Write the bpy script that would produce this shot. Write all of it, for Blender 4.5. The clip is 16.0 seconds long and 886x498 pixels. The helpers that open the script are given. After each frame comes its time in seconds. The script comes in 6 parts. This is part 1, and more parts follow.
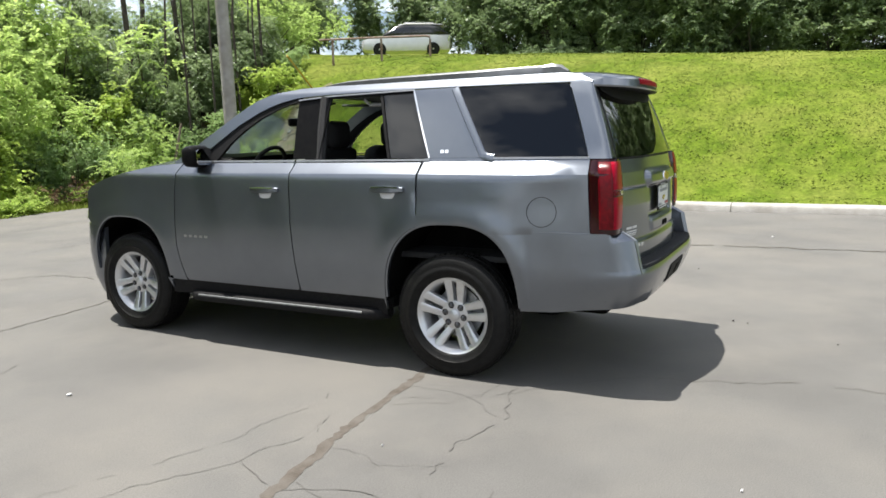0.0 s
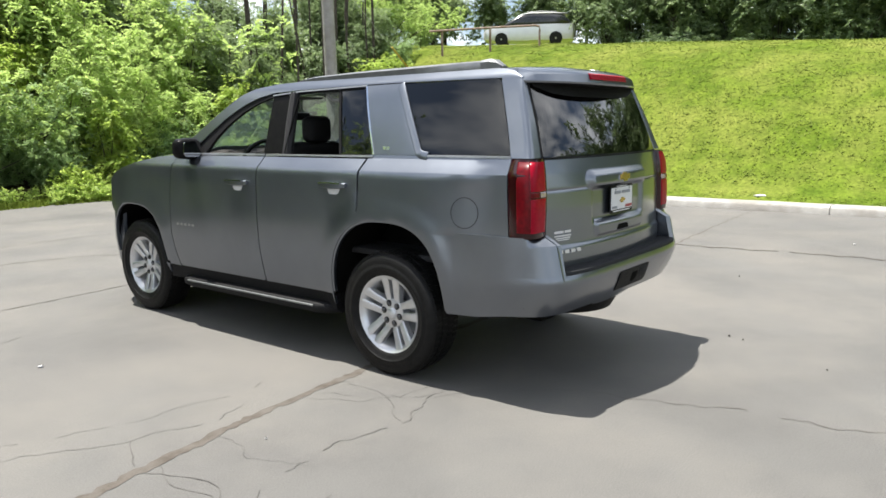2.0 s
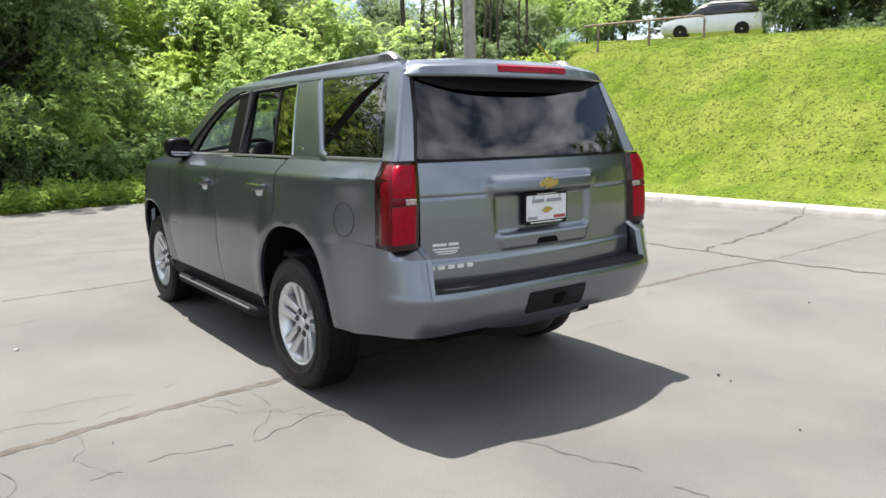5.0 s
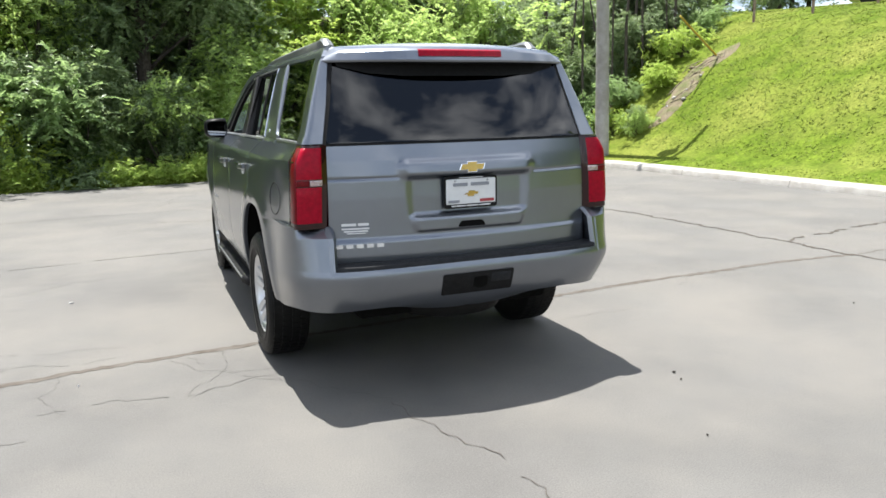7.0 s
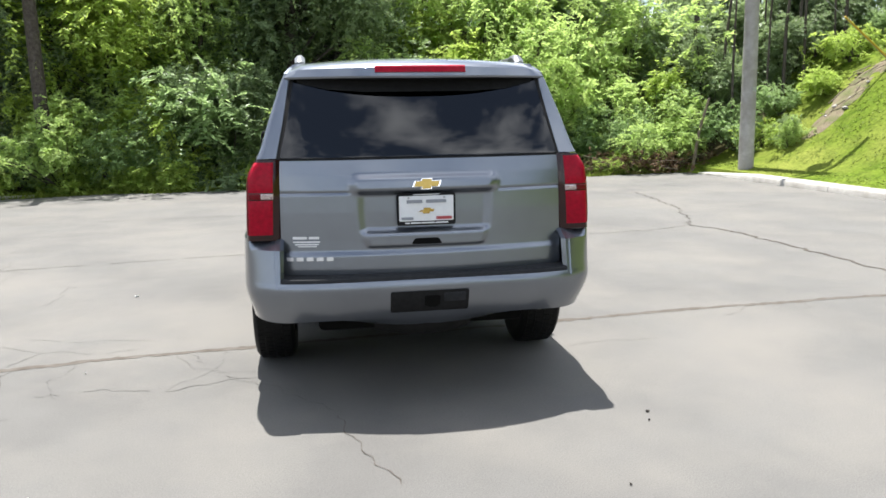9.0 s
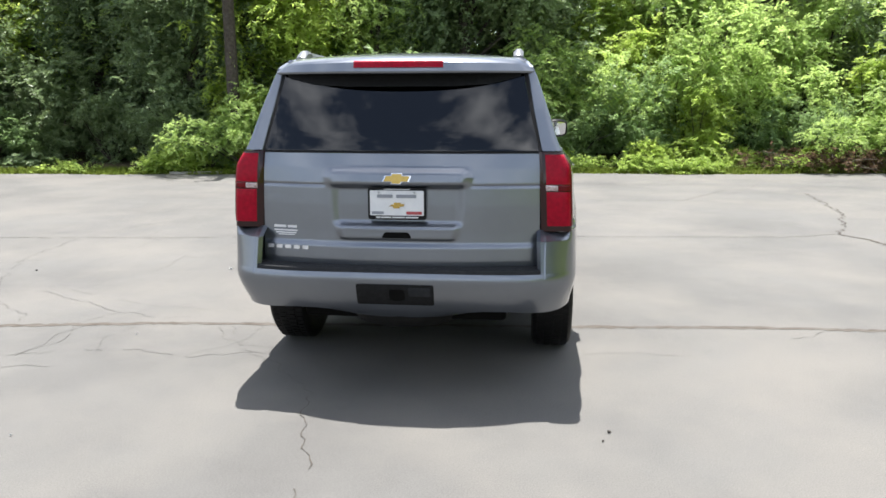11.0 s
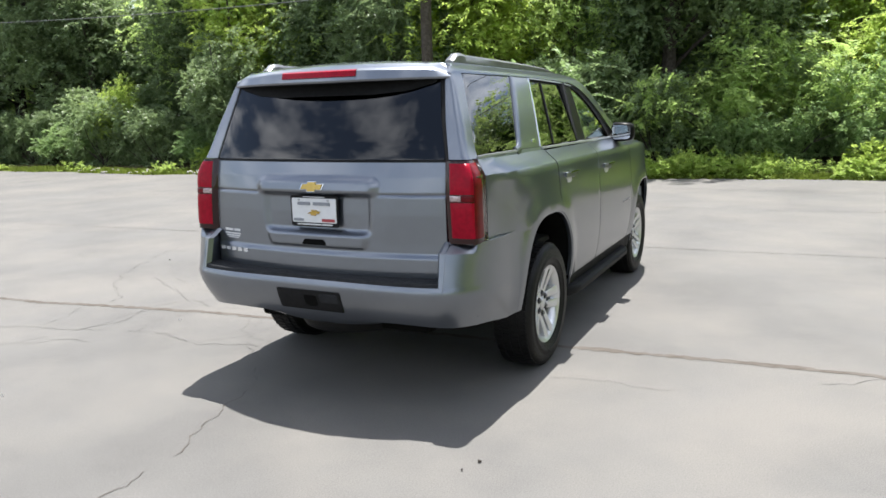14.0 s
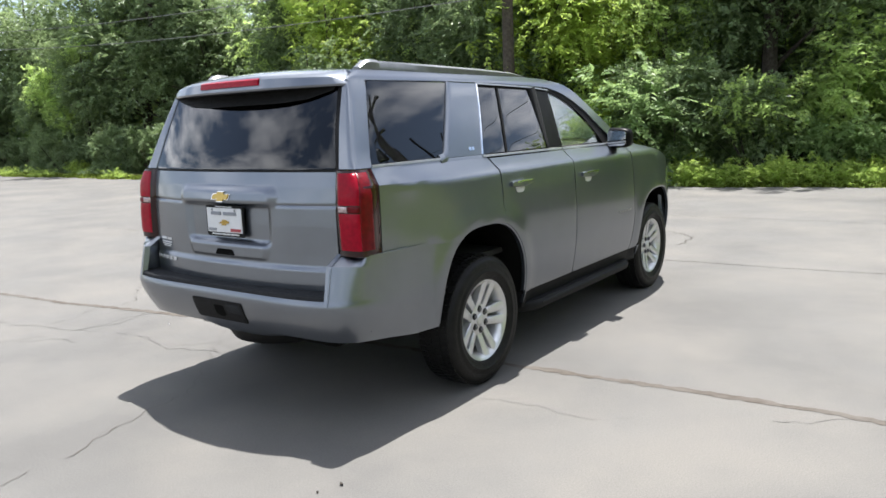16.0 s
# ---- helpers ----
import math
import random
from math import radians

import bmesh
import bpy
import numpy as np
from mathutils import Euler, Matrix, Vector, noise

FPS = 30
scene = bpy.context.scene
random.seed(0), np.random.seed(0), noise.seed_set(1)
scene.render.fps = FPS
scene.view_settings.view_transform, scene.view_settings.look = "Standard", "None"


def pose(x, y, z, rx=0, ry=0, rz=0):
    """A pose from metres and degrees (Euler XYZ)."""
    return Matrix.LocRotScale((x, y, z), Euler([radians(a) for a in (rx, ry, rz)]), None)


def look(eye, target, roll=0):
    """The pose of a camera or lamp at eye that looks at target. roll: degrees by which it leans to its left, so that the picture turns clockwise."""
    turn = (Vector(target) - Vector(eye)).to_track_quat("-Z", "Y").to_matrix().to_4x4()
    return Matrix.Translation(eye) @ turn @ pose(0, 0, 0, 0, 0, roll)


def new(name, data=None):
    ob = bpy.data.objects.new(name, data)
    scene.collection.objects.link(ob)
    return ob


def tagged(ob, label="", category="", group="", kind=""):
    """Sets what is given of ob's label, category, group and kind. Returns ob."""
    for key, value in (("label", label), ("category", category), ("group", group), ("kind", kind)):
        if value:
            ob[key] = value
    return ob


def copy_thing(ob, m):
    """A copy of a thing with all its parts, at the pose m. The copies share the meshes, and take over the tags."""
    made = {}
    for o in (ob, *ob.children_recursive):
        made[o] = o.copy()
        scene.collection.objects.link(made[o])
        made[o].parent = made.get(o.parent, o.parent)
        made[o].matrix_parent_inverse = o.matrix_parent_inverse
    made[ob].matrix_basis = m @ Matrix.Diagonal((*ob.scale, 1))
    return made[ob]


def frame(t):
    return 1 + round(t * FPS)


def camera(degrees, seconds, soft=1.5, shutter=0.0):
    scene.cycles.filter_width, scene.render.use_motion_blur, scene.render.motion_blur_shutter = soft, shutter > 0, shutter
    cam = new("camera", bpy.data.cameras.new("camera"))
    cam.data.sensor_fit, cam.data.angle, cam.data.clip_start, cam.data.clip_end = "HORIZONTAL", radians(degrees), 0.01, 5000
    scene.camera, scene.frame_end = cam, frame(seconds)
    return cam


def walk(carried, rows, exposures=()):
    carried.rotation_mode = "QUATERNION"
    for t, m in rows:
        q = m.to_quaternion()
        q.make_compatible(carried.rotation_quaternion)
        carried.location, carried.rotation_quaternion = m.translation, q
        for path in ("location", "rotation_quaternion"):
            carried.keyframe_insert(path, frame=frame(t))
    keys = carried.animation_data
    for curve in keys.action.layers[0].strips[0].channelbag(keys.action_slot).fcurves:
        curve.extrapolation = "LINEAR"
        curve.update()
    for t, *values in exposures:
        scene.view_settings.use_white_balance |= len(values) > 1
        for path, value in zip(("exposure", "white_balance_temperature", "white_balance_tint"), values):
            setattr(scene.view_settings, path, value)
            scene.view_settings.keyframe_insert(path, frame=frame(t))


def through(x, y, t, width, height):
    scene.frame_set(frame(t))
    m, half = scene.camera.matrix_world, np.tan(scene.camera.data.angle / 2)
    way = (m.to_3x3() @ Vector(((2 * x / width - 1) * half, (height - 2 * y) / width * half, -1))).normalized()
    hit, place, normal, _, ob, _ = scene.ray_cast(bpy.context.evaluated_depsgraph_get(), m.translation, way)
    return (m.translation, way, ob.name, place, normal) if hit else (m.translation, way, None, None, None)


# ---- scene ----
cam = camera(61.9, 16.0, soft=1.6)
PATH = [
    (0, (-5.079, -2.131, 1.552), (-3.329, -1.215, 1.244), -1.3),
    (0.5, (-4.947, -2.441, 1.574), (-3.247, -1.44, 1.244), -0.4),
    (1, (-4.739, -2.663, 1.556), (-3.076, -1.603, 1.222), -1.1),
    (1.5, (-4.535, -2.857, 1.575), (-2.924, -1.714, 1.258), -1.7),
    (2, (-4.332, -3.151, 1.573), (-2.788, -1.924, 1.245), -0.8),
    (2.5, (-4.144, -3.316, 1.564), (-2.659, -2.02, 1.223), -0.6),
    (3, (-3.848, -3.463, 1.575), (-2.423, -2.106, 1.221), -0.4),
    (3.5, (-3.594, -3.67, 1.553), (-2.251, -2.229, 1.208), -0.7),
    (4, (-3.343, -3.871, 1.563), (-2.068, -2.37, 1.212), -0.8),
    (4.2, (-3.242, -3.901, 1.543), (-1.98, -2.388, 1.198), -0.6),
    (6.5, (-1.991, -4.596, 1.564), (-1.134, -2.822, 1.22), -1.9),
    (7, (-1.7, -4.81, 1.565), (-0.943, -2.998, 1.189), -1.1),
    (7.5, (-1.453, -4.875, 1.557), (-0.788, -3.022, 1.202), -1.1),
    (8, (-1.135, -4.904, 1.591), (-0.552, -3.023, 1.243), -0.7),
    (8.5, (-0.85, -5.018, 1.591), (-0.413, -3.098, 1.241), -0.7),
    (9, (-0.567, -5.07, 1.595), (-0.242, -3.128, 1.244), -0.9),
    (9.5, (-0.283, -5.037, 1.609), (-0.086, -3.076, 1.268), -0.8),
    (10, (0.026, -5.075, 1.607), (0.101, -3.106, 1.266), -1.3),
    (10.2, (0.145, -5.098, 1.616), (0.153, -3.134, 1.235), -0.8),
    (12.3, (1.564, -4.916, 1.645), (1.035, -3.022, 1.281), -1.3),
    (12.5, (1.66, -4.863, 1.65), (1.078, -2.985, 1.283), -1.4),
    (13, (1.899, -4.709, 1.662), (1.213, -2.868, 1.289), -1.8),
    (13.5, (2.204, -4.624, 1.656), (1.405, -2.829, 1.284), -0.9),
    (14, (2.455, -4.487, 1.64), (1.58, -2.726, 1.273), -1.4),
    (14.5, (2.691, -4.285, 1.645), (1.745, -2.559, 1.291), -1.3),
    (15, (3.008, -4.119, 1.628), (1.963, -2.449, 1.282), -1.8),
    (15.5, (3.235, -3.967, 1.612), (2.143, -2.331, 1.251), -1.9),
    (16, (3.386, -3.736, 1.603), (2.224, -2.144, 1.266), -2.2),
]
EXPOSURES = [(0.0, 1.26, 6470, 9), (2.0, 1.39, 6450, 9), (4.0, 1.49, 6420, 9), (7.0, 1.58, 6320, 9.5), (9.0, 1.61, 6290, 10), (16.0, 1.55, 6240, 11)]
walk(cam, [(t, look(eye, target, roll)) for t, eye, target, roll in PATH], EXPOSURES)

# ---- world, sun and exposure ----
SUN_FROM = Vector((-0.05, 0.268, 1.0)).normalized()
world = bpy.data.worlds.new("sky")
scene.world = world
world.use_nodes = True
wn, wl = world.node_tree.nodes, world.node_tree.links
wn.clear()
w_out = wn.new("ShaderNodeOutputWorld")
w_bg = wn.new("ShaderNodeBackground")
w_bg.inputs["Strength"].default_value = 0.06
sky = wn.new("ShaderNodeTexSky")
sky.sky_type, sky.sun_disc = "NISHITA", False
sky.sun_elevation = math.asin(SUN_FROM.z)
sky.sun_rotation = math.atan2(SUN_FROM.x, SUN_FROM.y)
sky.air_density, sky.dust_density, sky.ozone_density = 1.0, 1.4, 1.4
# broken summer cloud over the whole dome
w_co = wn.new("ShaderNodeTexCoord")
w_sep = wn.new("ShaderNodeSeparateXYZ")
w_up = wn.new("ShaderNodeMath")
w_up.operation, w_up.inputs[1].default_value = "ADD", 0.28
w_dx, w_dy = wn.new("ShaderNodeMath"), wn.new("ShaderNodeMath")
w_dx.operation = w_dy.operation = "DIVIDE"
w_com = wn.new("ShaderNodeCombineXYZ")
w_noise = wn.new("ShaderNodeTexNoise")
w_noise.inputs["Scale"].default_value, w_noise.inputs["Detail"].default_value, w_noise.inputs["Roughness"].default_value = 2.7, 9, 0.58
w_ramp = wn.new("ShaderNodeValToRGB")
w_ramp.color_ramp.elements[0].position, w_ramp.color_ramp.elements[1].position = 0.45, 0.66
w_ramp.color_ramp.elements[0].color = (0.04, 0.04, 0.04, 1)
w_mix = wn.new("ShaderNodeMixRGB")
w_mix.inputs["Color2"].default_value = (18.0, 18.2, 18.5, 1)
wl.new(w_co.outputs["Generated"], w_sep.inputs[0])
wl.new(w_sep.outputs["Z"], w_up.inputs[0])
for axis, node in (("X", w_dx), ("Y", w_dy)):
    wl.new(w_sep.outputs[axis], node.inputs[0])
    wl.new(w_up.outputs[0], node.inputs[1])
    wl.new(node.outputs[0], w_com.inputs[axis])
wl.new(w_com.outputs[0], w_noise.inputs["Vector"])
wl.new(w_noise.outputs["Fac"], w_ramp.inputs[0])
wl.new(w_ramp.outputs[0], w_mix.inputs["Fac"])
wl.new(sky.outputs[0], w_mix.inputs["Color1"])
wl.new(w_mix.outputs[0], w_bg.inputs["Color"])
wl.new(w_bg.outputs[0], w_out.inputs[0])

sun = new("sun", bpy.data.lights.new("sun", "SUN"))
sun.data.energy, sun.data.angle, sun.data.color = 4.6, radians(0.53), (1.0, 0.955, 0.885)
sun.matrix_world = look(SUN_FROM * 60, (0, 0, 0))


# ---- materials ----
def material(name, c1, c2=None, scale=8.0, rough=0.5, metal=0.0, bump=0.0, bump_scale=60.0, coat=0.0, spec=0.5,
             c3=None, scale3=1.0, lo=0.35, hi=0.65, vary=0.0, rough_vary=0.0, grain=0.0, grain_scale=130.0, coords="Object"):
    """A principled surface with grain at one scale (c1, c2), stains at another (c3), and fine relief."""
    m = bpy.data.materials.new(name)
    m.use_nodes = True
    n, l = m.node_tree.nodes, m.node_tree.links
    b = n["Principled BSDF"]
    b.inputs["Base Color"].default_value = (*c1, 1)
    b.inputs["Roughness"].default_value, b.inputs["Metallic"].default_value = rough, metal
    b.inputs["Coat Weight"].default_value, b.inputs["Coat Roughness"].default_value = coat, 0.06
    b.inputs["Specular IOR Level"].default_value = spec
    co = n.new("ShaderNodeTexCoord")

    def tex(s, detail=6.0):
        t = n.new("ShaderNodeTexNoise")
        t.inputs["Scale"].default_value, t.inputs["Detail"].default_value, t.inputs["Roughness"].default_value = s, detail, 0.62
        l.new(co.outputs[coords], t.inputs["Vector"])
        return t

    colour = None
    if c2:
        t = tex(scale)
        r = n.new("ShaderNodeValToRGB")
        r.color_ramp.elements[0].position, r.color_ramp.elements[1].position = lo, hi
        r.color_ramp.elements[0].color, r.color_ramp.elements[1].color = (*c1, 1), (*c2, 1)
        l.new(t.outputs["Fac"], r.inputs[0])
        colour = r.outputs[0]
        if c3:
            t3 = tex(scale3, 5.0)
            r3 = n.new("ShaderNodeValToRGB")
            r3.color_ramp.elements[0].position, r3.color_ramp.elements[1].position = 0.42, 0.68
            mix = n.new("ShaderNodeMixRGB")
            mix.inputs["Color2"].default_value = (*c3, 1)
            l.new(t3.outputs["Fac"], r3.inputs[0])
            l.new(r3.outputs[0], mix.inputs["Fac"])
            l.new(colour, mix.inputs["Color1"])
            colour = mix.outputs[0]
        if rough_vary:
            mr = n.new("ShaderNodeMapRange")
            mr.inputs["To Min"].default_value, mr.inputs["To Max"].default_value = rough - rough_vary, rough + rough_vary
            l.new(t.outputs["Fac"], mr.inputs["Value"])
            l.new(mr.outputs[0], b.inputs["Roughness"])
    if grain and colour:
        tg, mg = tex(grain_scale, 3.0), n.new("ShaderNodeMapRange")
        mg.inputs["From Min"].default_value, mg.inputs["From Max"].default_value = 0.3, 0.7
        mg.inputs["To Min"].default_value, mg.inputs["To Max"].default_value = 1 - grain, 1 + grain
        hg = n.new("ShaderNodeHueSaturation")
        l.new(tg.outputs["Fac"], mg.inputs["Value"])
        l.new(mg.outputs[0], hg.inputs["Value"])
        l.new(colour, hg.inputs["Color"])
        colour = hg.outputs[0]
    if vary and colour:
        info = n.new("ShaderNodeObjectInfo")
        hsv = n.new("ShaderNodeHueSaturation")
        mr = n.new("ShaderNodeMapRange")
        mr.inputs["To Min"].default_value, mr.inputs["To Max"].default_value = 1 - vary, 1 + vary
        l.new(info.outputs["Random"], mr.inputs["Value"])
        l.new(mr.outputs[0], hsv.inputs["Value"])
        l.new(colour, hsv.inputs["Color"])
        colour = hsv.outputs[0]
    if colour:
        l.new(colour, b.inputs["Base Color"])
    if bump:
        t = tex(bump_scale, 4.0)
        bp = n.new("ShaderNodeBump")
        bp.inputs["Strength"].default_value, bp.inputs["Distance"].default_value = bump, 0.02
        l.new(t.outputs["Fac"], bp.inputs["Height"])
        l.new(bp.outputs[0], b.inputs["Normal"])
    return m


def leaf_material(name, dark, light, gloss=0.34, through=0.5, spec=0.4):
    """Foliage: each leaf its own tone, lit from both sides."""
    m = bpy.data.materials.new(name)
    m.use_nodes = True
    n, l = m.node_tree.nodes, m.node_tree.links
    b = n["Principled BSDF"]
    geo, info, ramp = n.new("ShaderNodeNewGeometry"), n.new("ShaderNodeObjectInfo"), n.new("ShaderNodeValToRGB")
    ramp.color_ramp.elements[0].color, ramp.color_ramp.elements[1].color = (*dark, 1), (*light, 1)
    add = n.new("ShaderNodeMath")
    add.operation = "MULTIPLY_ADD"
    add.inputs[1].default_value = 0.55
    half = n.new("ShaderNodeMath")
    half.operation, half.inputs[1].default_value = "MULTIPLY", 0.45
    l.new(info.outputs["Random"], half.inputs[0])
    l.new(geo.outputs["Random Per Island"], add.inputs[0])
    l.new(half.outputs[0], add.inputs[2])
    l.new(add.outputs[0], ramp.inputs[0])
    l.new(ramp.outputs[0], b.inputs["Base Color"])
    b.inputs["Roughness"].default_value, b.inputs["Specular IOR Level"].default_value = gloss + 0.1, spec
    tr = n.new("ShaderNodeBsdfTranslucent")
    bright = n.new("ShaderNodeHueSaturation")
    bright.inputs["Hue"].default_value, bright.inputs["Saturation"].default_value, bright.inputs["Value"].default_value = 0.492, 0.95, 1.65
    l.new(ramp.outputs[0], bright.inputs["Color"])
    l.new(bright.outputs[0], tr.inputs["Color"])
    mix = n.new("ShaderNodeMixShader")
    mix.inputs[0].default_value = through
    l.new(b.outputs[0], mix.inputs[1])
    l.new(tr.outputs[0], mix.inputs[2])
    l.new(mix.outputs[0], n["Material Output"].inputs["Surface"])
    return m


def glass_material(name, tint, ior=1.5):
    """A thin tinted pane: see-through in its tint, with a mirror gloss that grows to the edge."""
    m = bpy.data.materials.new(name)
    m.use_nodes = True
    n, l = m.node_tree.nodes, m.node_tree.links
    n.remove(n["Principled BSDF"])
    clear, gloss, fr, mix = n.new("ShaderNodeBsdfTransparent"), n.new("ShaderNodeBsdfGlossy"), n.new("ShaderNodeLayerWeight"), n.new("ShaderNodeMixShader")
    power, mr = n.new("ShaderNodeMath"), n.new("ShaderNodeMapRange")
    power.operation, power.inputs[1].default_value = "POWER", 3.4
    clear.inputs["Color"].default_value = (*tint, 1)
    gloss.inputs["Roughness"].default_value = 0.01
    fr.inputs["Blend"].default_value = 0.5
    mr.inputs["To Min"].default_value = ((ior - 1) / (ior + 1)) ** 2
    l.new(fr.outputs["Facing"], power.inputs[0])
    l.new(power.outputs[0], mr.inputs["Value"])
    l.new(mr.outputs[0], mix.inputs[0])
    l.new(clear.outputs[0], mix.inputs[1])
    l.new(gloss.outputs[0], mix.inputs[2])
    l.new(mix.outputs[0], n["Material Output"].inputs["Surface"])
    return m


M_ASPHALT = material("worn_asphalt", (0.082, 0.079, 0.075), (0.111, 0.108, 0.102), 0.7, 0.82, bump=0.22, bump_scale=240, spec=0.3,
                     c3=(0.125, 0.118, 0.107), scale3=0.6, lo=0.3, hi=0.7, grain=0.21)
M_CRACK = material("crack_fill", (0.05, 0.044, 0.038), (0.0825, 0.073, 0.0625), 9, 0.95, bump=0.6, bump_scale=90, spec=0.2)
M_HAIR = material("hairline_dust", (0.075, 0.071, 0.066), (0.10, 0.096, 0.09), 9, 0.95, spec=0.2)
M_SEAM = material("old_crack_sealant", (0.0575, 0.0485, 0.04), (0.090, 0.079, 0.068), 14, 0.95, bump=0.3, bump_scale=70, spec=0.2, c3=(0.103, 0.094, 0.083), scale3=5)
M_KERB = material("kerb_concrete", (0.275, 0.264, 0.242), (0.363, 0.352, 0.33), 3.0, 0.9, bump=0.4, bump_scale=70, c3=(0.22, 0.204, 0.182), scale3=1.3, spec=0.3)
M_GRASS = material("mown_grass", (0.050, 0.080, 0.008), (0.096, 0.136, 0.015), 2.6, 0.95, bump=0.35, bump_scale=15, c3=(0.132, 0.150, 0.030), scale3=0.5, spec=0.05, grain=0.32, grain_scale=14.0)
M_LITTER = material("forest_floor", (0.0473, 0.0405, 0.0243), (0.0945, 0.081, 0.0405), 5, 0.95, bump=0.8, bump_scale=20, spec=0.1)
M_DIRT = material("bare_dirt", (0.12, 0.098, 0.066), (0.185, 0.155, 0.108), 6, 0.95, bump=0.9, bump_scale=22, c3=(0.085, 0.098, 0.036), scale3=3, spec=0.1)
M_BLADE = leaf_material("grass_blade", (0.062, 0.098, 0.010), (0.125, 0.158, 0.022), 0.6, 0.12, 0.1)
M_BARK = material("bark", (0.045, 0.0372, 0.03), (0.09, 0.078, 0.066), 14, 0.95, bump=0.9, bump_scale=40, spec=0.15)
M_TWIG = material("dry_twig", (0.11, 0.088, 0.066), (0.176, 0.149, 0.116), 20, 0.9, spec=0.15)
M_POLE = material("weathered_pole_wood", (0.27, 0.257, 0.242), (0.36, 0.347, 0.33), 5, 0.9, bump=0.5, bump_scale=35, c3=(0.21, 0.194, 0.175), scale3=1.5, spec=0.2)
M_LEAF_A = leaf_material("bush_leaf", (0.198, 0.288, 0.079), (0.358, 0.473, 0.134), 0.4, 0.5, 0.22)
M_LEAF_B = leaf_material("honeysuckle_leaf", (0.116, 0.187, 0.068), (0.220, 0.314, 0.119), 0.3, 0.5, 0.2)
M_LEAF_C = leaf_material("tree_leaf", (0.217, 0.316, 0.097), (0.399, 0.519, 0.160), 0.4, 0.5, 0.25)
M_LEAF_D = leaf_material("sunny_tree_leaf", (0.212, 0.302, 0.051), (0.366, 0.466, 0.095), 0.4, 0.5, 0.22)
# Darker leaf for the wood's shaded stretches: the shade is put into its colour.
M_LEAF_E = leaf_material("shaded_deep_green_leaf", (0.076, 0.118, 0.052), (0.222, 0.297, 0.127), 0.3, 0.4, 0.3)
M_WEED = leaf_material("verge_weed_leaf", (0.20, 0.29, 0.055), (0.36, 0.46, 0.105), 0.4, 0.5, 0.22)
M_RUST = material("painted_pipe", (0.165, 0.0935, 0.0605), (0.286, 0.231, 0.187), 6, 0.7, bump=0.2, spec=0.3)
M_YELLOW = material("yellow_plastic", (0.372, 0.24, 0.018), (0.432, 0.3, 0.03), 5, 0.5)
M_CABLE = material("weathered_cable", (0.10, 0.10, 0.10), (0.15, 0.15, 0.15), 9, 0.5)
M_STEEL = material("galvanised_steel", (0.294, 0.301, 0.308), (0.385, 0.392, 0.399), 12, 0.45, metal=0.8)
M_DEADLEAF = leaf_material("dead_leaf", (0.055, 0.033, 0.018), (0.16, 0.105, 0.062), 0.6, 0.25, 0.1)
M_PAPER = material("paper_scrap", (0.6, 0.593, 0.57), (0.66, 0.652, 0.637), 30, 0.9)


# ---- builders ----
def mesh_of(name, bm, mat, smooth=35):
    me = bpy.data.meshes.new(name)
    bm.normal_update()
    bm.to_mesh(me)
    bm.free()
    for m in (mat if isinstance(mat, (list, tuple)) else [mat]):
        me.materials.append(m)
    if smooth:
        me.polygons.foreach_set("use_smooth", [True] * len(me.polygons))
        me.set_sharp_from_angle(angle=radians(smooth))
    return me


def part(name, bm, mat, parent, label="", smooth=35):
    """Links a bmesh as one mesh object under a thing or under a part."""
    ob = new(name, mesh_of(name, bm, mat, smooth))
    ob.parent = parent
    return tagged(ob, label)


def thing(name, bm, mat, label, category, group="", kind="", smooth=35):
    return tagged(new(name, mesh_of(name, bm, mat, smooth)), label, category, group, kind)


def empty(name, label, category, at=(0, 0, 0), group=""):
    ob = new(name)
    ob.location = at
    ob.empty_display_size = 0.2
    return tagged(ob, label, category, group)


def add_grid(bm, rows, close_u=False):
    """Faces between rows of points (each a list of 3D points of equal length)."""
    vs = [[bm.verts.new(p) for p in row] for row in rows]
    for a, b in zip(vs, vs[1:]):
        k = len(a)
        for i in range(k if close_u else k - 1):
            j = (i + 1) % k
            bm.faces.new((a[i], a[j], b[j], b[i]))
    return vs


def add_box(bm, lo, hi, bevel=0.0, segments=2):
    r = bmesh.ops.create_cube(bm, size=1.0)
    for v in r["verts"]:
        v.co = Vector([(l + h) / 2 + c * (h - l) for c, l, h in zip(v.co, lo, hi)])
    if bevel:
        edges = list({e for v in r["verts"] for e in v.link_edges})
        bmesh.ops.bevel(bm, geom=edges, offset=bevel, segments=segments, affect="EDGES", profile=0.5)
    return bm


def box(lo, hi, bevel=0.0, segments=2):
    return add_box(bmesh.new(), lo, hi, bevel, segments)


def add_tube(bm, pts, radii, sides=8, caps=True):
    """A round bar along points, with a radius at each."""
    pts = [Vector(p) for p in pts]
    if not isinstance(radii, (list, tuple)):
        radii = [radii] * len(pts)
    rows = []
    for i, p in enumerate(pts):
        d = (pts[min(i + 1, len(pts) - 1)] - pts[max(i - 1, 0)]).normalized()
        ref = Vector((0, 0, 1)) if abs(d.z) < 0.9 else Vector((0, 1, 0))
        a = d.cross(ref).normalized()
        b = d.cross(a)
        rows.append([p + (a * math.cos(t) + b * math.sin(t)) * radii[i] for t in [2 * math.pi * k / sides for k in range(sides)]])
    vs = add_grid(bm, rows, True)
    if caps:
        bm.faces.new(vs[0][::-1])
        bm.faces.new(vs[-1])
    return bm


def tube(pts, radii, sides=8):
    return add_tube(bmesh.new(), pts, radii, sides)


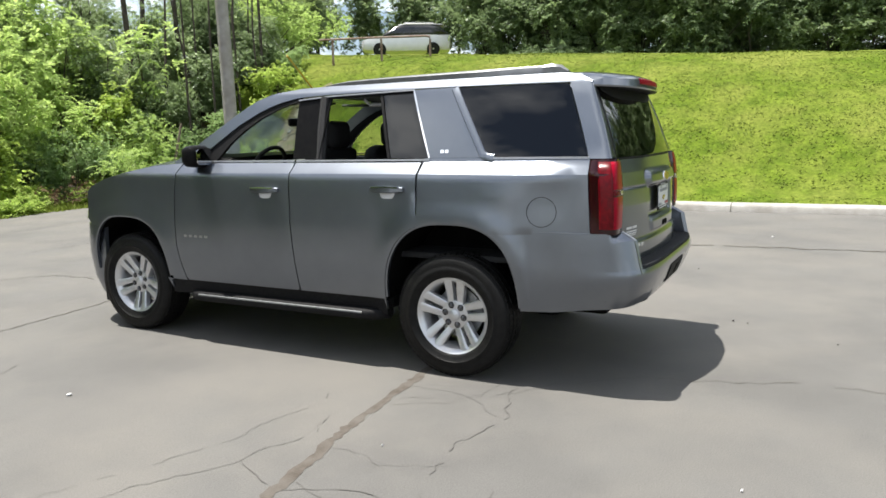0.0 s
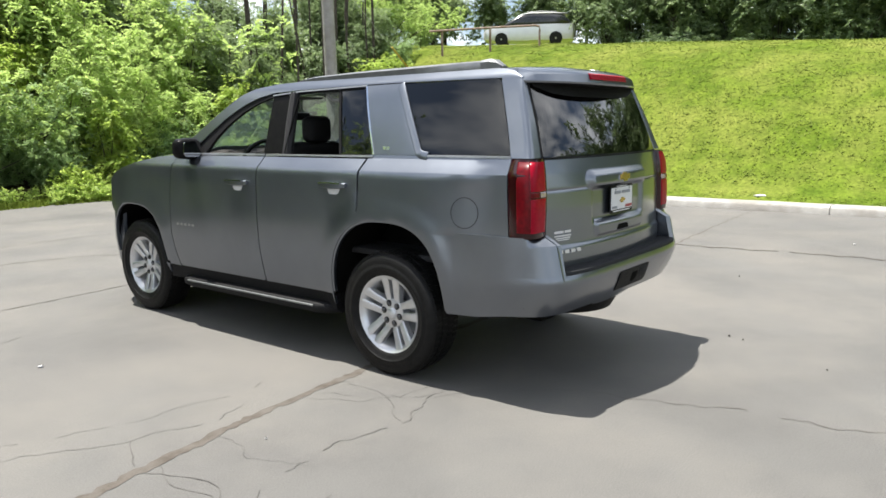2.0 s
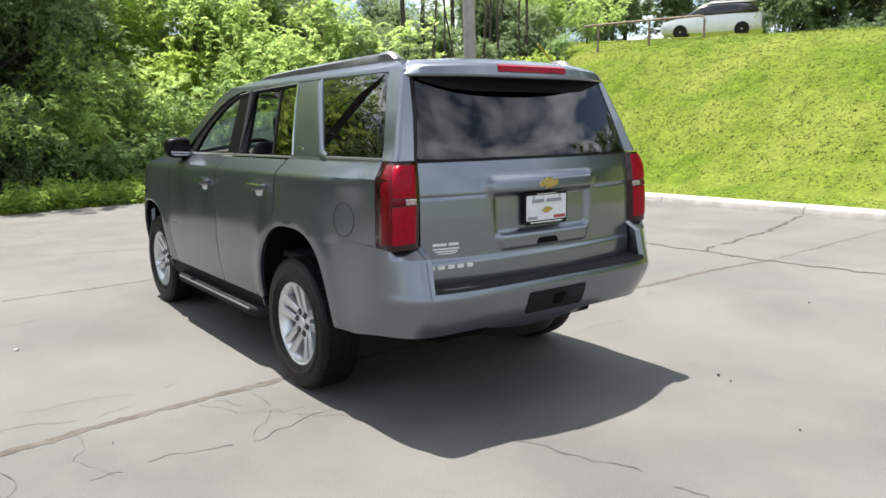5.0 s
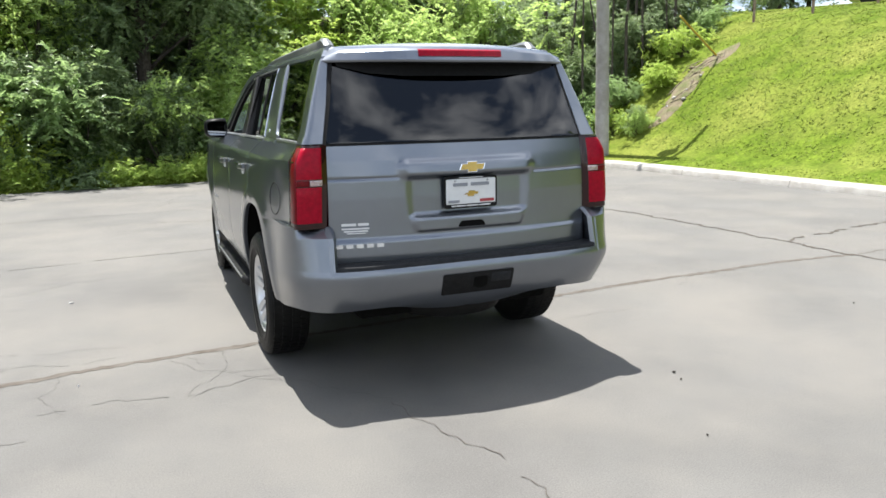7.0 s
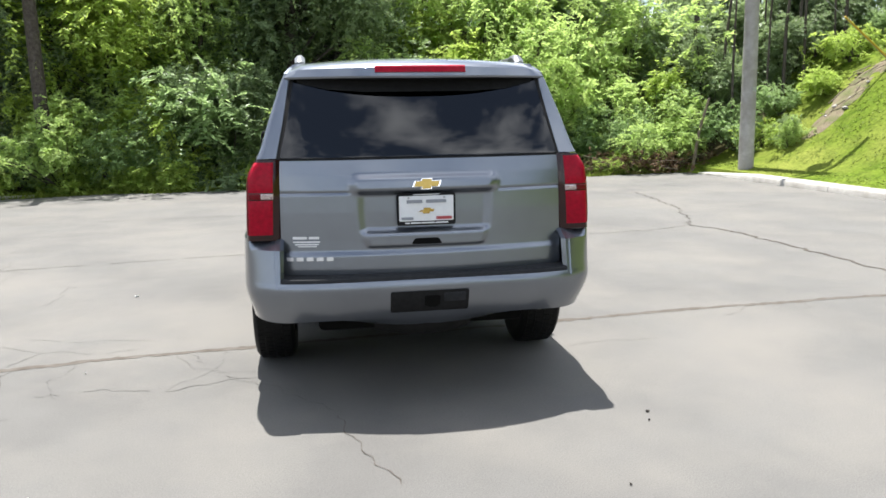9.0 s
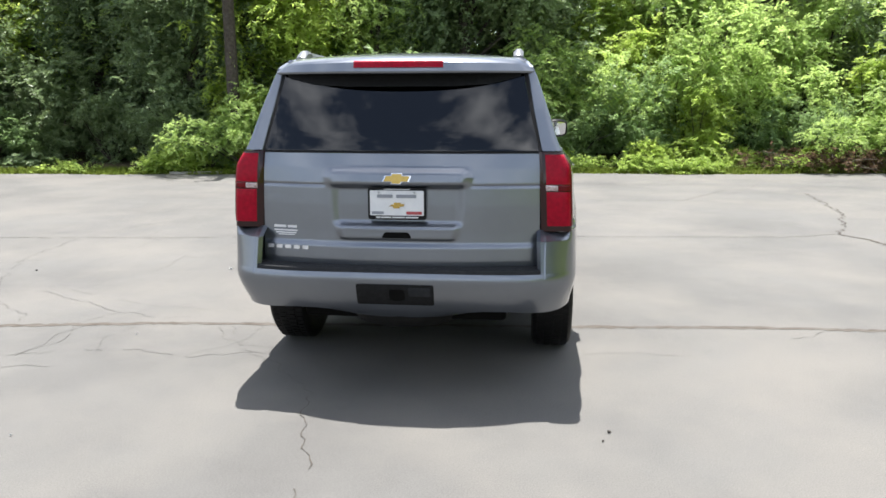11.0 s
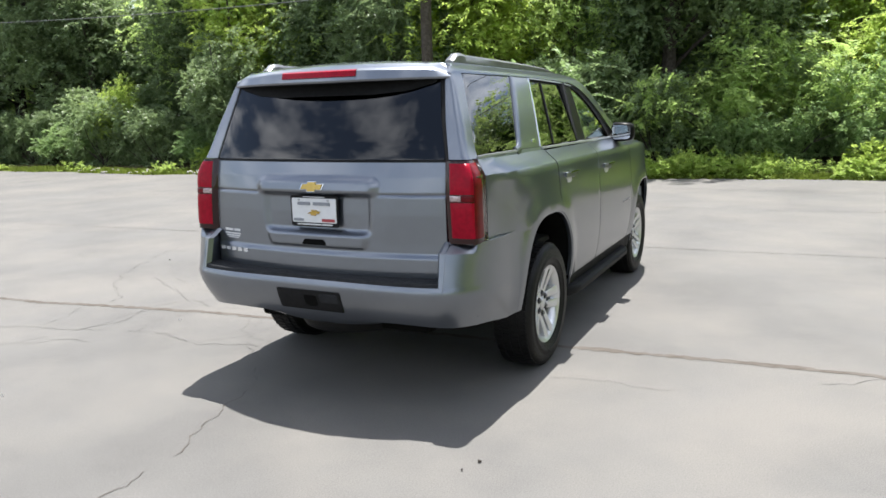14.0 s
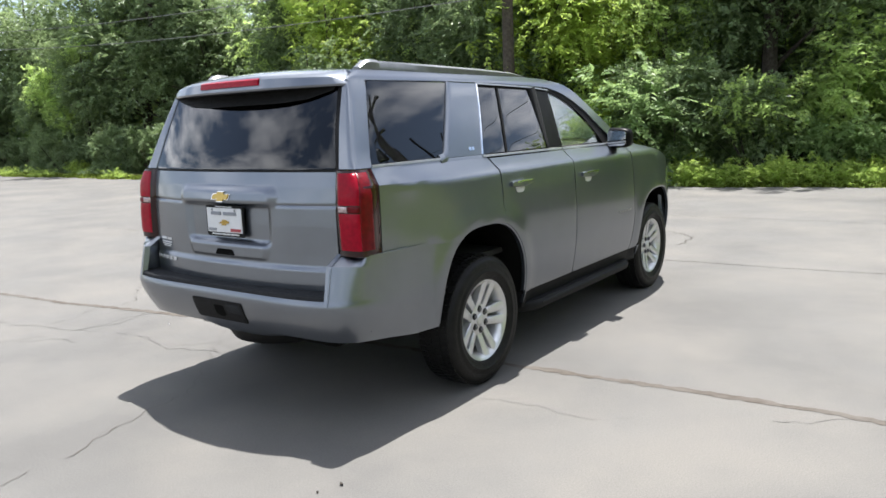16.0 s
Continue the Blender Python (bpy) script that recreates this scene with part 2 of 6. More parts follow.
def lathe(profile, axis_x=True, sides=48):
    """Turns a profile of (along, radius) about the x axis."""
    bm = bmesh.new()
    add_grid(bm, [[(a, r * math.cos(t), r * math.sin(t)) for t in [2 * math.pi * k / sides for k in range(sides)]] for a, r in profile], True)
    return bm


def interp(v, xs, ys):
    return float(np.interp(v, xs, ys))


# ---- ground, lot and hill ----
HILL_X = [9.75, 10.6, 11.4, 12.6, 14.5, 16.0, 17.5, 20.0, 23.0, 24.0, 60.0, 300.0]
HILL_Z = [0.14, 0.28, 0.75, 1.65, 2.85, 3.55, 3.95, 4.2, 4.4, 4.45, 4.6, 4.6]


def lot_edge(x):
    """The far edge of the asphalt."""
    return 12.95 + 0.10 * max(min(x, 9), -15) + 0.12 * math.sin(x * 0.9) + 0.07 * math.sin(x * 2.3 + 1)


def smooth01(v):
    v = min(max(v, 0), 1)
    return v * v * (3 - 2 * v)


def ground_z(x, y):
    hill = interp(x, HILL_X, HILL_Z) if x > 9.6 else 0.0
    hill *= (3.80 + 0.062 * min(max(y, -16), 16)) / 4.2
    over = smooth01((x - 20.4) / 3)
    hill += (3.85 + 1.7 * smooth01((x + y - 30) / 17) - hill) * over
    bank = smooth01((x + 4) / 6)
    wood = smooth01((y - lot_edge(x) - 1.2) / 11) * (0.6 + 4.6 * bank) + 0.04 * smooth01((y - lot_edge(x)) / 0.5)
    z = max(hill, wood) if y > lot_edge(x) - 0.05 else hill
    bump = 0.05 * noise.noise(Vector((x * 0.5, y * 0.5, 0))) * smooth01((x - 10) / 2) if x > 10 else 0.0
    return z + bump


def ground_sheet():
    """Grass, hill and woodland floor in one sheet out to the horizon, lying just under the asphalt."""
    xs = [-400, -200, -100] + [float(v) for v in np.arange(-60, 9.0, 1.5)] + [9.0, 9.45, 9.72, 9.76] + [float(v) for v in np.arange(10.0, 25, 0.4)] + [25.6, 26.4, 27.5, 30, 36, 45, 60, 120, 250, 400]
    ys = [-400, -200, -100, -60] + [float(v) for v in np.arange(-40, 34, 0.6)] + [38, 45, 60, 120, 250, 400]
    bm = bmesh.new()
    rows = []
    for y in ys:
        row = []
        for x in xs:
            on_lot = x < 9.74 and y < lot_edge(x) - 0.05
            row.append((x, y, -0.06 if on_lot else ground_z(x, y) - (0.0 if x > 9.74 else 0.004)))
        rows.append(row)
    add_grid(bm, rows)
    bm.faces.ensure_lookup_table()
    for f in bm.faces:
        c = f.calc_center_median()
        wood = c.y > lot_edge(c.x) + 0.7 and c.x < 10.2 + max(0, (c.y - 13.2)) * 1.2
        f.material_index = 1 if wood and c.y < 60 else 0
    return bm


ground = thing("ground", ground_sheet(), [M_GRASS, M_LITTER], "mown bright green grass bank rising to woodland floor", "ground", kind="structure")

bm = bmesh.new()
far = [(float(x), lot_edge(float(x)) + 0.05 * math.sin(x * 7.0)) for x in np.arange(-60, 9.46, 0.33)] + [(9.46, lot_edge(9.46))]
rows = []
for f in [0.0] + [float(v) for v in np.linspace(0.55, 1.0, 24)]:
    rows.append([(x, -60 + (y + 60) * f, 0.0) for x, y in far])
add_grid(bm, rows)
r = bmesh.ops.extrude_face_region(bm, geom=bm.faces[:], use_keep_orig=True)
for v in [g for g in r["geom"] if isinstance(g, bmesh.types.BMVert)]:
    v.co.z -= 0.05
bmesh.ops.recalc_face_normals(bm, faces=bm.faces)
lot = thing("parking_lot", bm, M_ASPHALT, "weathered pale grey cracked asphalt lot", "asphalt", kind="structure", smooth=0)

# concrete kerb along the bank, in cast lengths
kerb = tagged(new("kerb"), "pale concrete kerb between asphalt and grass bank", "kerb", kind="structure")


def kerb_length(y0, y1, drop=0.0):
    bm = bmesh.new()
    prof = [(9.42, -0.05), (9.44, 0.10), (9.47, 0.135), (9.52, 0.15), (9.78, 0.155), (9.83, 0.13), (9.84, -0.05)]
    n = 6
    rows = []
    for k in range(n + 1):
        f = k / n
        s = 1 - drop * f
        rows.append([(x, y0 + (y1 - y0) * f, z if z < 0 else z * s) for x, z in prof])
    vs = add_grid(bm, rows)
    bm.faces.new(vs[0][::-1])
    bm.faces.new(vs[-1])
    bmesh.ops.recalc_face_normals(bm, faces=bm.faces)
    return bm


for k in range(-12, 5):
    y0 = -0.55 + k * 2.9
    y1 = min(y0 + 2.888, 13.3)
    if y1 - y0 > 0.5:
        part("kerb_stone", kerb_length(y0, y1, 0.7 if k == 4 else 0.0), M_KERB, kerb, smooth=40)


def ribbon(pts, width, seed, wander=0.02, z=0.004, broken=0.0, thin=0.08):
    """A thin uneven strip of crack filler along a line on the asphalt."""
    rng = random.Random(seed)
    bm = bmesh.new()
    rows, fine = [], []
    for (x0, y0), (x1, y1) in zip(pts, pts[1:]):
        n = max(2, int(math.hypot(x1 - x0, y1 - y0) / 0.04))
        fine += [(x0 + (x1 - x0) * i / n, y0 + (y1 - y0) * i / n) for i in range(n)]
    fine.append(pts[-1])
    off, skip = 0.0, 0
    for i, (x, y) in enumerate(fine):
        if skip:
            skip -= 1
            continue
        if rng.random() < broken and len(rows) > 2:
            add_grid(bm, rows)
            rows, skip = [], rng.randint(0, 3)
            continue
        a, b = fine[max(i - 1, 0)], fine[min(i + 1, len(fine) - 1)]
        d = Vector((b[0] - a[0], b[1] - a[1])).normalized()
        nx, ny = -d.y, d.x
        off = off * 0.75 + rng.uniform(-wander, wander)
        base = width * (1.0 if width > 0.065 else 0.65) * (0.4 if i in (0, len(fine) - 1) else 1)
        lo, hi = off - base * rng.uniform(thin, 0.42), off + base * rng.uniform(thin, 0.42)
        rows.append([(x + nx * v, y + ny * v, z) for v in (lo, (lo + hi) / 2, hi)])
    if len(rows) > 1:
        add_grid(bm, rows)
    bmesh.ops.recalc_face_normals(bm, faces=bm.faces)
    return bm


CRACKS = [
    ([(-9, -0.75), (-3.73, -0.21), (-2.6, 0.0), (-1.9, 0.11), (-1.04, 0.17), (0.2, 0.27), (1.04, 0.33), (1.75, 0.39), (2.5, 0.45), (4.2, 0.5), (5.1, 0.42)], 0.07, 0.007),
    ([(5.1, 0.42), (7, 0.55), (9.4, 0.7)], 0.045, 0.02),
    ([(-9, 3.2), (-4.0, 3.6), (-2.0, 3.91), (-0.6, 4.03), (0.7, 4.25), (2.07, 4.32), (3.96, 4.5), (4.68, 4.77)], 0.035, 0.012),
    ([(4.68, 4.77), (4.99, 4.14), (5.02, 2.9), (5.08, 1.42), (5.0, 0.5), (5.14, -0.57), (5.24, -1.4), (5.3, -2.8), (5.2, -3.6)], 0.06, 0.03),
    ([(4.68, 4.77), (5.1, 5.59), (5.5, 6.7), (5.93, 9.38)], 0.045, 0.04),
    ([(5.1, 1.3), (5.7, 1.42), (7.05, 1.65), (8.1, 1.97), (9.3, 2.3)], 0.06, 0.03),
    ([(-12, 7.0), (-6.6, 7.45), (0.46, 7.95), (2.4, 7.95), (3.4, 8.1), (4.6, 9.9)], 0.035, 0.02),
    ([(0.4, 5.23), (0.45, 5.91), (-0.05, 6.25), (-1.5, 6.6)], 0.04, 0.03),
    ([(-0.5, -1.2), (-0.44, -1.54), (-0.34, -1.88), (-0.26, -2.05), (-0.25, -2.4), (-0.17, -2.75), (-0.12, -3.2)], 0.015, 0.022),
    ([(-0.5, -1.2), (-0.9, -0.7), (-1.34, -0.23), (-1.5, 0.1)], 0.018, 0.03),
    ([(-0.99, -0.49), (-1.22, -0.51), (-1.53, -0.62), (-1.75, -0.55), (-1.93, -0.51), (-2.14, -0.59), (-2.33, -0.57), (-2.54, -0.66), (-3.4, -0.9), (-4.6, -0.8)], 0.030, 0.022),
    ([(-2.69, -0.04), (-2.63, -0.17), (-2.59, -0.36), (-2.63, -0.57), (-2.85, -1.1)], 0.024, 0.022),
    ([(-3.2, 0.0), (-3.3, 0.2), (-4.1, 0.88), (-4.75, 2.36), (-4.9, 3.5), (-4.6, 4.5), (-3.8, 5.6)], 0.03, 0.03),
    ([(-1.4, 8.5), (-1.2, 8.9), (-1.0, 9.6), (-0.5, 10.2)], 0.06, 0.05),
    ([(-2.2, 0.05), (-2.3, -0.3), (-2.15, -0.62)], 0.012, 0.02),
    ([(-3.6, 0.9), (-2.82, 0.53), (-2.68, 0.45), (-2.57, 0.37), (-2.30, 0.29), (-2.09, 0.22), (-1.86, 0.29)], 0.020, 0.02),
    ([(-3.4, 1.0), (-2.78, 0.74), (-2.58, 0.65), (-2.29, 0.51), (-2.13, 0.57), (-1.83, 0.51), (-1.57, 0.51)], 0.016, 0.02),
    ([(-2.67, 0.05), (-2.67, 0.12), (-2.61, 0.21), (-2.54, 0.34)], 0.022, 0.015),
    ([(-1.26, 0.16), (-1.25, -0.1), (-1.33, -0.36), (-1.53, -0.60)], 0.014, 0.02),
    ([(-1.62, 0.10), (-1.46, -0.22), (-1.25, -0.36), (-0.99, -0.35)], 0.014, 0.02),
    ([(1.09, -0.3), (1.48, -0.22), (1.74, -0.27), (1.97, -0.12)], 0.014, 0.02),
    ([(-12.0, 6.4), (-9.5, 6.6), (-7.3, 6.93)], 0.03, 0.02),
    ([(-11.0, 2.35), (-7.6, 2.82), (-5.1, 3.4)], 0.026, 0.02),
    ([(4.4, 9.0), (5.0, 10.0), (5.6, 11.1)], 0.06, 0.04),
]
for i, (pts, width, wander) in enumerate(CRACKS):
    thing("asphalt_crack", ribbon(pts, width * (1.55 if i == 0 else 1.4 if i in (3, 4, 5) else 1.0 if i < 9 else 0.6), 40 + i, wander, 0.002 if i < 2 else 0.004, broken=0.0 if i < 2 else 0.02 if i < 9 else 0.04, thin=0.14 if i < 2 else 0.08), M_SEAM if i < 2 else M_CRACK if i < 9 else M_HAIR, "dark ragged filled crack in the asphalt", "crack", group="cracks in the lot", kind="structure", smooth=0)


def hairlines(starts, seed, reach):
    """Branching hairline cracks, each a thin wandering strip."""
    rng = random.Random(seed)
    todo = [(x, y, a, reach, 0.007) for x, y, a in starts]
    bm = bmesh.new()
    while todo:
        x, y, a, left, w = todo.pop()
        rows, a0 = [], a
        while left > 0:
            wd = w * rng.uniform(0.3, 1.0)
            rows.append([(x - math.sin(a) * wd / 2, y + math.cos(a) * wd / 2, 0.0025), (x + math.sin(a) * wd / 2, y - math.cos(a) * wd / 2, 0.0025)])
            st = rng.uniform(0.03, 0.07)
            x, y, left = x + math.cos(a) * st, y + math.sin(a) * st, left - st
            a = a0 + 0.7 * (a - a0) + rng.gauss(0, 0.38)
            if rng.random() < 0.035 and left > 0.3:
                todo.append((x, y, a + rng.choice((-1, 1)) * rng.uniform(0.7, 1.5), left * rng.uniform(0.3, 0.8), w * 0.75))
        if len(rows) > 2:
            add_grid(bm, rows)
    bmesh.ops.recalc_face_normals(bm, faces=bm.faces)
    return bm


for i, (starts, reach) in enumerate([
        ([(-2.6, -0.05, -1.9), (-3.3, -0.15, -1.4)], 0.7), ([(-2.3, -0.9, 3.3)], 1.0), ([(-3.2, 2.6, 0.3), (-3.8, 3.0, 2.0)], 1.4), ([(2.6, 0.2, 0.2), (3.3, 0.25, 0.1)], 0.7),
        ([(-4.2, 6.3, 0.1), (-6.5, 5.4, 0.2)], 2.0), ([(-8.0, 9.0, 0.1), (-3.0, 9.8, 0.0)], 2.2), ([(5.1, 0.2, -0.8), (5.0, 3.0, 2.6)], 1.2), ([(-5.4, -0.6, -0.5), (-6.0, 1.6, 0.2)], 1.8)]):
    thing("hairline_crack", hairlines(starts, 300 + i, reach), M_HAIR, "fine branching hairline cracks in the asphalt", "crack", group="cracks in the lot", kind="structure", smooth=0)


def scrap(x, y, size, seed, z=0.004):
    rng = random.Random(seed)
    bm = bmesh.new()
    n = 6
    top = [(x + size * rng.uniform(0.5, 1) * math.cos(2 * math.pi * k / n), y + size * rng.uniform(0.3, 0.8) * math.sin(2 * math.pi * k / n), z + rng.uniform(0.003, 0.012)) for k in range(n)]
    vs = [bm.verts.new(p) for p in top]
    c = bm.verts.new((x, y, z + size * 0.12))
    b = [bm.verts.new((p[0], p[1], z)) for p in top]
    for k in range(n):
        bm.faces.new((vs[k], vs[(k + 1) % n], c))
        bm.faces.new((b[k], b[(k + 1) % n], vs[(k + 1) % n], vs[k]))
    return bm


for i, (x, y, s) in enumerate([(-2.27, 1.98, 0.045), (-1.86, -1.87, 0.022), (6.28, -1.47, 0.05), (-2.1, -0.2, 0.016)]):
    thing("paper_scrap", scrap(x, y, s * 0.5, i), M_PAPER, "small white scrap of litter on the asphalt", "litter", group="litter on the lot", smooth=0)
thing("paper_litter", scrap(10.24, 0.8, 0.18, 77, ground_z(10.24, 0.8)), M_PAPER, "crumpled white paper lying in the grass", "litter", smooth=0)
for i, (x, y, s) in enumerate([(1.14, -1.51, 0.013), (1.1, -1.62, 0.009), (0.72, -2.25, 0.008), (-4.2, 1.7, 0.015), (3.4, -0.9, 0.01)]):
    thing("pebble", scrap(x, y, s, 20 + i), M_CRACK, "small dark stone chip on the asphalt", "stone", group="chips on the lot", smooth=0)

# a weathered board and pale stones along the verge
thing("board", box((-0.62, -0.13, 0.0), (0.62, 0.13, 0.05), 0.006), M_POLE, "weathered grey board lying at the asphalt edge", "board").matrix_basis = pose(-7.35, 12.32, 0.003, 0, 0, 8)
rng = random.Random(71)
for i in range(26):
    x = rng.uniform(-19.0, -12.5)
    y = lot_edge(x) + rng.uniform(0.05, 0.6)
    bm = bmesh.new()
    bmesh.ops.create_icosphere(bm, subdivisions=1, radius=1.0)
    for v in bm.verts:
        v.co = Vector((v.co.x * 0.16, v.co.y * 0.10, v.co.z * 0.06)) * rng.uniform(0.8, 1.2)
    ob = thing("stone", bm, M_KERB, "pale rough stone half buried in the verge", "stone", group="stones on the verge", smooth=0)
    ob.matrix_basis = pose(x, y, ground_z(x, y) + 0.02, 0, 0, rng.uniform(0, 360))
    ob.scale = [rng.uniform(0.4, 1.2)] * 3

# bare earth on the bank beside the wood: broken ground with stones and roots
def earth(u):
    """A point along the bare strip up the bank."""
    return interp(u, [0, 0.35, 0.75, 1], [12.0, 12.9, 13.8, 14.25]), interp(u, [0, 0.35, 0.75, 1], [11.75, 12.2, 12.5, 12.3])


def on_earth(x, y):
    return 11.7 < x < 14.6 and abs(y - earth((x - 12.0) / 2.25)[1]) < 0.36


rng = random.Random(5)
bm = bmesh.new()
for k in range(9):
    u = k / 8
    ex, ey = earth(u)
    cx, cy, r = ex + rng.uniform(-0.1, 0.1), ey + rng.uniform(-0.12, 0.12), rng.uniform(0.24, 0.44)
    rows = []
    for f in (0.05, 0.45, 0.8, 1.0):
        row = []
        for j in range(12):
            t = 2 * math.pi * j / 12
            x = cx + math.cos(t) * r * f * 1.3 * (1 + 0.25 * math.sin(3 * t + k))
            y = cy + math.sin(t) * r * f * 0.8 * (1 + 0.25 * math.cos(2 * t + k))
            row.append((x, y, ground_z(x, y) + 0.004 + (0.05 + 0.04 * rng.random()) * (1 - f * f)))
        rows.append(row)
    vs = add_grid(bm, rows, True)
    bm.faces.new(vs[0])
bmesh.ops.recalc_face_normals(bm, faces=bm.faces)
thing("dirt_patch", bm, M_DIRT, "bare brown earth patch on the grass bank", "dirt", kind="structure")
for i in range(20):
    u = rng.random()
    x, y, size = earth(u)[0], earth(u)[1] + rng.uniform(-0.35, 0.35), rng.uniform(0.03, 0.09)
    bm = bmesh.new()
    bmesh.ops.create_icosphere(bm, subdivisions=1, radius=size)
    for v in bm.verts:
        v.co = Vector((v.co.x * rng.uniform(0.9, 1.3), v.co.y, v.co.z * 0.6))
    thing("stone", bm, M_DIRT if i % 4 else M_POLE, "small rough stone on the bare earth", "stone", group="stones on the bank", smooth=0).matrix_basis = pose(x, y, ground_z(x, y) + 0.045, 0, 0, rng.uniform(0, 360))
for i in range(16):
    u = rng.random()
    x, y, a = earth(u)[0], earth(u)[1] + rng.uniform(-0.3, 0.4), rng.uniform(0, 6.28)
    d = Vector((math.cos(a), math.sin(a), 0)) * rng.uniform(0.15, 0.45)
    pts = [Vector((x, y, 0)) - d, Vector((x, y, 0)), Vector((x, y, 0)) + d]
    pts = [Vector((q.x, q.y, ground_z(q.x, q.y) + (0.09 if i == 1 else 0.05))) for i, q in enumerate(pts)]
    thing("twig", tube(pts, [0.012, 0.010, 0.004], 5), M_TWIG, "dry bare twig lying on the bank", "twig", group="twigs on the bank")


def raw_mesh(name, verts, faces, mats, idx=None, smooth=False):
    me = bpy.data.meshes.new(name)
    me.from_pydata(verts.tolist() if isinstance(verts, np.ndarray) else verts, [], faces.tolist() if isinstance(faces, np.ndarray) else faces)
    for m in mats:
        me.materials.append(m)
    if idx is not None:
        me.polygons.foreach_set("material_index", idx)
    if smooth:
        me.polygons.foreach_set("use_smooth", [True] * len(me.polygons))
    me.update()
    return me


def grass_blades(n, xs, ys, tall, seed, where=lambda x, y: True, bend=(0.2, 0.9)):
    """Tufts of three bent blades each."""
    g = np.random.default_rng(seed)
    V, F = [], []
    for _ in range(n):
        x, y = g.uniform(*xs), g.uniform(*ys)
        if not where(x, y):
            continue
        z = ground_z(x, y) - 0.01
        for _ in range(3):
            a, h, w, lean = g.uniform(0, 6.283), tall * g.uniform(0.5, 1.3), 0.012 + 0.014 * g.random(), g.uniform(*bend)
            ca, sa = math.cos(a), math.sin(a)
            bx, by = x + g.normal(0, 0.04), y + g.normal(0, 0.04)
            k = len(V)
            tx, ty = bx + ca * h * lean, by + sa * h * lean
            V += [(bx - sa * w, by + ca * w, z), (bx + sa * w, by - ca * w, z), (tx, ty, ground_z(tx, ty) - 0.01 + h)]
            F.append((k, k + 1, k + 2))
    return V, F


V, F = grass_blades(30000, (9.9, 19.5), (-14, 14.5), 0.030, 3, lambda x, y: not on_earth(x, y), (0.8, 2.2))
tagged(new("bank_grass", raw_mesh("bank_grass", V, F, [M_BLADE])), "short bright green grass blades on the bank", "grass", kind="stuff")
V, F = grass_blades(30000, (-34, 9.6), (10.9, 14.6), 0.10, 4, lambda x, y: -0.06 + 0.25 * noise.noise(Vector((x * 1.3, 0, 7))) < y - lot_edge(x) < 0.9 + 0.5 * noise.noise(Vector((x * 0.6, 4, 0))))
tagged(new("verge_grass", raw_mesh("verge_grass", V, F, [M_BLADE])), "longer ragged grass along the asphalt edge", "grass", kind="stuff")


# ---- plants ----
def sprays(g, centres, out, per, length, leaf, pairs, droop, spread):
    """Leafy twigs about given clump centres: leaves in pairs along each twig, a fold along each leaf."""
    C = np.repeat(np.asarray(centres), per, axis=0)
    O = np.repeat(np.asarray(out), per, axis=0)
    n = len(C)
    d = O * 0.8 + g.normal(0, 0.7, (n, 3))
    d[:, 2] += 0.15
    d /= np.linalg.norm(d, axis=1, keepdims=True)
    start = C + g.normal(0, spread, (n, 3))
    L = length * g.uniform(0.6, 1.25, n)
    side = np.cross(d, g.normal(0, 0.35, (n, 3)) + np.array([0, 0, 1.0]))
    side /= np.linalg.norm(side, axis=1, keepdims=True) + 1e-6
    V, F = [], []
    for k in range(pairs):
        f = (k + 0.6) / pairs
        p = start + d * (L * f)[:, None] - np.array([0, 0, 1.0]) * (droop * L * f * f)[:, None]
        for s in (-1, 1):
            ld = side * s * 0.85 + d * 0.55 + g.normal(0, 0.22, (n, 3))
            ld[:, 2] -= 0.25
            ld /= np.linalg.norm(ld, axis=1, keepdims=True)
            up = g.normal(0, 0.4, (n, 3)) + np.array([0, 0, 1.0]) + O * 0.5
            wd = np.cross(ld, up)
            wd /= np.linalg.norm(wd, axis=1, keepdims=True) + 1e-6
            size = leaf * g.uniform(0.6, 1.3, n)[:, None] * (1.1 - 0.35 * f)
            lift = np.cross(wd, ld) * size * 0.12
            a, b = p, p + ld * size
            m1, m2 = p + ld * size * 0.42 + wd * size * 0.26 + lift, p + ld * size * 0.42 - wd * size * 0.26 + lift
            base = sum(len(v) for v in V)
            V.append(np.stack([a, m1, b, m2], 1).reshape(-1, 3))
            i = base + 4 * np.arange(n)
            F.append(np.concatenate([np.stack([i, i + 1, i + 2], 1), np.stack([i, i + 2, i + 3], 1)]))
    return np.concatenate(V), np.concatenate(F)


def crown_points(g, n, centre, radii, hollow=0.45, lumps=5):
    """Clump centres in an uneven crown: a few overlapping lobes, thin in the middle."""
    lobes = [(np.array(centre) + g.normal(0, 0.42, 3) * np.array(radii), np.array(radii) * g.uniform(0.24, 0.46)) for _ in range(lumps)]
    P, O = [], []
    for _ in range(n):
        c, r = lobes[g.integers(len(lobes))]
        v = g.normal(0, 1, 3)
        v /= np.linalg.norm(v)
        P.append(c + v * r * (hollow + (1 - hollow) * g.random() ** 0.6))
        O.append(v)
    return np.array(P), np.array(O)


def limbs(bm, g, base, tips, radius):
    for t in tips:
        base_v, tip = Vector(base), Vector(t)
        mid = base_v.lerp(tip, 0.5) + Vector(g.normal(0, 0.12, 3)) * (tip - base_v).length * 0.6
        mid.z += 0.1
        add_tube(bm, [base_v, mid, tip], [radius, radius * 0.6, radius * 0.15], 5, False)


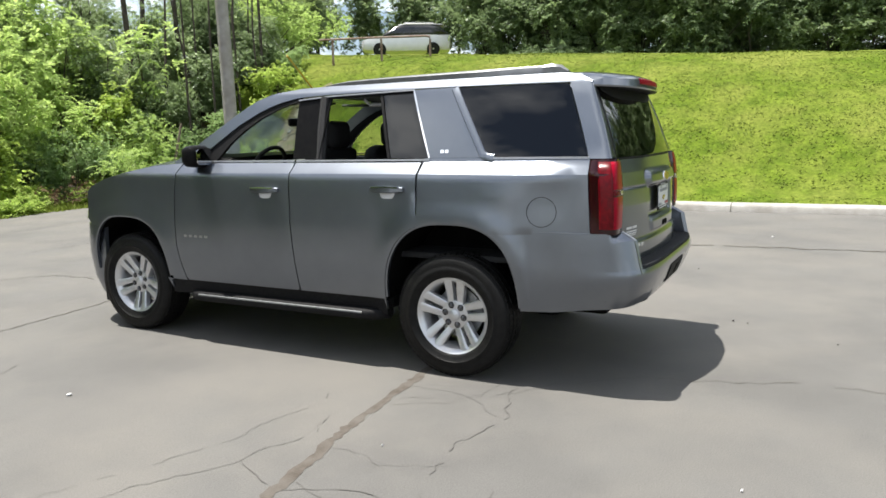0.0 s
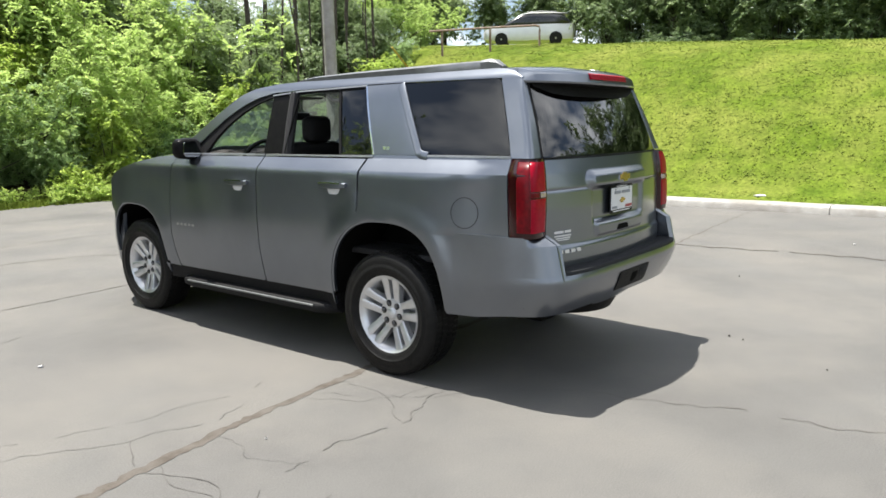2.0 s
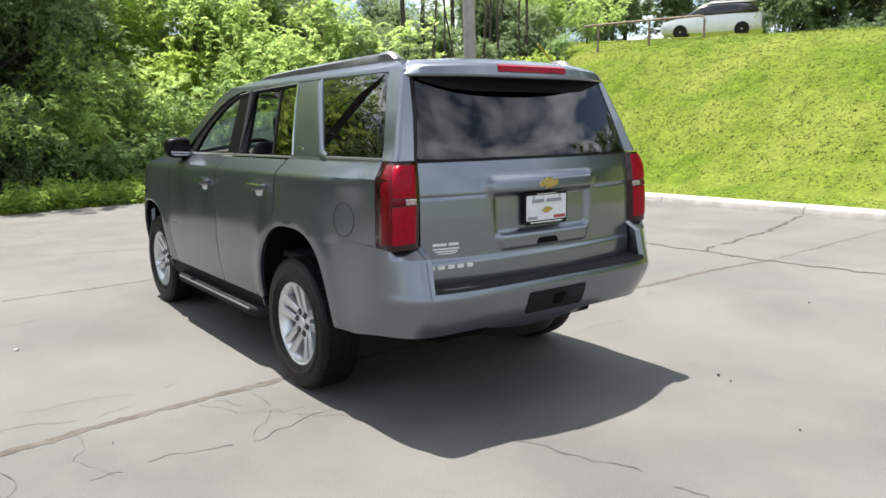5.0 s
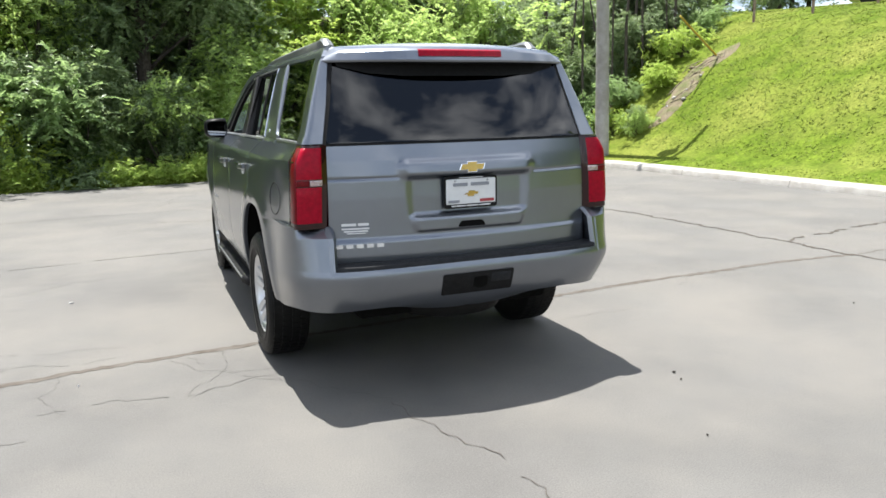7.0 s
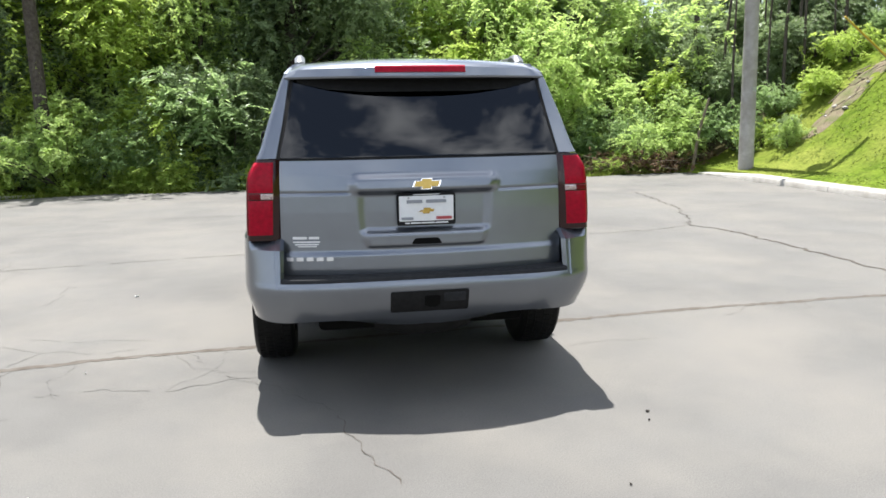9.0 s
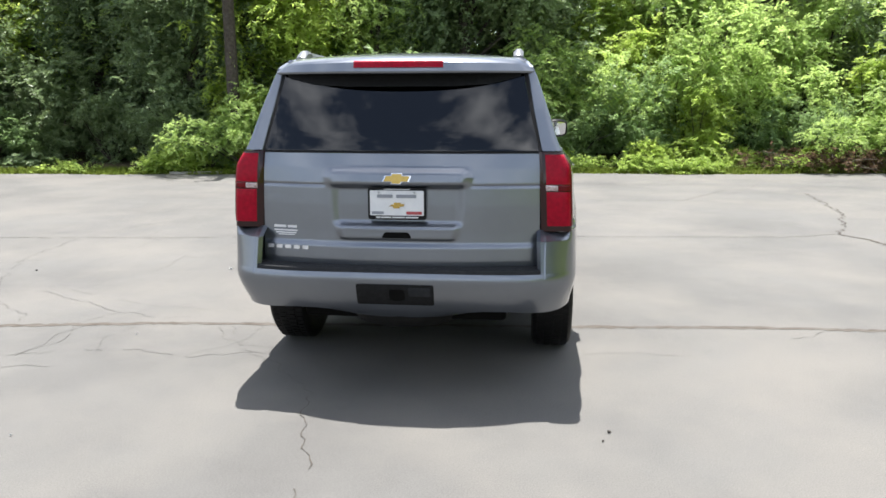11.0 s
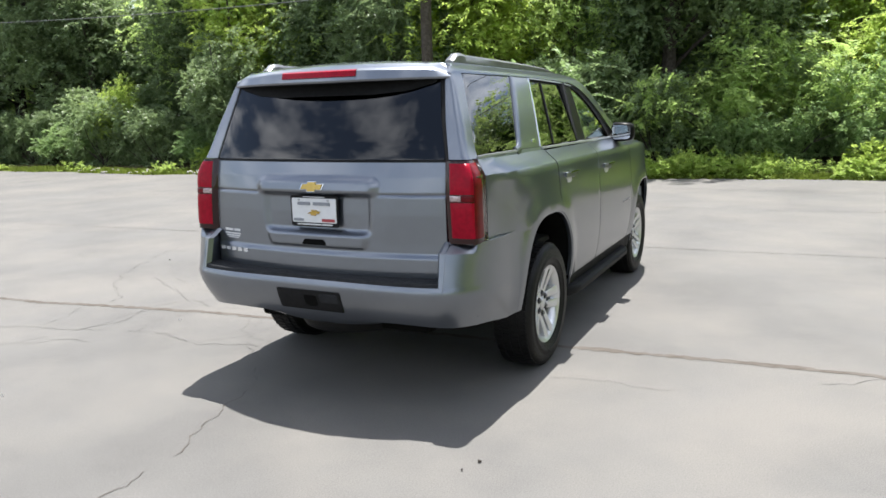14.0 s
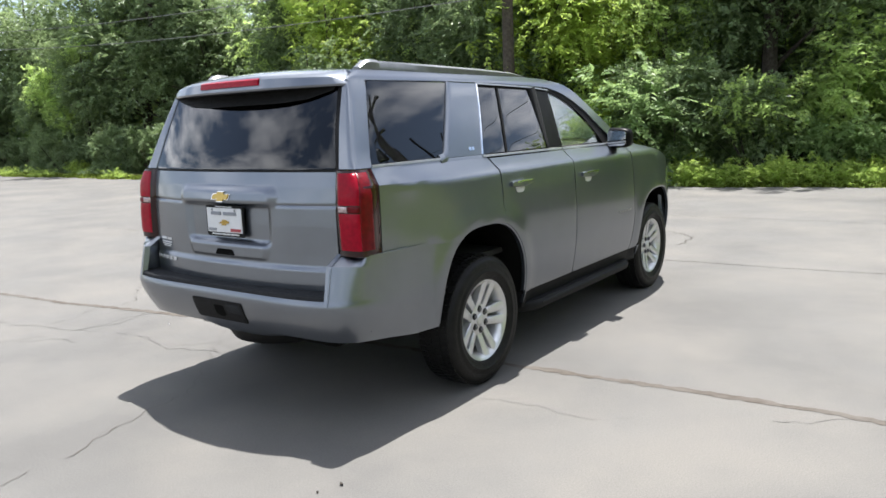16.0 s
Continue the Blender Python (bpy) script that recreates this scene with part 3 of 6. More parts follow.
def bush(name, seed, height, width, leaf, mat, label, clumps=64, per=5, length=0.38, pairs=6, droop=0.35):
    g = np.random.default_rng(seed)
    ob = empty(name, label, "bush", group="bushes at the wood's edge")
    P, O = crown_points(g, clumps, (0, 0, height * 0.52), (width * 0.6, width * 0.55, height * 0.52), 0.35, 12)
    P[:, 2] = np.maximum(P[:, 2], 0.12)
    V, F = sprays(g, P, O, per, length, leaf, pairs, droop, 0.13)
    V[:, 2] = np.maximum(V[:, 2], 0.01)
    bm = bmesh.new()
    limbs(bm, g, (0, 0, 0), P[g.permutation(len(P))[:14]], 0.03)
    tagged(part("stem", bm, M_BARK, ob), kind="stuff")
    leaves = new("leaves", raw_mesh("leaves", V, F, [mat]))
    leaves.parent = ob
    tagged(leaves, kind="stuff")
    return ob


def tree(name, seed, height, crown_r, low, leaf, mat, label, clumps=150, per=5, radius=0.16, lean=0.3):
    g = np.random.default_rng(seed)
    ob = empty(name, label, "tree", group="trees of the wood")
    top = Vector((g.normal(0, lean), g.normal(0, lean), height * 0.9))
    spine = [Vector((0, 0, -0.1)), Vector((g.normal(0, 0.08), g.normal(0, 0.08), height * 0.3)), top * 0.65 + Vector((0.1, 0, 0)), top]
    spine[2].z = height * 0.62
    bm = bmesh.new()
    add_tube(bm, spine, [radius * 1.25, radius * 0.9, radius * 0.55, radius * 0.12], 9)
    part("trunk", bm, M_BARK, ob)
    P, O = crown_points(g, clumps, (0, 0, (height + low) / 2), (crown_r, crown_r, (height - low) / 2), 0.3, 22)
    P[:, 2] = np.maximum(P[:, 2], low * 0.6)
    V, F = sprays(g, P, O, per, 0.55, leaf, 6, 0.4, 0.22)
    bm = bmesh.new()
    for i in g.permutation(len(P))[:22]:
        h = min(max(P[i][2] * 0.7, low * 0.5), height * 0.8)
        f = h / height
        start = spine[0].lerp(spine[3], f / 0.9 if f < 0.9 else 1)
        limbs(bm, g, start, [P[i]], radius * 0.28)
    tagged(part("bough", bm, M_BARK, ob), kind="stuff")
    crown = new("crown", raw_mesh("crown", V, F, [mat]))
    crown.parent = ob
    tagged(crown, kind="stuff")
    return ob


def place_copies(models, spots, seed):
    """Copies of the models, turned and sized, standing on the ground."""
    rng = random.Random(seed)
    first = {}
    for k, x, y, s in spots:
        m = Matrix.Translation((x, y, ground_z(x, y) - 0.03)) @ Matrix.Rotation(rng.uniform(0, 6.28), 4, "Z")
        size = s * rng.uniform(0.9, 1.1)
        if k not in first:
            ob = models[k]
            ob.matrix_basis = m
            first[k] = True
        else:
            ob = copy_thing(models[k], m)
        ob.scale = (size, size, size * rng.uniform(0.92, 1.1))


BUSHES = [
    bush("bush", 1, 2.6, 3.0, 0.115, M_LEAF_A, "bright green leafy bush at the edge of the wood", 170, 4),
    bush("bush", 2, 2.0, 2.8, 0.10, M_LEAF_B, "dense grey-green honeysuckle bush beside the asphalt", 180, 5, 0.28),
    bush("bush", 3, 3.4, 2.8, 0.135, M_LEAF_A, "tall loose bush with drooping leaf sprays", 170, 4, 0.5, 7, 0.6),
    bush("bush", 4, 1.3, 2.2, 0.12, M_LEAF_D, "low yellow-green weedy shrub on the verge", 80, 6, 0.3),
    bush("bush", 5, 2.4, 2.6, 0.105, M_LEAF_B, "rounded shrub with pale-edged green leaves", 180, 5, 0.32),
    bush("bush", 6, 2.8, 2.8, 0.125, M_LEAF_E, "bush under the trees, deep green leaves coloured darker for shade", 150, 6, 0.4),
    bush("bush", 7, 2.8, 2.6, 0.125, M_LEAF_D, "sunlit yellow-green bush thick with vines", 165, 4, 0.45, 7, 0.5),
]
TREES = [
    tree("tree", 11, 11.0, 2.6, 1.6, 0.16, M_LEAF_C, "dark green broadleaf tree with foliage to the ground", 360, 4, 0.16),
    tree("tree", 12, 9.0, 2.3, 1.2, 0.15, M_LEAF_D, "sunlit yellow-green young broadleaf tree", 340, 4, 0.11),
    tree("tree", 13, 12.0, 2.8, 2.2, 0.20, M_LEAF_E, "tall broadleaf tree with dense crown, leaves coloured dark for shade", 330, 4, 0.2),
    tree("tree", 14, 7.5, 2.2, 0.7, 0.14, M_LEAF_A, "leafy sapling tree thick with vines", 340, 4, 0.09),
    tree("tree", 15, 8.0, 2.4, 0.2, 0.19, M_LEAF_C, "dense dark green tree leafy to the ground", 420, 6, 0.12),
    tree("tree", 16, 8.5, 2.3, 0.2, 0.17, M_LEAF_E, "tree leafy to the ground, deep green leaves coloured darker for shade", 440, 5, 0.13),
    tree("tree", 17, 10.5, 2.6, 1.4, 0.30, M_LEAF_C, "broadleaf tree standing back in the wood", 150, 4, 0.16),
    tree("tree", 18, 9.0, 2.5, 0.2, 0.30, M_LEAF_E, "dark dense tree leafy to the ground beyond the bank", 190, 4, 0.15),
]
# Stretches along the wood whose shade comes from the darkened leaf colour.
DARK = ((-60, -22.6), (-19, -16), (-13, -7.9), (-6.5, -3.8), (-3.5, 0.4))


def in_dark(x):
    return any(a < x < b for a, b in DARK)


rng = random.Random(21)
spots = []
# sunny bushes on the rising ground
for dy, gap, lo, hi, kinds in ((1.9, 1.5, 0.65, 0.95, (0, 4, 6, 1)), (3.2, 1.5, 0.85, 1.15, (0, 2, 6, 4)), (4.6, 1.7, 0.95, 1.25, (2, 6, 0, 4)), (6.2, 1.8, 1.1, 1.4, (2, 6, 0, 5)), (8.0, 2.1, 1.2, 1.6, (2, 6, 0))):
    x = 0.7
    while x < 9.0 + dy * 0.3:
        spots.append((rng.choice(kinds), x, lot_edge(x) + dy + rng.uniform(-0.4, 0.4), rng.uniform(lo, hi)))
        x += gap * rng.uniform(0.8, 1.25)
# the row before the tall trees
x = -38.0
while x < 0.6:
    if -3.4 < x < 0.2:
        spots.append((rng.choice((5, 5, 1)), x, lot_edge(x) + rng.uniform(2.2, 3.0), rng.uniform(0.6, 0.8)))
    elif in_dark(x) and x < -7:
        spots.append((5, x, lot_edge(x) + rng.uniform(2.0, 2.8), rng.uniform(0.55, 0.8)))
    elif x < -9:
        spots.append((rng.choice((5, 5, 1)), x, lot_edge(x) + rng.uniform(1.8, 2.6), rng.uniform(0.7, 0.95)))
        spots.append((5, x + 0.6, lot_edge(x) + rng.uniform(3.2, 4.0), rng.uniform(0.85, 1.1)))
    else:
        spots.append((rng.choice((0, 1, 4, 6)), x, lot_edge(x) + rng.uniform(1.8, 2.6), rng.uniform(0.75, 1.0)))
        spots.append((rng.choice((0, 4, 5)), x + 0.6, lot_edge(x) + rng.uniform(3.2, 4.0), rng.uniform(0.85, 1.1)))
    x += rng.uniform(1.1, 1.7)
# low weedy shrubs spilling onto the verge
x = -30.0
while x < 8.8:
    if x > -8 or rng.random() < 0.25:
        spots.append((3, x, lot_edge(x) + rng.uniform(1.0, 1.8), rng.uniform(0.35, 0.6)))
    x += rng.uniform(1.0, 2.6)
# the strip behind the pole and up the bank
spots += [(2, 11.2, 12.1, 0.22), (5, 11.5, 12.5, 0.24), (1, 11.0, 14.2, 0.7), (0, 9.6, 14.9, 0.9), (5, 11.6, 15.8, 0.8), (4, 12.2, 14.0, 0.5), (5, 13.4, 15.6, 0.75), (5, 14.8, 15.6, 0.65), (3, 12.9, 13.4, 0.6), (3, 14.2, 13.9, 0.7),
          (5, 16.0, 15.9, 0.7), (4, 15.6, 14.6, 0.45), (5, 13.0, 17.0, 1.0), (5, 15.3, 17.3, 0.9), (3, 11.1, 13.3, 0.55), (0, 17.4, 16.5, 0.9), (0, -6.3, 13.15, 0.78), (4, -7.4, 13.2, 0.7), (1, -5.2, 13.3, 0.75), (6, -5.0, 13.9, 0.95), (6, -4.2, 13.6, 0.8), (5, -3.5, 14.3, 1.0), (4, -3.2, 15.0, 1.6), (5, -2.4, 14.6, 1.05), (0, -5.6, 14.9, 1.0), (5, -0.9, 14.5, 0.9)]
y = -30.0
while y < 13.5:
    spots.append((5, 29.2 - 0.1 * max(y - 6, 0) + rng.uniform(-0.4, 0.4), y, rng.uniform(1.15, 1.45)))
    y += rng.uniform(1.2, 1.8)
place_copies(BUSHES, spots, 3)
spots = [(1, -6.9, lot_edge(-7.0) + 3.0, 0.95), (1, -5.9, lot_edge(-5.9) + 3.3, 0.85), (5, -8.5, lot_edge(-8.5) + 2.7, 0.8), (1, -6.7, lot_edge(-6.7) + 5.0, 0.9), (1, -19.6, lot_edge(-19.6) + 2.6, 0.36), (5, -14.6, lot_edge(-14.6) + 2.6, 0.6),
         (1, -15.2, lot_edge(-15) + 4.4, 0.75), (3, -3.65, lot_edge(-3.6) + 3.4, 0.8), (0, -17.5, lot_edge(-17.5) + 5.5, 0.9), (5, -1.9, 21.0, 0.95)]
# trees close to the edge, in the leaf whose colour carries the shade
x = -38.0
while x < 0.3:
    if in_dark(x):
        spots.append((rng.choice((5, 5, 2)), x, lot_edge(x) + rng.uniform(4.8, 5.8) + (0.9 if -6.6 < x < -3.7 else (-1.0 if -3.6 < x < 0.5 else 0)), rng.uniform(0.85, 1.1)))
    x += rng.uniform(1.3, 1.9)
# the wood behind
for row, (dy, gap) in enumerate([(7.4, 2.6), (9.4, 2.6), (12.0, 2.9), (16.0, 3.4), (20.0, 4.0)]):
    x = -44.0
    while x < 1.0:
        kind = rng.choice([3, 0, 5] if row == 0 else [0, 2, 5, 1, 2] if row == 1 else [6, 6, 7])
        spots.append((kind, x, lot_edge(x) + dy + rng.uniform(-0.9, 0.9), rng.uniform(0.85, 1.15) * (0.42 if x < -33 else 0.55 if x < -29 else 0.78 if x < -22 else 1.0)))
        x += gap * rng.uniform(0.75, 1.3)
# small trees at the top of the bushy rise, low enough to leave open sky above
for x, y, k, k_size in ((2.0, 22.5, 3, 0.5), (4.2, 22.4, 1, 0.42), (6.4, 22.2, 3, 0.46), (8.4, 21.6, 0, 0.36), (9.8, 20.6, 3, 0.4), (10.8, 21.4, 5, 0.4), (12.6, 20.8, 5, 0.4), (7.6, 20.4, 5, 0.44), (11.8, 19.6, 5, 0.4), (6.0, 21.0, 0, 0.38),
                        (7.5, 18.4, 3, 0.46), (9.1, 18.9, 0, 0.34), (10.6, 17.4, 5, 0.46), (11.6, 16.6, 5, 0.42), (6.0, 19.4, 3, 0.48), (4.0, 20.0, 3, 0.5), (2.4, 20.0, 3, 0.5), (5.0, 23.6, 5, 0.45), (9.4, 22.9, 5, 0.42), (3.2, 24.0, 5, 0.5)):
    spots.append((k, x, y, k_size))
spots += [(5, 10.6, 18.6, 0.45), (5, 13.2, 18.4, 0.45), (5, 14.6, 17.4, 0.4), (5, 15.8, 19.0, 0.42), (3, 17.8, 18.6, 0.34), (7, 26.4, 21.8, 0.55), (7, 33.5, 23.0, 0.62), (7, 35.0, 20.8, 0.66), (7, 37.0, 18.5, 0.7), (7, 31.0, 25.4, 0.75), (7, 28.6, 24.4, 0.7), (7, 39.5, 22.0, 0.9), (7, 34.0, 27.0, 0.8), (7, 24.0, 23.0, 0.6),
          (5, 16.0, 18.6, 0.5), (3, 17.6, 20.0, 0.5), (5, 19.0, 21.5, 0.55), (3, 14.6, 19.6, 0.5), (5, 20.6, 19.6, 0.5), (3, 21.6, 18.6, 0.36), (5, 13.4, 21.5, 0.5)]
# low thick trees far to the west, where the wood runs out
x = -47.0
while x < -28.0:
    spots.append((rng.choice((4, 5, 5)), x, lot_edge(x) + rng.uniform(2.5, 4.2), rng.uniform(0.55, 0.72) * (0.8 if x < -34 else 1.0)))
    x += rng.uniform(1.3, 1.9)
# along the far side of the road over the crest
for x0, gap, lo, hi, kinds, y1 in ((30.5, 1.7, 0.85, 1.05, (5, 7), 14), (33.0, 2.0, 0.85, 1.05, (7,), 15), (36.0, 2.4, 0.95, 1.15, (7,), 16)):
    y = -34.0
    while y < y1:
        spots.append((rng.choice(kinds), x0 + rng.uniform(-0.6, 0.9), y, rng.uniform(lo, hi)))
        y += gap * rng.uniform(0.8, 1.2)
place_copies(TREES, spots, 8)

# bare trunks that stand clear of the leaves
for i, (x, y, r, h) in enumerate([(-6.66, 13.25, 0.145, 10), (-12.5, 17.0, 0.2, 11), (11.4, 17.2, 0.09, 8), (12.6, 18.0, 0.08, 8), (13.7, 17.6, 0.07, 7), (28.5, 9.8, 0.2, 10)] + [(11.0 + 0.36 * k + 0.2 * math.sin(5 * k), 15.4 + 0.9 * math.sin(3.1 * k + 1), 0.028 + 0.008 * (k % 3), 4.0 + k % 4) for k in range(13)]):
    g = np.random.default_rng(60 + i)
    z = ground_z(x, y)
    ob = empty("bare_trunk", "grey-brown bare tree trunk rising among the leaves", "tree", (x, y, z), "bare trunks")
    part("trunk", tube([(0, 0, -0.1), (0.05 * g.normal(), 0.05, h * 0.4), ((0.0 if i == 0 else 0.15 if r > 0.06 else 0.5) * g.normal(), 0.1, h)], [r * 1.15, r, r * 0.6], 10), M_BARK, ob)

g = np.random.default_rng(9)
pts = []
while len(pts) < 7000:
    x = g.uniform(-34, 9.6)
    pts.append((x, lot_edge(x) + 0.12 + 1.0 * g.random() ** 1.3, 0.06 + (0.13 if x > 1.2 else 0.32 if x > -2.5 else 0.52 if x > -9 else 0.15) * g.random() ** 1.6))
P = np.array([p for p in pts if (p[0] > -9.5 or p[2] < 0.08) and noise.noise(Vector((p[0] * 0.7, p[1] * 0.9, 3))) > (-0.12 if p[0] > -9.5 else 0.22) + 0.25 * (p[2] - 0.2)])
V, F = sprays(g, P, np.tile([0, -0.3, 0.5], (len(P), 1)), 3, 0.20, 0.085, 4, 0.3, 0.1)
V[:, 2] = np.maximum(V[:, 2], 0.02)
tagged(new("verge_weeds", raw_mesh("verge_weeds", V, F, [M_WEED])), "low leafy weeds spilling towards the asphalt", "weeds", kind="stuff")

# dry brush heap at the end of the kerb
g = np.random.default_rng(31)
ob = empty("brush_heap", "heap of dry brown cut branches with dead leaves by the kerb", "branches", (8.1, 14.25, 0.02))
for k in range(60):
    a = g.uniform(0, 6.28)
    c = Vector((g.normal(0, 0.75), g.normal(0, 0.25), 0.05 + 0.34 * g.random()))
    d = Vector((math.cos(a), math.sin(a) * 0.6, g.normal(0, 0.2))) * g.uniform(0.3, 0.6)
    a0, a1 = c - d, c + d
    a0.z, a1.z = max(a0.z, 0.02), max(a1.z, 0.02)
    part("branch", tube([a0, c + Vector((0, 0, 0.05)), a1], [0.014, 0.011, 0.005], 5), M_TWIG, ob)
P = np.stack([g.normal(0, 0.8, 150), g.normal(0, 0.28, 150), 0.06 + 0.34 * g.random(150)], 1)
V, F = sprays(g, P, np.tile([0, -0.4, 0.3], (len(P), 1)), 3, 0.25, 0.10, 4, 0.5, 0.1)
V[:, 2] = np.maximum(V[:, 2], 0.01)
dead = new("dead_leaves", raw_mesh("dead_leaves", V, F, [M_DEADLEAF]))
dead.parent = ob
tagged(dead, "curled brown dead leaves", kind="stuff")

thing("leaning_stake", tube([(9.55, 13.85, ground_z(9.55, 13.85) - 0.1), (9.72, 13.85, 1.1), (9.95, 13.8, 2.0)], [0.045, 0.04, 0.03], 8), M_TWIG, "pale bare stake leaning among the bushes", "stake")

# utility pole with its cables and guy
PX, PY, PZ = 10.06, 12.06, ground_z(10.06, 12.06)
pole = empty("utility_pole", "weathered grey wooden utility pole on the grass verge", "utility pole", (PX, PY, PZ))
part("shaft", tube([(0, 0, -0.1), (-0.05, 0, 3.0), (-0.12, 0, 6.0), (-0.2, 0, 9.8)], [0.185, 0.17, 0.155, 0.125], 20), M_POLE, pole)
part("crossarm", box((-1.2, -0.06, 8.9), (1.2, 0.06, 9.02), 0.01), M_POLE, pole)
for dx in (-1.1, -0.5, 0.55, 1.1):
    part("insulator", lathe([(0, 0.001), (0.02, 0.035), (0.06, 0.04), (0.1, 0.02), (0.12, 0.001)], sides=10), M_KERB, pole).matrix_basis = pose(dx, 0, 9.02, 0, -90, 0)
part("tag_plate", box((-0.05, -0.195, 1.9), (0.05, -0.176, 2.0)), M_STEEL, pole)
can = part("transformer", tube([(0.24, -0.14, 6.55), (0.24, -0.14, 6.6), (0.24, -0.14, 7.25), (0.24, -0.14, 7.32)], [0.17, 0.2, 0.2, 0.13], 20), M_STEEL, pole, "grey transformer can")
part("bushing", tube([(0.24, -0.14, 7.32), (0.24, -0.14, 7.52)], [0.05, 0.02], 8), M_KERB, can)
part("bracket", box((-0.1, -0.16, 6.8), (0.2, -0.08, 6.88), 0.01), M_STEEL, pole)
part("lower_arm", box((-0.55, -0.05, 7.75), (0.55, 0.05, 7.85), 0.01), M_POLE, pole)


def cable(name, x0, z0, x1, z1, low_x, low_z, y0, y1, label):
    pts = []
    for i in range(41):
        x = x0 + (x1 - x0) * i / 40
        k = (z1 - low_z) / (x1 - low_x) ** 2 if x > low_x else (z0 - low_z) / (x0 - low_x) ** 2
        pts.append((x, y0 + (y1 - y0) * i / 40, low_z + k * (x - low_x) ** 2))
    return thing(name, tube(pts, 0.011, 6), M_CABLE, label, "cable", group="overhead cables")


cable("overhead_cable", -62, 9.0, PX - 0.1, PZ + 5.0, -6, 4.6, 13.2, PY, "grey telephone cable sagging before the trees")
cable("overhead_cable", -66, 10.5, PX - 0.1, PZ + 6.0, -8, 5.45, 13.2, PY, "thin grey cable sagging before the trees")
GX, GY = 14.06, 12.15
GZ = ground_z(GX, GY)
guy = empty("guy_wire", "steel guy wire with yellow plastic guard on the bank", "guy wire", (GX, GY, GZ))
top = Vector((PX - 0.16 - GX, PY - GY, PZ + 5.7 - GZ))
part("wire", tube([Vector((0, 0, -0.05)), top], 0.008, 6), M_STEEL, guy)
part("guard", tube([top * 0.03, top * 0.36], 0.03, 10), M_YELLOW, guy, "yellow guard tube")

# pipe barrier near the top of the bank
bar = empty("pipe_barrier", "rusty painted pipe barrier on top of the bank", "barrier", (17.58, 10.04, ground_z(17.58, 10.04)))
west = Vector((15.9 - 17.58, 13.4 - 10.04, 0))
zt = 4.82 - ground_z(17.58, 10.04)
part("top_pipe", tube([west + Vector((0, 0, zt - 0.05)), west * 0.5 + Vector((0, 0, zt - 0.01)), Vector((-0.1, 0.1, zt)), Vector((-0.01, 0.01, zt - 0.03)), Vector((0, 0, zt - 0.12)), Vector((0, 0, -0.2))],
                      [0.035] * 6, 10), M_RUST, bar)
for f in (0.44, 0.88):
    p = west * f
    gz = ground_z(17.58 + p.x, 10.04 + p.y) - ground_z(17.58, 10.04)
    part("post", tube([(p.x, p.y, gz - 0.2), (p.x, p.y, zt - 0.03)], 0.04, 8), M_RUST, bar)


# a silver car on the road beyond the crest, its wheels hidden by the bank
M_SILVER = material("silver_car_paint", (0.58, 0.58, 0.57), (0.64, 0.64, 0.63), 3.0, 0.35, metal=0.5, coat=0.8)
M_CARGLASS = material("dark_car_glass", (0.012, 0.014, 0.016), (0.018, 0.02, 0.022), 4, 0.08, spec=0.6)
M_FARTYRE = material("dull_tyre_rubber", (0.012, 0.012, 0.012), (0.02, 0.02, 0.019), 20, 0.7, spec=0.2)


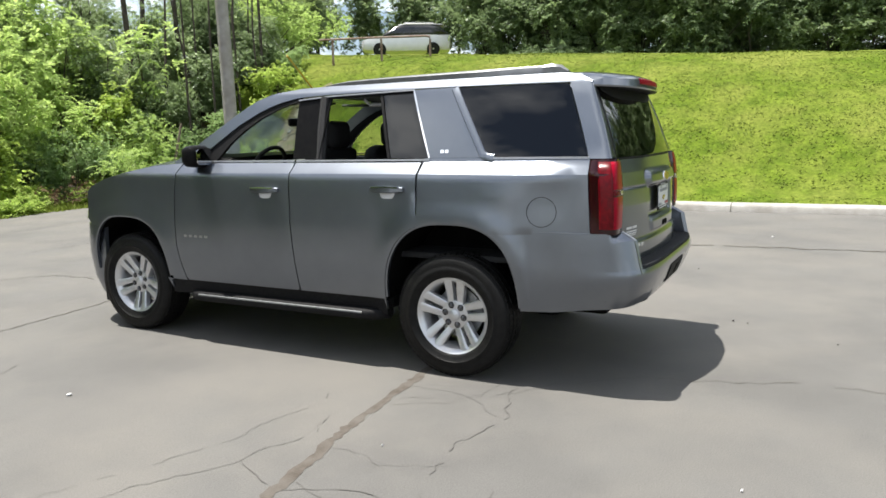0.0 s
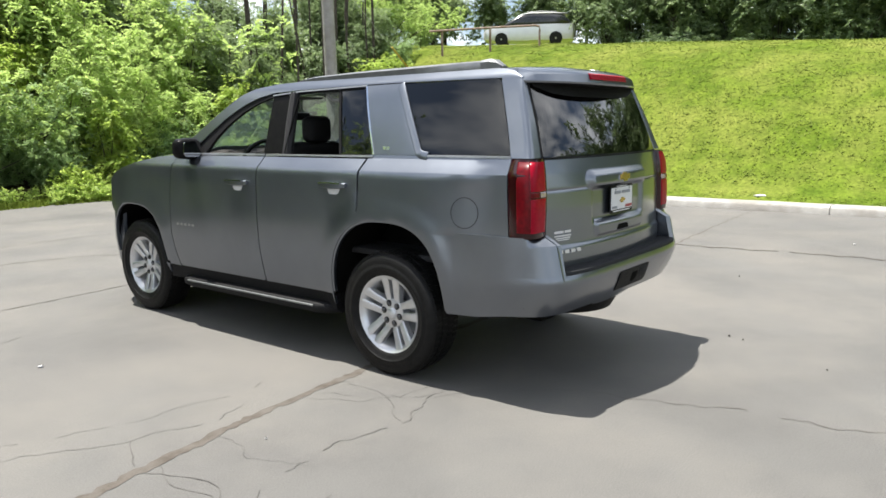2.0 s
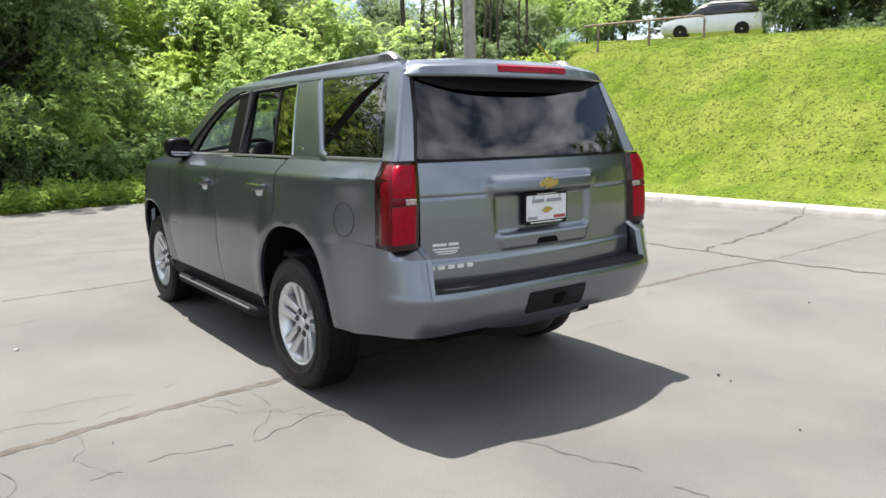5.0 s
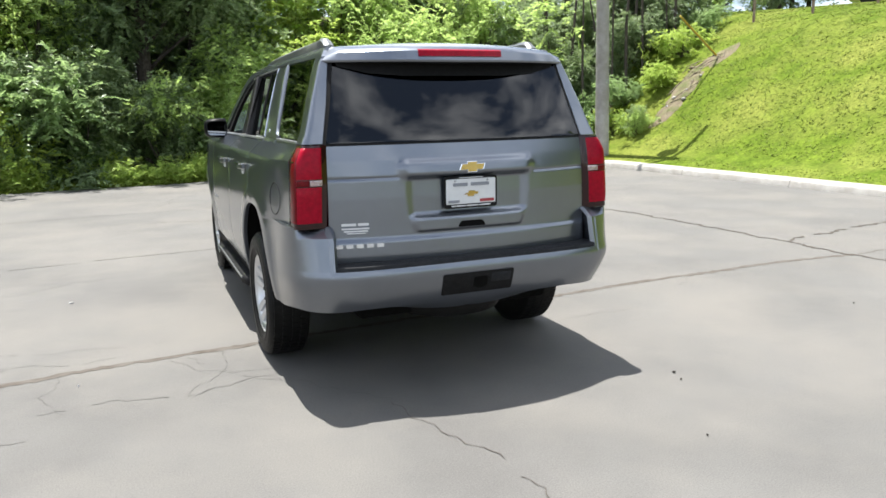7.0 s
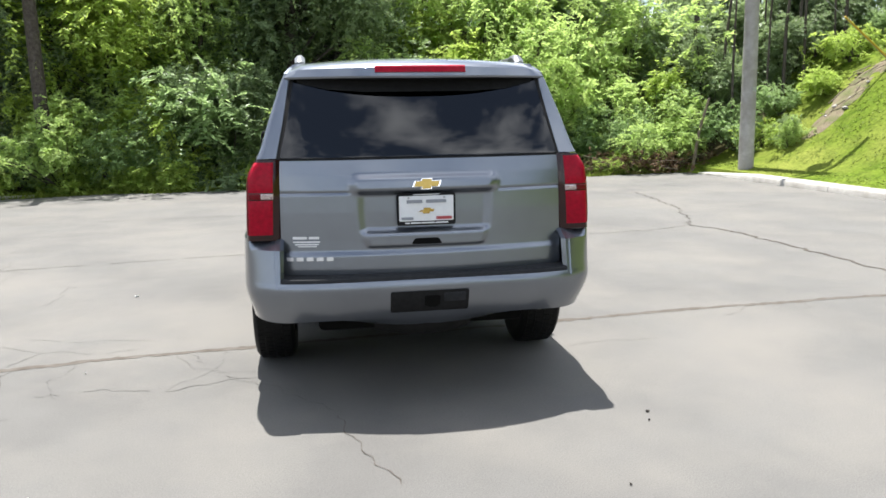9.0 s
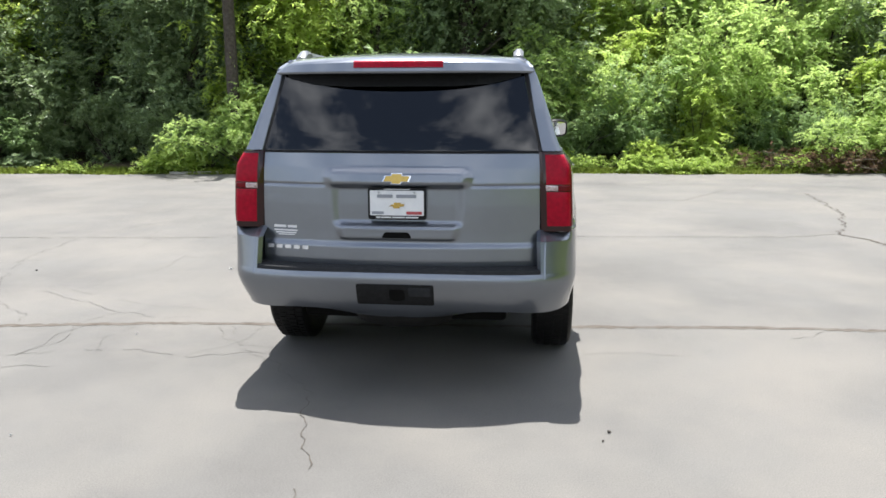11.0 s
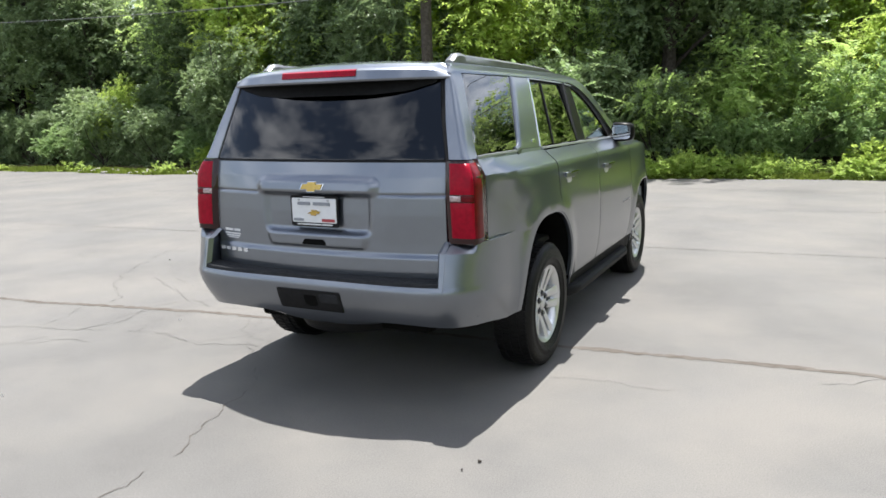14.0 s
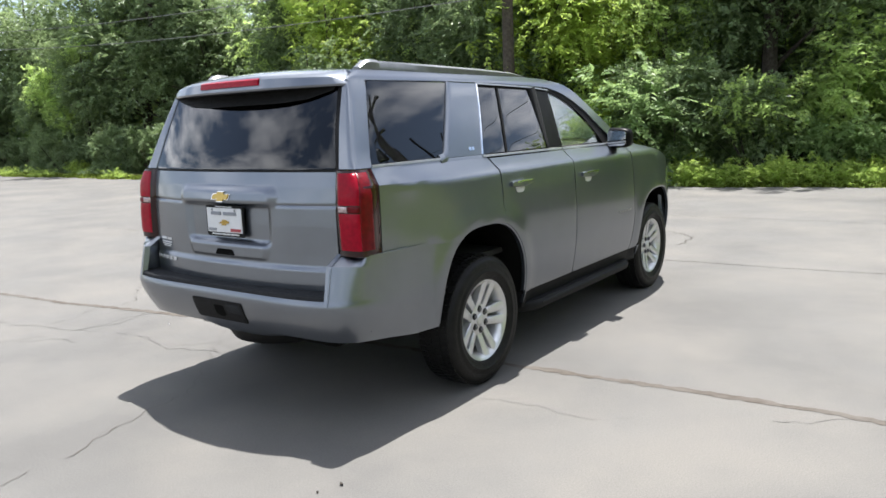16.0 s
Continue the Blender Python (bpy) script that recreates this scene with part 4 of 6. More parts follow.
def passing_car(x, y):
    car = empty("car", "silver crossover car on the road beyond the grass bank", "car", (x, y, ground_z(x, y)))
    car.rotation_euler.z = radians(31)

    def shell(outline, halves, name, mat, parent, label=""):
        """Cross-sections along the length: each (y, low, high), with a half width that narrows upwards."""
        bm = bmesh.new()
        rows = []
        for (py, lo, hi), (w0, w1) in zip(outline, halves):
            rows.append([(sx * w, py, lo + (hi - lo) * f) for sx, w, f in ((-1, w0 * 0.96, 0), (-1, w0, 0.3), (-1, (w0 + w1) / 2, 0.75), (-1, w1, 0.95), (-1, w1 * 0.8, 1), (1, w1 * 0.8, 1), (1, w1, 0.95), (1, (w0 + w1) / 2, 0.75), (1, w0, 0.3), (1, w0 * 0.96, 0))])
        vs = add_grid(bm, rows, True)
        bm.faces.new(vs[0][::-1])
        bm.faces.new(vs[-1])
        bmesh.ops.recalc_face_normals(bm, faces=bm.faces)
        return part(name, bm, mat, parent, label)

    body = shell([(-2.3, 0.35, 0.95), (-2.2, 0.28, 1.05), (-1.0, 0.25, 1.08), (0.6, 0.25, 1.05), (1.6, 0.28, 0.98), (2.2, 0.32, 0.85), (2.32, 0.38, 0.75)], [(0.80, 0.78), (0.90, 0.86), (0.93, 0.88), (0.93, 0.88), (0.92, 0.85), (0.84, 0.76), (0.72, 0.66)], "body", M_SILVER, car)
    shell([(-2.12, 1.06, 1.10), (-1.75, 1.06, 1.50), (-1.2, 1.06, 1.58), (0.0, 1.05, 1.60), (0.5, 1.04, 1.52), (1.25, 1.02, 1.06)], [(0.80, 0.76), (0.84, 0.66), (0.85, 0.66), (0.85, 0.66), (0.85, 0.66), (0.82, 0.78)], "glasshouse", M_CARGLASS, body, "dark side glass")
    shell([(-1.95, 1.56, 1.58), (-1.2, 1.57, 1.65), (0.0, 1.59, 1.67), (0.45, 1.53, 1.58)], [(0.62, 0.55), (0.68, 0.58), (0.68, 0.58), (0.64, 0.56)], "roof", M_SILVER, body)
    for sx in (-1, 1):
        for py in (-1.35, 1.4):
            w = part("wheel", lathe([(0.10, 0.05), (0.11, 0.22), (0.10, 0.33), (-0.10, 0.33), (-0.11, 0.22), (-0.10, 0.05)], sides=20), M_FARTYRE, car)
            w.matrix_basis = pose(sx * 0.85, py, 0.33)
        part("roof_rail", tube([(sx * 0.58, -1.4, 1.66), (sx * 0.58, -0.6, 1.70), (sx * 0.58, 0.1, 1.68)], 0.02, 6), M_STEEL, car)
    return car


passing_car(29.6, 17.9)


# ---- the sport utility vehicle: rear axle over the origin, front towards +y ----
def paint_material():
    m = material("grey_metallic_paint", (0.145, 0.160, 0.185), (0.158, 0.174, 0.200), 3.0, 0.31, metal=0.9, coat=1.0, rough_vary=0.03)
    n, l = m.node_tree.nodes, m.node_tree.links
    n["Principled BSDF"].inputs["Coat Roughness"].default_value = 0.12
    n["Principled BSDF"].inputs["Coat IOR"].default_value = 1.46
    n["Principled BSDF"].inputs["Specular Tint"].default_value = (0.48, 0.49, 0.51, 1)
    co, vor, bp = n.new("ShaderNodeTexCoord"), n.new("ShaderNodeTexNoise"), n.new("ShaderNodeBump")
    vor.inputs["Scale"].default_value = 900
    bp.inputs["Strength"].default_value, bp.inputs["Distance"].default_value = 0.06, 0.002
    l.new(co.outputs["Object"], vor.inputs["Vector"])
    l.new(vor.outputs["Fac"], bp.inputs["Height"])
    l.new(bp.outputs[0], n["Principled BSDF"].inputs["Normal"])
    return m


M_PAINT = paint_material()
M_BLACK = material("black_plastic", (0.008, 0.008, 0.0085), (0.013, 0.013, 0.0135), 40, 0.6, bump=0.15, bump_scale=300, spec=0.1)
M_GLOSSBLACK = material("gloss_black_trim", (0.006, 0.006, 0.0065), (0.009, 0.009, 0.009), 20, 0.3, spec=0.04)
M_PAD = material("grey_step_pad", (0.018, 0.019, 0.0205), (0.026, 0.027, 0.029), 30, 0.7, bump=0.25, bump_scale=250, spec=0.08)
M_CHROME = material("chrome", (0.78, 0.79, 0.80), (0.70, 0.71, 0.72), 30, 0.08, metal=1.0)
M_SATIN = material("satin_silver", (0.29, 0.297, 0.304), (0.346, 0.353, 0.36), 25, 0.32, metal=0.9)
M_ALLOY = material("silver_alloy", (0.52, 0.53, 0.55), (0.60, 0.61, 0.62), 18, 0.28, metal=0.6, coat=0.4, c3=(0.46, 0.455, 0.45), scale3=9)
M_RAIL = material("grey_rail_paint", (0.15, 0.155, 0.16), (0.19, 0.195, 0.20), 12, 0.35, metal=0.6)
M_LETTER = material("bright_letter", (0.58, 0.59, 0.60), (0.66, 0.67, 0.68), 30, 0.25, metal=0.5)
M_NUT = material("dark_steel_nut", (0.112, 0.112, 0.115), (0.154, 0.154, 0.158), 40, 0.35, metal=0.9)
M_TRIM = material("grey_cabin_trim", (0.15, 0.147, 0.14), (0.18, 0.176, 0.168), 50, 0.8)
M_STRIP = material("worn_bright_strip", (0.165, 0.171, 0.176), (0.22, 0.226, 0.231), 25, 0.42, metal=0.8)
M_TYRE = material("tyre_rubber", (0.0045, 0.0045, 0.0045), (0.009, 0.0088, 0.0085), 22, 0.5, bump=0.2, bump_scale=90, spec=0.15)
M_UNDER = material("underbody", (0.004, 0.004, 0.004), (0.007, 0.007, 0.0065), 8, 0.9, spec=0.03)
M_CLOTH = material("black_upholstery", (0.0084, 0.0084, 0.009), (0.0132, 0.0132, 0.0144), 60, 0.75, bump=0.2, bump_scale=200)
M_LINER = material("grey_headliner", (0.18, 0.18, 0.174), (0.216, 0.216, 0.21), 50, 0.9)
M_RED = material("red_lamp_lens", (0.20, 0.0006, 0.010), (0.28, 0.001, 0.015), 38, 0.3, coat=0.08, spec=0.1)
# Darker copy of the lens red: shade on the outer lens is coloured in.
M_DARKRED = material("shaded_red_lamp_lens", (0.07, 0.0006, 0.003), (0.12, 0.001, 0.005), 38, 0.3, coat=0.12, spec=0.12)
M_DEEPRED = material("dark_red_lamp_lens", (0.012, 0.0012, 0.002), (0.02, 0.0014, 0.0026), 26, 0.16, coat=0.4, spec=0.2)
M_CLEAR = material("clear_lamp_lens", (0.22, 0.14, 0.14), (0.5, 0.42, 0.42), 90, 0.15, metal=0.4, coat=0.4)
M_HEADLAMP = material("smoked_headlamp", (0.03, 0.03, 0.032), (0.06, 0.06, 0.065), 30, 0.1, coat=0.5)
M_GOLD = material("gold_badge", (0.403, 0.273, 0.065), (0.468, 0.325, 0.091), 30, 0.25, metal=0.7)
M_WHITE = material("white_plate", (0.533, 0.54, 0.554), (0.576, 0.583, 0.59), 30, 0.4)
M_GREYINK = material("grey_print", (0.18, 0.192, 0.216), (0.204, 0.216, 0.24), 60, 0.5)
M_REDINK = material("red_print", (0.27, 0.03, 0.036), (0.3, 0.036, 0.042), 60, 0.5)
M_TINT = glass_material("privacy_glass", (0.035, 0.035, 0.04), 1.6)
M_WINDOW = glass_material("clear_car_glass", (0.80, 0.85, 0.82), 1.6)
M_MIRROR = material("mirror_glass", (0.62, 0.63, 0.64), None, rough=0.02, metal=1.0)

suv = empty("suv", "dark grey metallic four-door suv with silver alloy wheels, parked", "car")

BODY_Z = [0.30, 0.42, 0.50, 0.62, 0.75, 0.95, 1.10, 1.22, 1.275, 1.302, 1.378, 1.60, 1.80, 1.86, 1.905]
BODY_X = [0.93, 0.955, 0.975, 0.992, 1.000, 0.993, 0.982, 0.977, 0.975, 0.967, 0.887, 0.817, 0.747, 0.717, 0.665]
ARCH_A, ARCH_Z, ARCH_N = 0.475, 0.40, 2.7
REAR, FRONT = -0.035, 2.90
AXLES = ((REAR, 0.60), (FRONT, 0.56))


def arch_top(y, axle, b):
    q = abs(y - axle) / ARCH_A
    return ARCH_Z + b * max(0.0, 1 - q ** ARCH_N) ** (1 / ARCH_N) if q < 1 else 0.0


# the flank below the shoulder is one smooth curve
FLANK_Z = np.linspace(0.20, 1.95, 351)
FLANK_X = np.interp(FLANK_Z, BODY_Z, BODY_X)
soft = np.convolve(np.pad(FLANK_X, 20, mode="edge"), np.hanning(41) / np.hanning(41).sum(), mode="valid")
fine_soft = np.convolve(np.pad(FLANK_X, 12, mode="edge"), np.hanning(25) / np.hanning(25).sum(), mode="valid")
FLANK_X = np.where((FLANK_Z > 1.46) & (FLANK_Z < 1.76), fine_soft, FLANK_X)
FLANK_X = np.where(FLANK_Z < 1.16, soft, np.where(FLANK_Z > 1.26, FLANK_X, soft + (FLANK_X - soft) * (FLANK_Z - 1.16) / 0.10))


def side_x(y, z):
    """Half width of the body."""
    w = interp(z, FLANK_Z, FLANK_X)
    low = 1 - smooth01((z - 1.15) / 0.25)
    w += 0.018 * low * smooth01((y + 0.75) / 0.5)
    if y < -0.4:
        w -= 0.036 * min((-0.4 - y) / 0.52, 1.3) ** 1.5 * low
    if y < -0.62 and 0.95 < z < 1.42:
        w += (interp(z, [0.95, 1.302, 1.385, 1.42], [0.958, 0.940, 0.892, 0.885]) - w) * smooth01((-0.62 - y) / 0.28)
    if y > 2.7:
        w -= 0.15 * ((y - 2.7) / 0.9) ** 2.2
    for axle, b in AXLES:
        q = ((abs(y - axle) / ARCH_A) ** ARCH_N + (max(z - ARCH_Z, 0) / b) ** ARCH_N) ** (1 / ARCH_N)
        w += 0.012 * smooth01((1.24 - q) / 0.16) * smooth01((q - 0.8) / 0.1)
    return w


def side_point(y, z, s, inset=0.0):
    return Vector((s * (side_x(y, z) - inset), y, z))


def arch_points(axle, b, a0, a1, n=22):
    """Points on a wheel opening, from angle a0 to a1 (0: forwards, 180: rearwards)."""
    pts = []
    for k in range(n + 1):
        t = radians(a0 + (a1 - a0) * k / n)
        c, s = math.cos(t), math.sin(t)
        pts.append((axle + ARCH_A * math.copysign(abs(c) ** (2 / ARCH_N), c), ARCH_Z + b * abs(s) ** (2 / ARCH_N)))
    return pts


def rounded(poly, r, n=4):
    out = []
    k = len(poly)
    for i in range(k):
        a, b, c = Vector(poly[i - 1]), Vector(poly[i]), Vector(poly[(i + 1) % k])
        u, v = (a - b), (c - b)
        d = min(r, u.length * 0.45, v.length * 0.45)
        p, q = b + u.normalized() * d, b + v.normalized() * d
        for j in range(n + 1):
            t = j / n
            out.append(tuple((1 - t) ** 2 * p + 2 * t * (1 - t) * b + t * t * q))
    return out


def panel(poly, place, inward, thick=0.022, step=0.07, round_edge=0.004, creases=()):
    """A sheet cut to a polygon in two coordinates, bent onto a surface and given thickness."""
    bm = bmesh.new()
    f = bm.faces.new([bm.verts.new((u, v, 0)) for u, v in poly])
    us, vs = [p[0] for p in poly], [p[1] for p in poly]
    for lo, hi, no in ((min(us), max(us), (1, 0, 0)), (min(vs), max(vs), (0, 1, 0))):
        c = math.floor(lo / step) * step + step
        while c < hi:
            bmesh.ops.bisect_plane(bm, geom=bm.verts[:] + bm.edges[:] + bm.faces[:], dist=1e-5, plane_co=Vector(no) * c, plane_no=no)
            c += step
    for c in creases:
        if min(vs) < c < max(vs):
            bmesh.ops.bisect_plane(bm, geom=bm.verts[:] + bm.edges[:] + bm.faces[:], dist=1e-5, plane_co=(0, c, 0), plane_no=(0, 1, 0))
    edge = {v for e in bm.edges if len(e.link_faces) == 1 for v in e.verts}
    coords = {v: (v.co.x, v.co.y) for v in bm.verts}
    faces = bm.faces[:]
    r = bmesh.ops.extrude_face_region(bm, geom=faces, use_keep_orig=True)
    new_v = [g for g in r["geom"] if isinstance(g, bmesh.types.BMVert)]
    # pair the copies with their originals by plan position
    for v in new_v:
        u, w = v.co.x, v.co.y
        v.co = place(u, w) + inward(u, w) * thick
    for v, (u, w) in coords.items():
        v.co = place(u, w) + (inward(u, w) * round_edge if v in edge else Vector((0, 0, 0)))
    bmesh.ops.recalc_face_normals(bm, faces=bm.faces)
    return bm


def side_panel(name, poly, s, mat, parent=None, label="", inset=0.0, thick=0.022, step=0.05, smooth=20):
    bm = panel(poly, lambda y, z: side_point(y, z, s, inset), lambda y, z: Vector((-s, 0, 0)), thick, step, 0.0008, (1.275, 1.302, 1.378))
    return part(name, bm, mat, parent or suv, label, smooth)


def pane_x(z):
    """Half width of the side glass: one gentle curve from sill to roof."""
    return 0.880 - 0.315 * (z - 1.40) - 0.055 * (z - 1.40) ** 2


def side_pane(name, poly, s, mat, parent, label, inset):
    bm = panel(poly, lambda y, z: Vector((s * (pane_x(z) - inset), y, z)), lambda y, z: Vector((-s, 0, 0)), 0.005, 0.05, 0.0008)
    return part(name, bm, mat, parent, label, 20)


def resample(pts, n):
    d = [0.0]
    for a, b in zip(pts, pts[1:]):
        d.append(d[-1] + math.hypot(b[0] - a[0], b[1] - a[1]))
    return [(interp(t, d, [p[0] for p in pts]), interp(t, d, [p[1] for p in pts])) for t in np.linspace(0, d[-1], n)]


def side_strip(name, outer, inner, s, mat, parent=None, label="", inset=0.0, thick=0.022, n=34, across=4):
    """A curved band of the flank between two lines that run the same way."""
    a, b = resample(outer, n), resample(inner, n)
    bm = bmesh.new()
    add_grid(bm, [[side_point(p[0] + (q[0] - p[0]) * k / across, p[1] + (q[1] - p[1]) * k / across, s, inset) for k in range(across + 1)] for p, q in zip(a, b)])
    r = bmesh.ops.extrude_face_region(bm, geom=bm.faces[:], use_keep_orig=True)
    for v in [g for g in r["geom"] if isinstance(g, bmesh.types.BMVert)]:
        v.co.x -= s * thick
    bmesh.ops.recalc_face_normals(bm, faces=bm.faces)
    return part(name, bm, mat, parent or suv, label, 38)


A_OUT = [(2.42, 1.375), (2.25, 1.475), (2.05, 1.60), (1.86, 1.72), (1.68, 1.82), (1.52, 1.872), (1.30, 1.897), (1.0, 1.905), (0.0, 1.905), (-0.68, 1.902), (-0.78, 1.890), (-0.83, 1.866), (-0.872, 1.842)]
A_IN = [(-0.868, 1.834), (-0.74, 1.842), (-0.70, 1.842), (0.0, 1.85), (0.34, 1.85), (1.0, 1.842), (1.28, 1.832), (1.46, 1.798), (1.62, 1.742), (1.80, 1.652), (1.96, 1.545), (2.12, 1.435), (2.20, 1.378)]


def bar_between(a, b, s, inset_a, width, mat, name, parent, label=""):
    """A bright strip laid along points of the body side."""
    bm = bmesh.new()
    rows = []
    pts = [a] + [b] if not isinstance(a, list) else a
    for i, (y, z) in enumerate(pts):
        p = Vector(pts[max(i - 1, 0)])
        q = Vector(pts[min(i + 1, len(pts) - 1)])
        d = (q - p).normalized()
        ny, nz = -d.y * width / 2, d.x * width / 2
        rows.append([side_point(y - ny, z - nz, s, -inset_a * 0.2), side_point(y - ny * 0.8, z - nz * 0.8, s, -inset_a), side_point(y + ny * 0.8, z + nz * 0.8, s, -inset_a),
                     side_point(y + ny, z + nz, s, -inset_a * 0.2), side_point(y + ny, z + nz, s, 0.012), side_point(y - ny, z - nz, s, 0.012)])
    vs = add_grid(bm, rows, True)
    bm.faces.new(vs[0][::-1])
    bm.faces.new(vs[-1])
    bmesh.ops.recalc_face_normals(bm, faces=bm.faces)
    return part(name, bm, mat, parent, label)


def fine(pts, step=0.12):
    out = []
    for a, b in zip(pts, pts[1:]):
        n = max(1, int(math.hypot(b[0] - a[0], b[1] - a[1]) / step))
        out += [(a[0] + (b[0] - a[0]) * i / n, a[1] + (b[1] - a[1]) * i / n) for i in range(n)]
    return out + [pts[-1]]


def handle(parent, y, z, s):
    bm = bmesh.new()
    rows = []
    for i in range(9):
        u = i / 8
        yy = y + 0.125 - 0.25 * u
        out = 0.012 + 0.034 * math.sin(math.pi * min(max(u, 0.06), 0.94)) ** 0.5
        zc, h = z + 0.004, 0.016 + 0.006 * math.sin(math.pi * u)
        rows.append([side_point(yy, zc + dz * h, s, -out + dx) for dz, dx in ((-1, 0.010), (-0.7, 0.002), (0.7, 0.0), (1, 0.008), (0.6, 0.02), (-0.6, 0.02))])
    vs = add_grid(bm, rows, True)
    bm.faces.new(vs[0][::-1])
    bm.faces.new(vs[-1])
    bmesh.ops.recalc_face_normals(bm, faces=bm.faces)
    h = part("handle", bm, M_PAINT, parent, "body-coloured handle with chrome strip")
    bar_between([(y + 0.10, z + 0.018), (y, z + 0.021), (y - 0.10, z + 0.018)], None, s, 0.049, 0.012, M_CHROME, "chrome_strip", h)
    bm = bmesh.new()
    cup = rounded([(y + 0.062, z - 0.012), (y - 0.062, z - 0.012), (y - 0.042, z - 0.056), (y + 0.042, z - 0.056)], 0.02)
    part("handle_cup", panel(cup, lambda a, b: side_point(a, b, s, -0.006), lambda a, b: Vector((-s, 0, 0)), 0.012, 0.02, 0.002), M_WHITE, parent, "bright cup behind the handle")


def word_bars(parent, y, z, s, n, w, h, gap, mat, name="badge_letter"):
    for i in range(n):
        yy = y - (w + gap) * i
        poly = rounded([(yy, z), (yy - w, z), (yy - w, z + h), (yy, z + h)], 0.004, 2)
        side_panel(name, poly, s, mat, parent, inset=-0.004, thick=0.006, step=0.2)


def body_side(s):
    """All that belongs to one flank: fender, doors, quarter, pillars, glass and trim."""
    left = s < 0
    # front fender
    arch = arch_points(FRONT, 0.56, 0, 180)
    fender = [(2.315, 1.372), (2.6, 1.352), (2.9, 1.30), (3.2, 1.235), (3.36, 1.185), (3.46, 1.14), (3.46, 0.90), (3.385, 0.86)] \
        + [p for p in arch if p[1] < 0.86 and p[0] > 3.0][-1:] + [p for p in arch if p[1] >= 0.86 or p[0] < FRONT] + [(2.462, 0.48), (2.265, 0.47), (2.30, 0.60), (2.328, 0.75), (2.335, 1.0)]
    side_panel("front_fender", fender, s, M_PAINT)
    # doors
    fd = [(2.306, 1.372), (2.328, 1.0), (2.32, 0.75), (2.292, 0.60), (2.258, 0.475), (1.165, 0.475), (1.175, 0.60), (1.21, 0.95), (1.225, 1.372)]
    front_door = side_panel("front_door", rounded(fd, 0.025, 2), s, M_PAINT)
    rear_arch = [p for p in arch_points(REAR, 0.60, 0, 90) if p[1] < 0.985]
    rd = [(1.217, 1.372), (1.202, 0.95), (1.167, 0.60), (1.157, 0.475), (0.455, 0.475)] + [(y + 0.004, z) for y, z in rear_arch] + [(0.195, 1.05), (0.205, 1.372)]
    rear_door = side_panel("rear_door", rd, s, M_PAINT)
    handle(front_door, 1.425, 1.183, s)
    handle(rear_door, 0.405, 1.20, s)
    word_bars(front_door, 2.235, 0.815, s, 5, 0.034, 0.018, 0.018, M_SATIN)
    # shoulder lines between glass and sheet metal
    bar_between(fine([(2.19, 1.383), (1.23, 1.385)]), None, s, 0.006, 0.013, M_SATIN, "belt_trim", front_door, "bright belt trim")
    bar_between(fine([(1.215, 1.385), (0.15, 1.388)]), None, s, 0.006, 0.013, M_SATIN, "belt_trim", rear_door, "bright belt trim")
    # quarter panel with C pillar
    # the pillar between the windows and the lower panel are one pressing
    lower = [(0.187, 1.398), (0.187, 1.05), (0.187, arch_top(0.187, REAR, 0.60))] + [p for p in arch_points(REAR, 0.60, 66, 180) if p[1] > 0.945 and p[0] < 0.18] \
        + [(-0.42, 0.943), (-0.90, 0.962), (-0.928, 0.965), (-0.912, 1.20), (-0.906, 1.398)]
    quarter = side_panel("rear_quarter_panel", lower, s, M_PAINT)
    side_panel("c_pillar", [(0.155, 1.40), (0.335, 1.842), (0.03, 1.845), (-0.215, 1.40)], s, M_PAINT, inset=0.001)
    side_strip("roof_side", A_OUT, A_IN[::-1], s, M_PAINT, n=48)
    # chrome round the quarter glass and the rear door glass
    bar_between(fine([(-0.30, 1.396), (-0.250, 1.402), (-0.220, 1.420), (-0.198, 1.46), (0.03, 1.84)], 0.04), None, s, 0.005, 0.048, M_PAINT, "quarter_trim", quarter, "raised painted window border")
    bar_between(fine([(-0.90, 1.397), (-0.24, 1.397)]), None, s, 0.005, 0.013, M_SATIN, "quarter_trim", quarter, "bright window trim")
    bar_between(fine([(0.150, 1.40), (0.335, 1.842)]), None, s, 0.004, 0.014, M_CHROME, "door_edge_trim", rear_door, "bright window trim")
    bar_between(fine([(0.335, 1.843), (1.0, 1.83), (1.28, 1.812)]), None, s, 0.005, 0.010, M_SATIN, "drip_trim", rear_door, "thin bright drip trim")
    # fuel flap
    if left:
        ring = [(-0.64 + 0.088 * math.cos(2 * math.pi * k / 28), 1.082 + 0.088 * math.sin(2 * math.pi * k / 28)) for k in range(28)]
        part("fuel_flap_gap", tube([side_point(y, z, s, 0.0) for y, z in ring + ring[:1]], 0.0024, 6), M_PAD, quarter, "dark gap round the fuel flap")
    word_bars(quarter, 0.075, 1.43, s, 2, 0.026, 0.022, 0.006, M_CHROME, "badge_mark")
    # black window frames
    side_panel("b_pillar", [(1.262, 1.40), (1.285, 1.812), (1.0, 1.83), (1.035, 1.40)], s, M_GLOSSBLACK, inset=0.012, thick=0.012)
    side_strip("window_sash", [(2.195, 1.385), (2.12, 1.435), (1.96, 1.545), (1.80, 1.652), (1.62, 1.742), (1.46, 1.798), (1.28, 1.832)], [(1.99, 1.385), (1.96, 1.42), (1.88, 1.51), (1.76, 1.605), (1.61, 1.695), (1.45, 1.762), (1.28, 1.805)], s, M_BLACK, front_door, inset=0.012, thick=0.03, n=20)
    side_panel("window_sash", [(1.03, 1.828), (0.33, 1.84), (0.325, 1.822), (1.03, 1.81)], s, M_BLACK, rear_door, inset=0.012, thick=0.03)
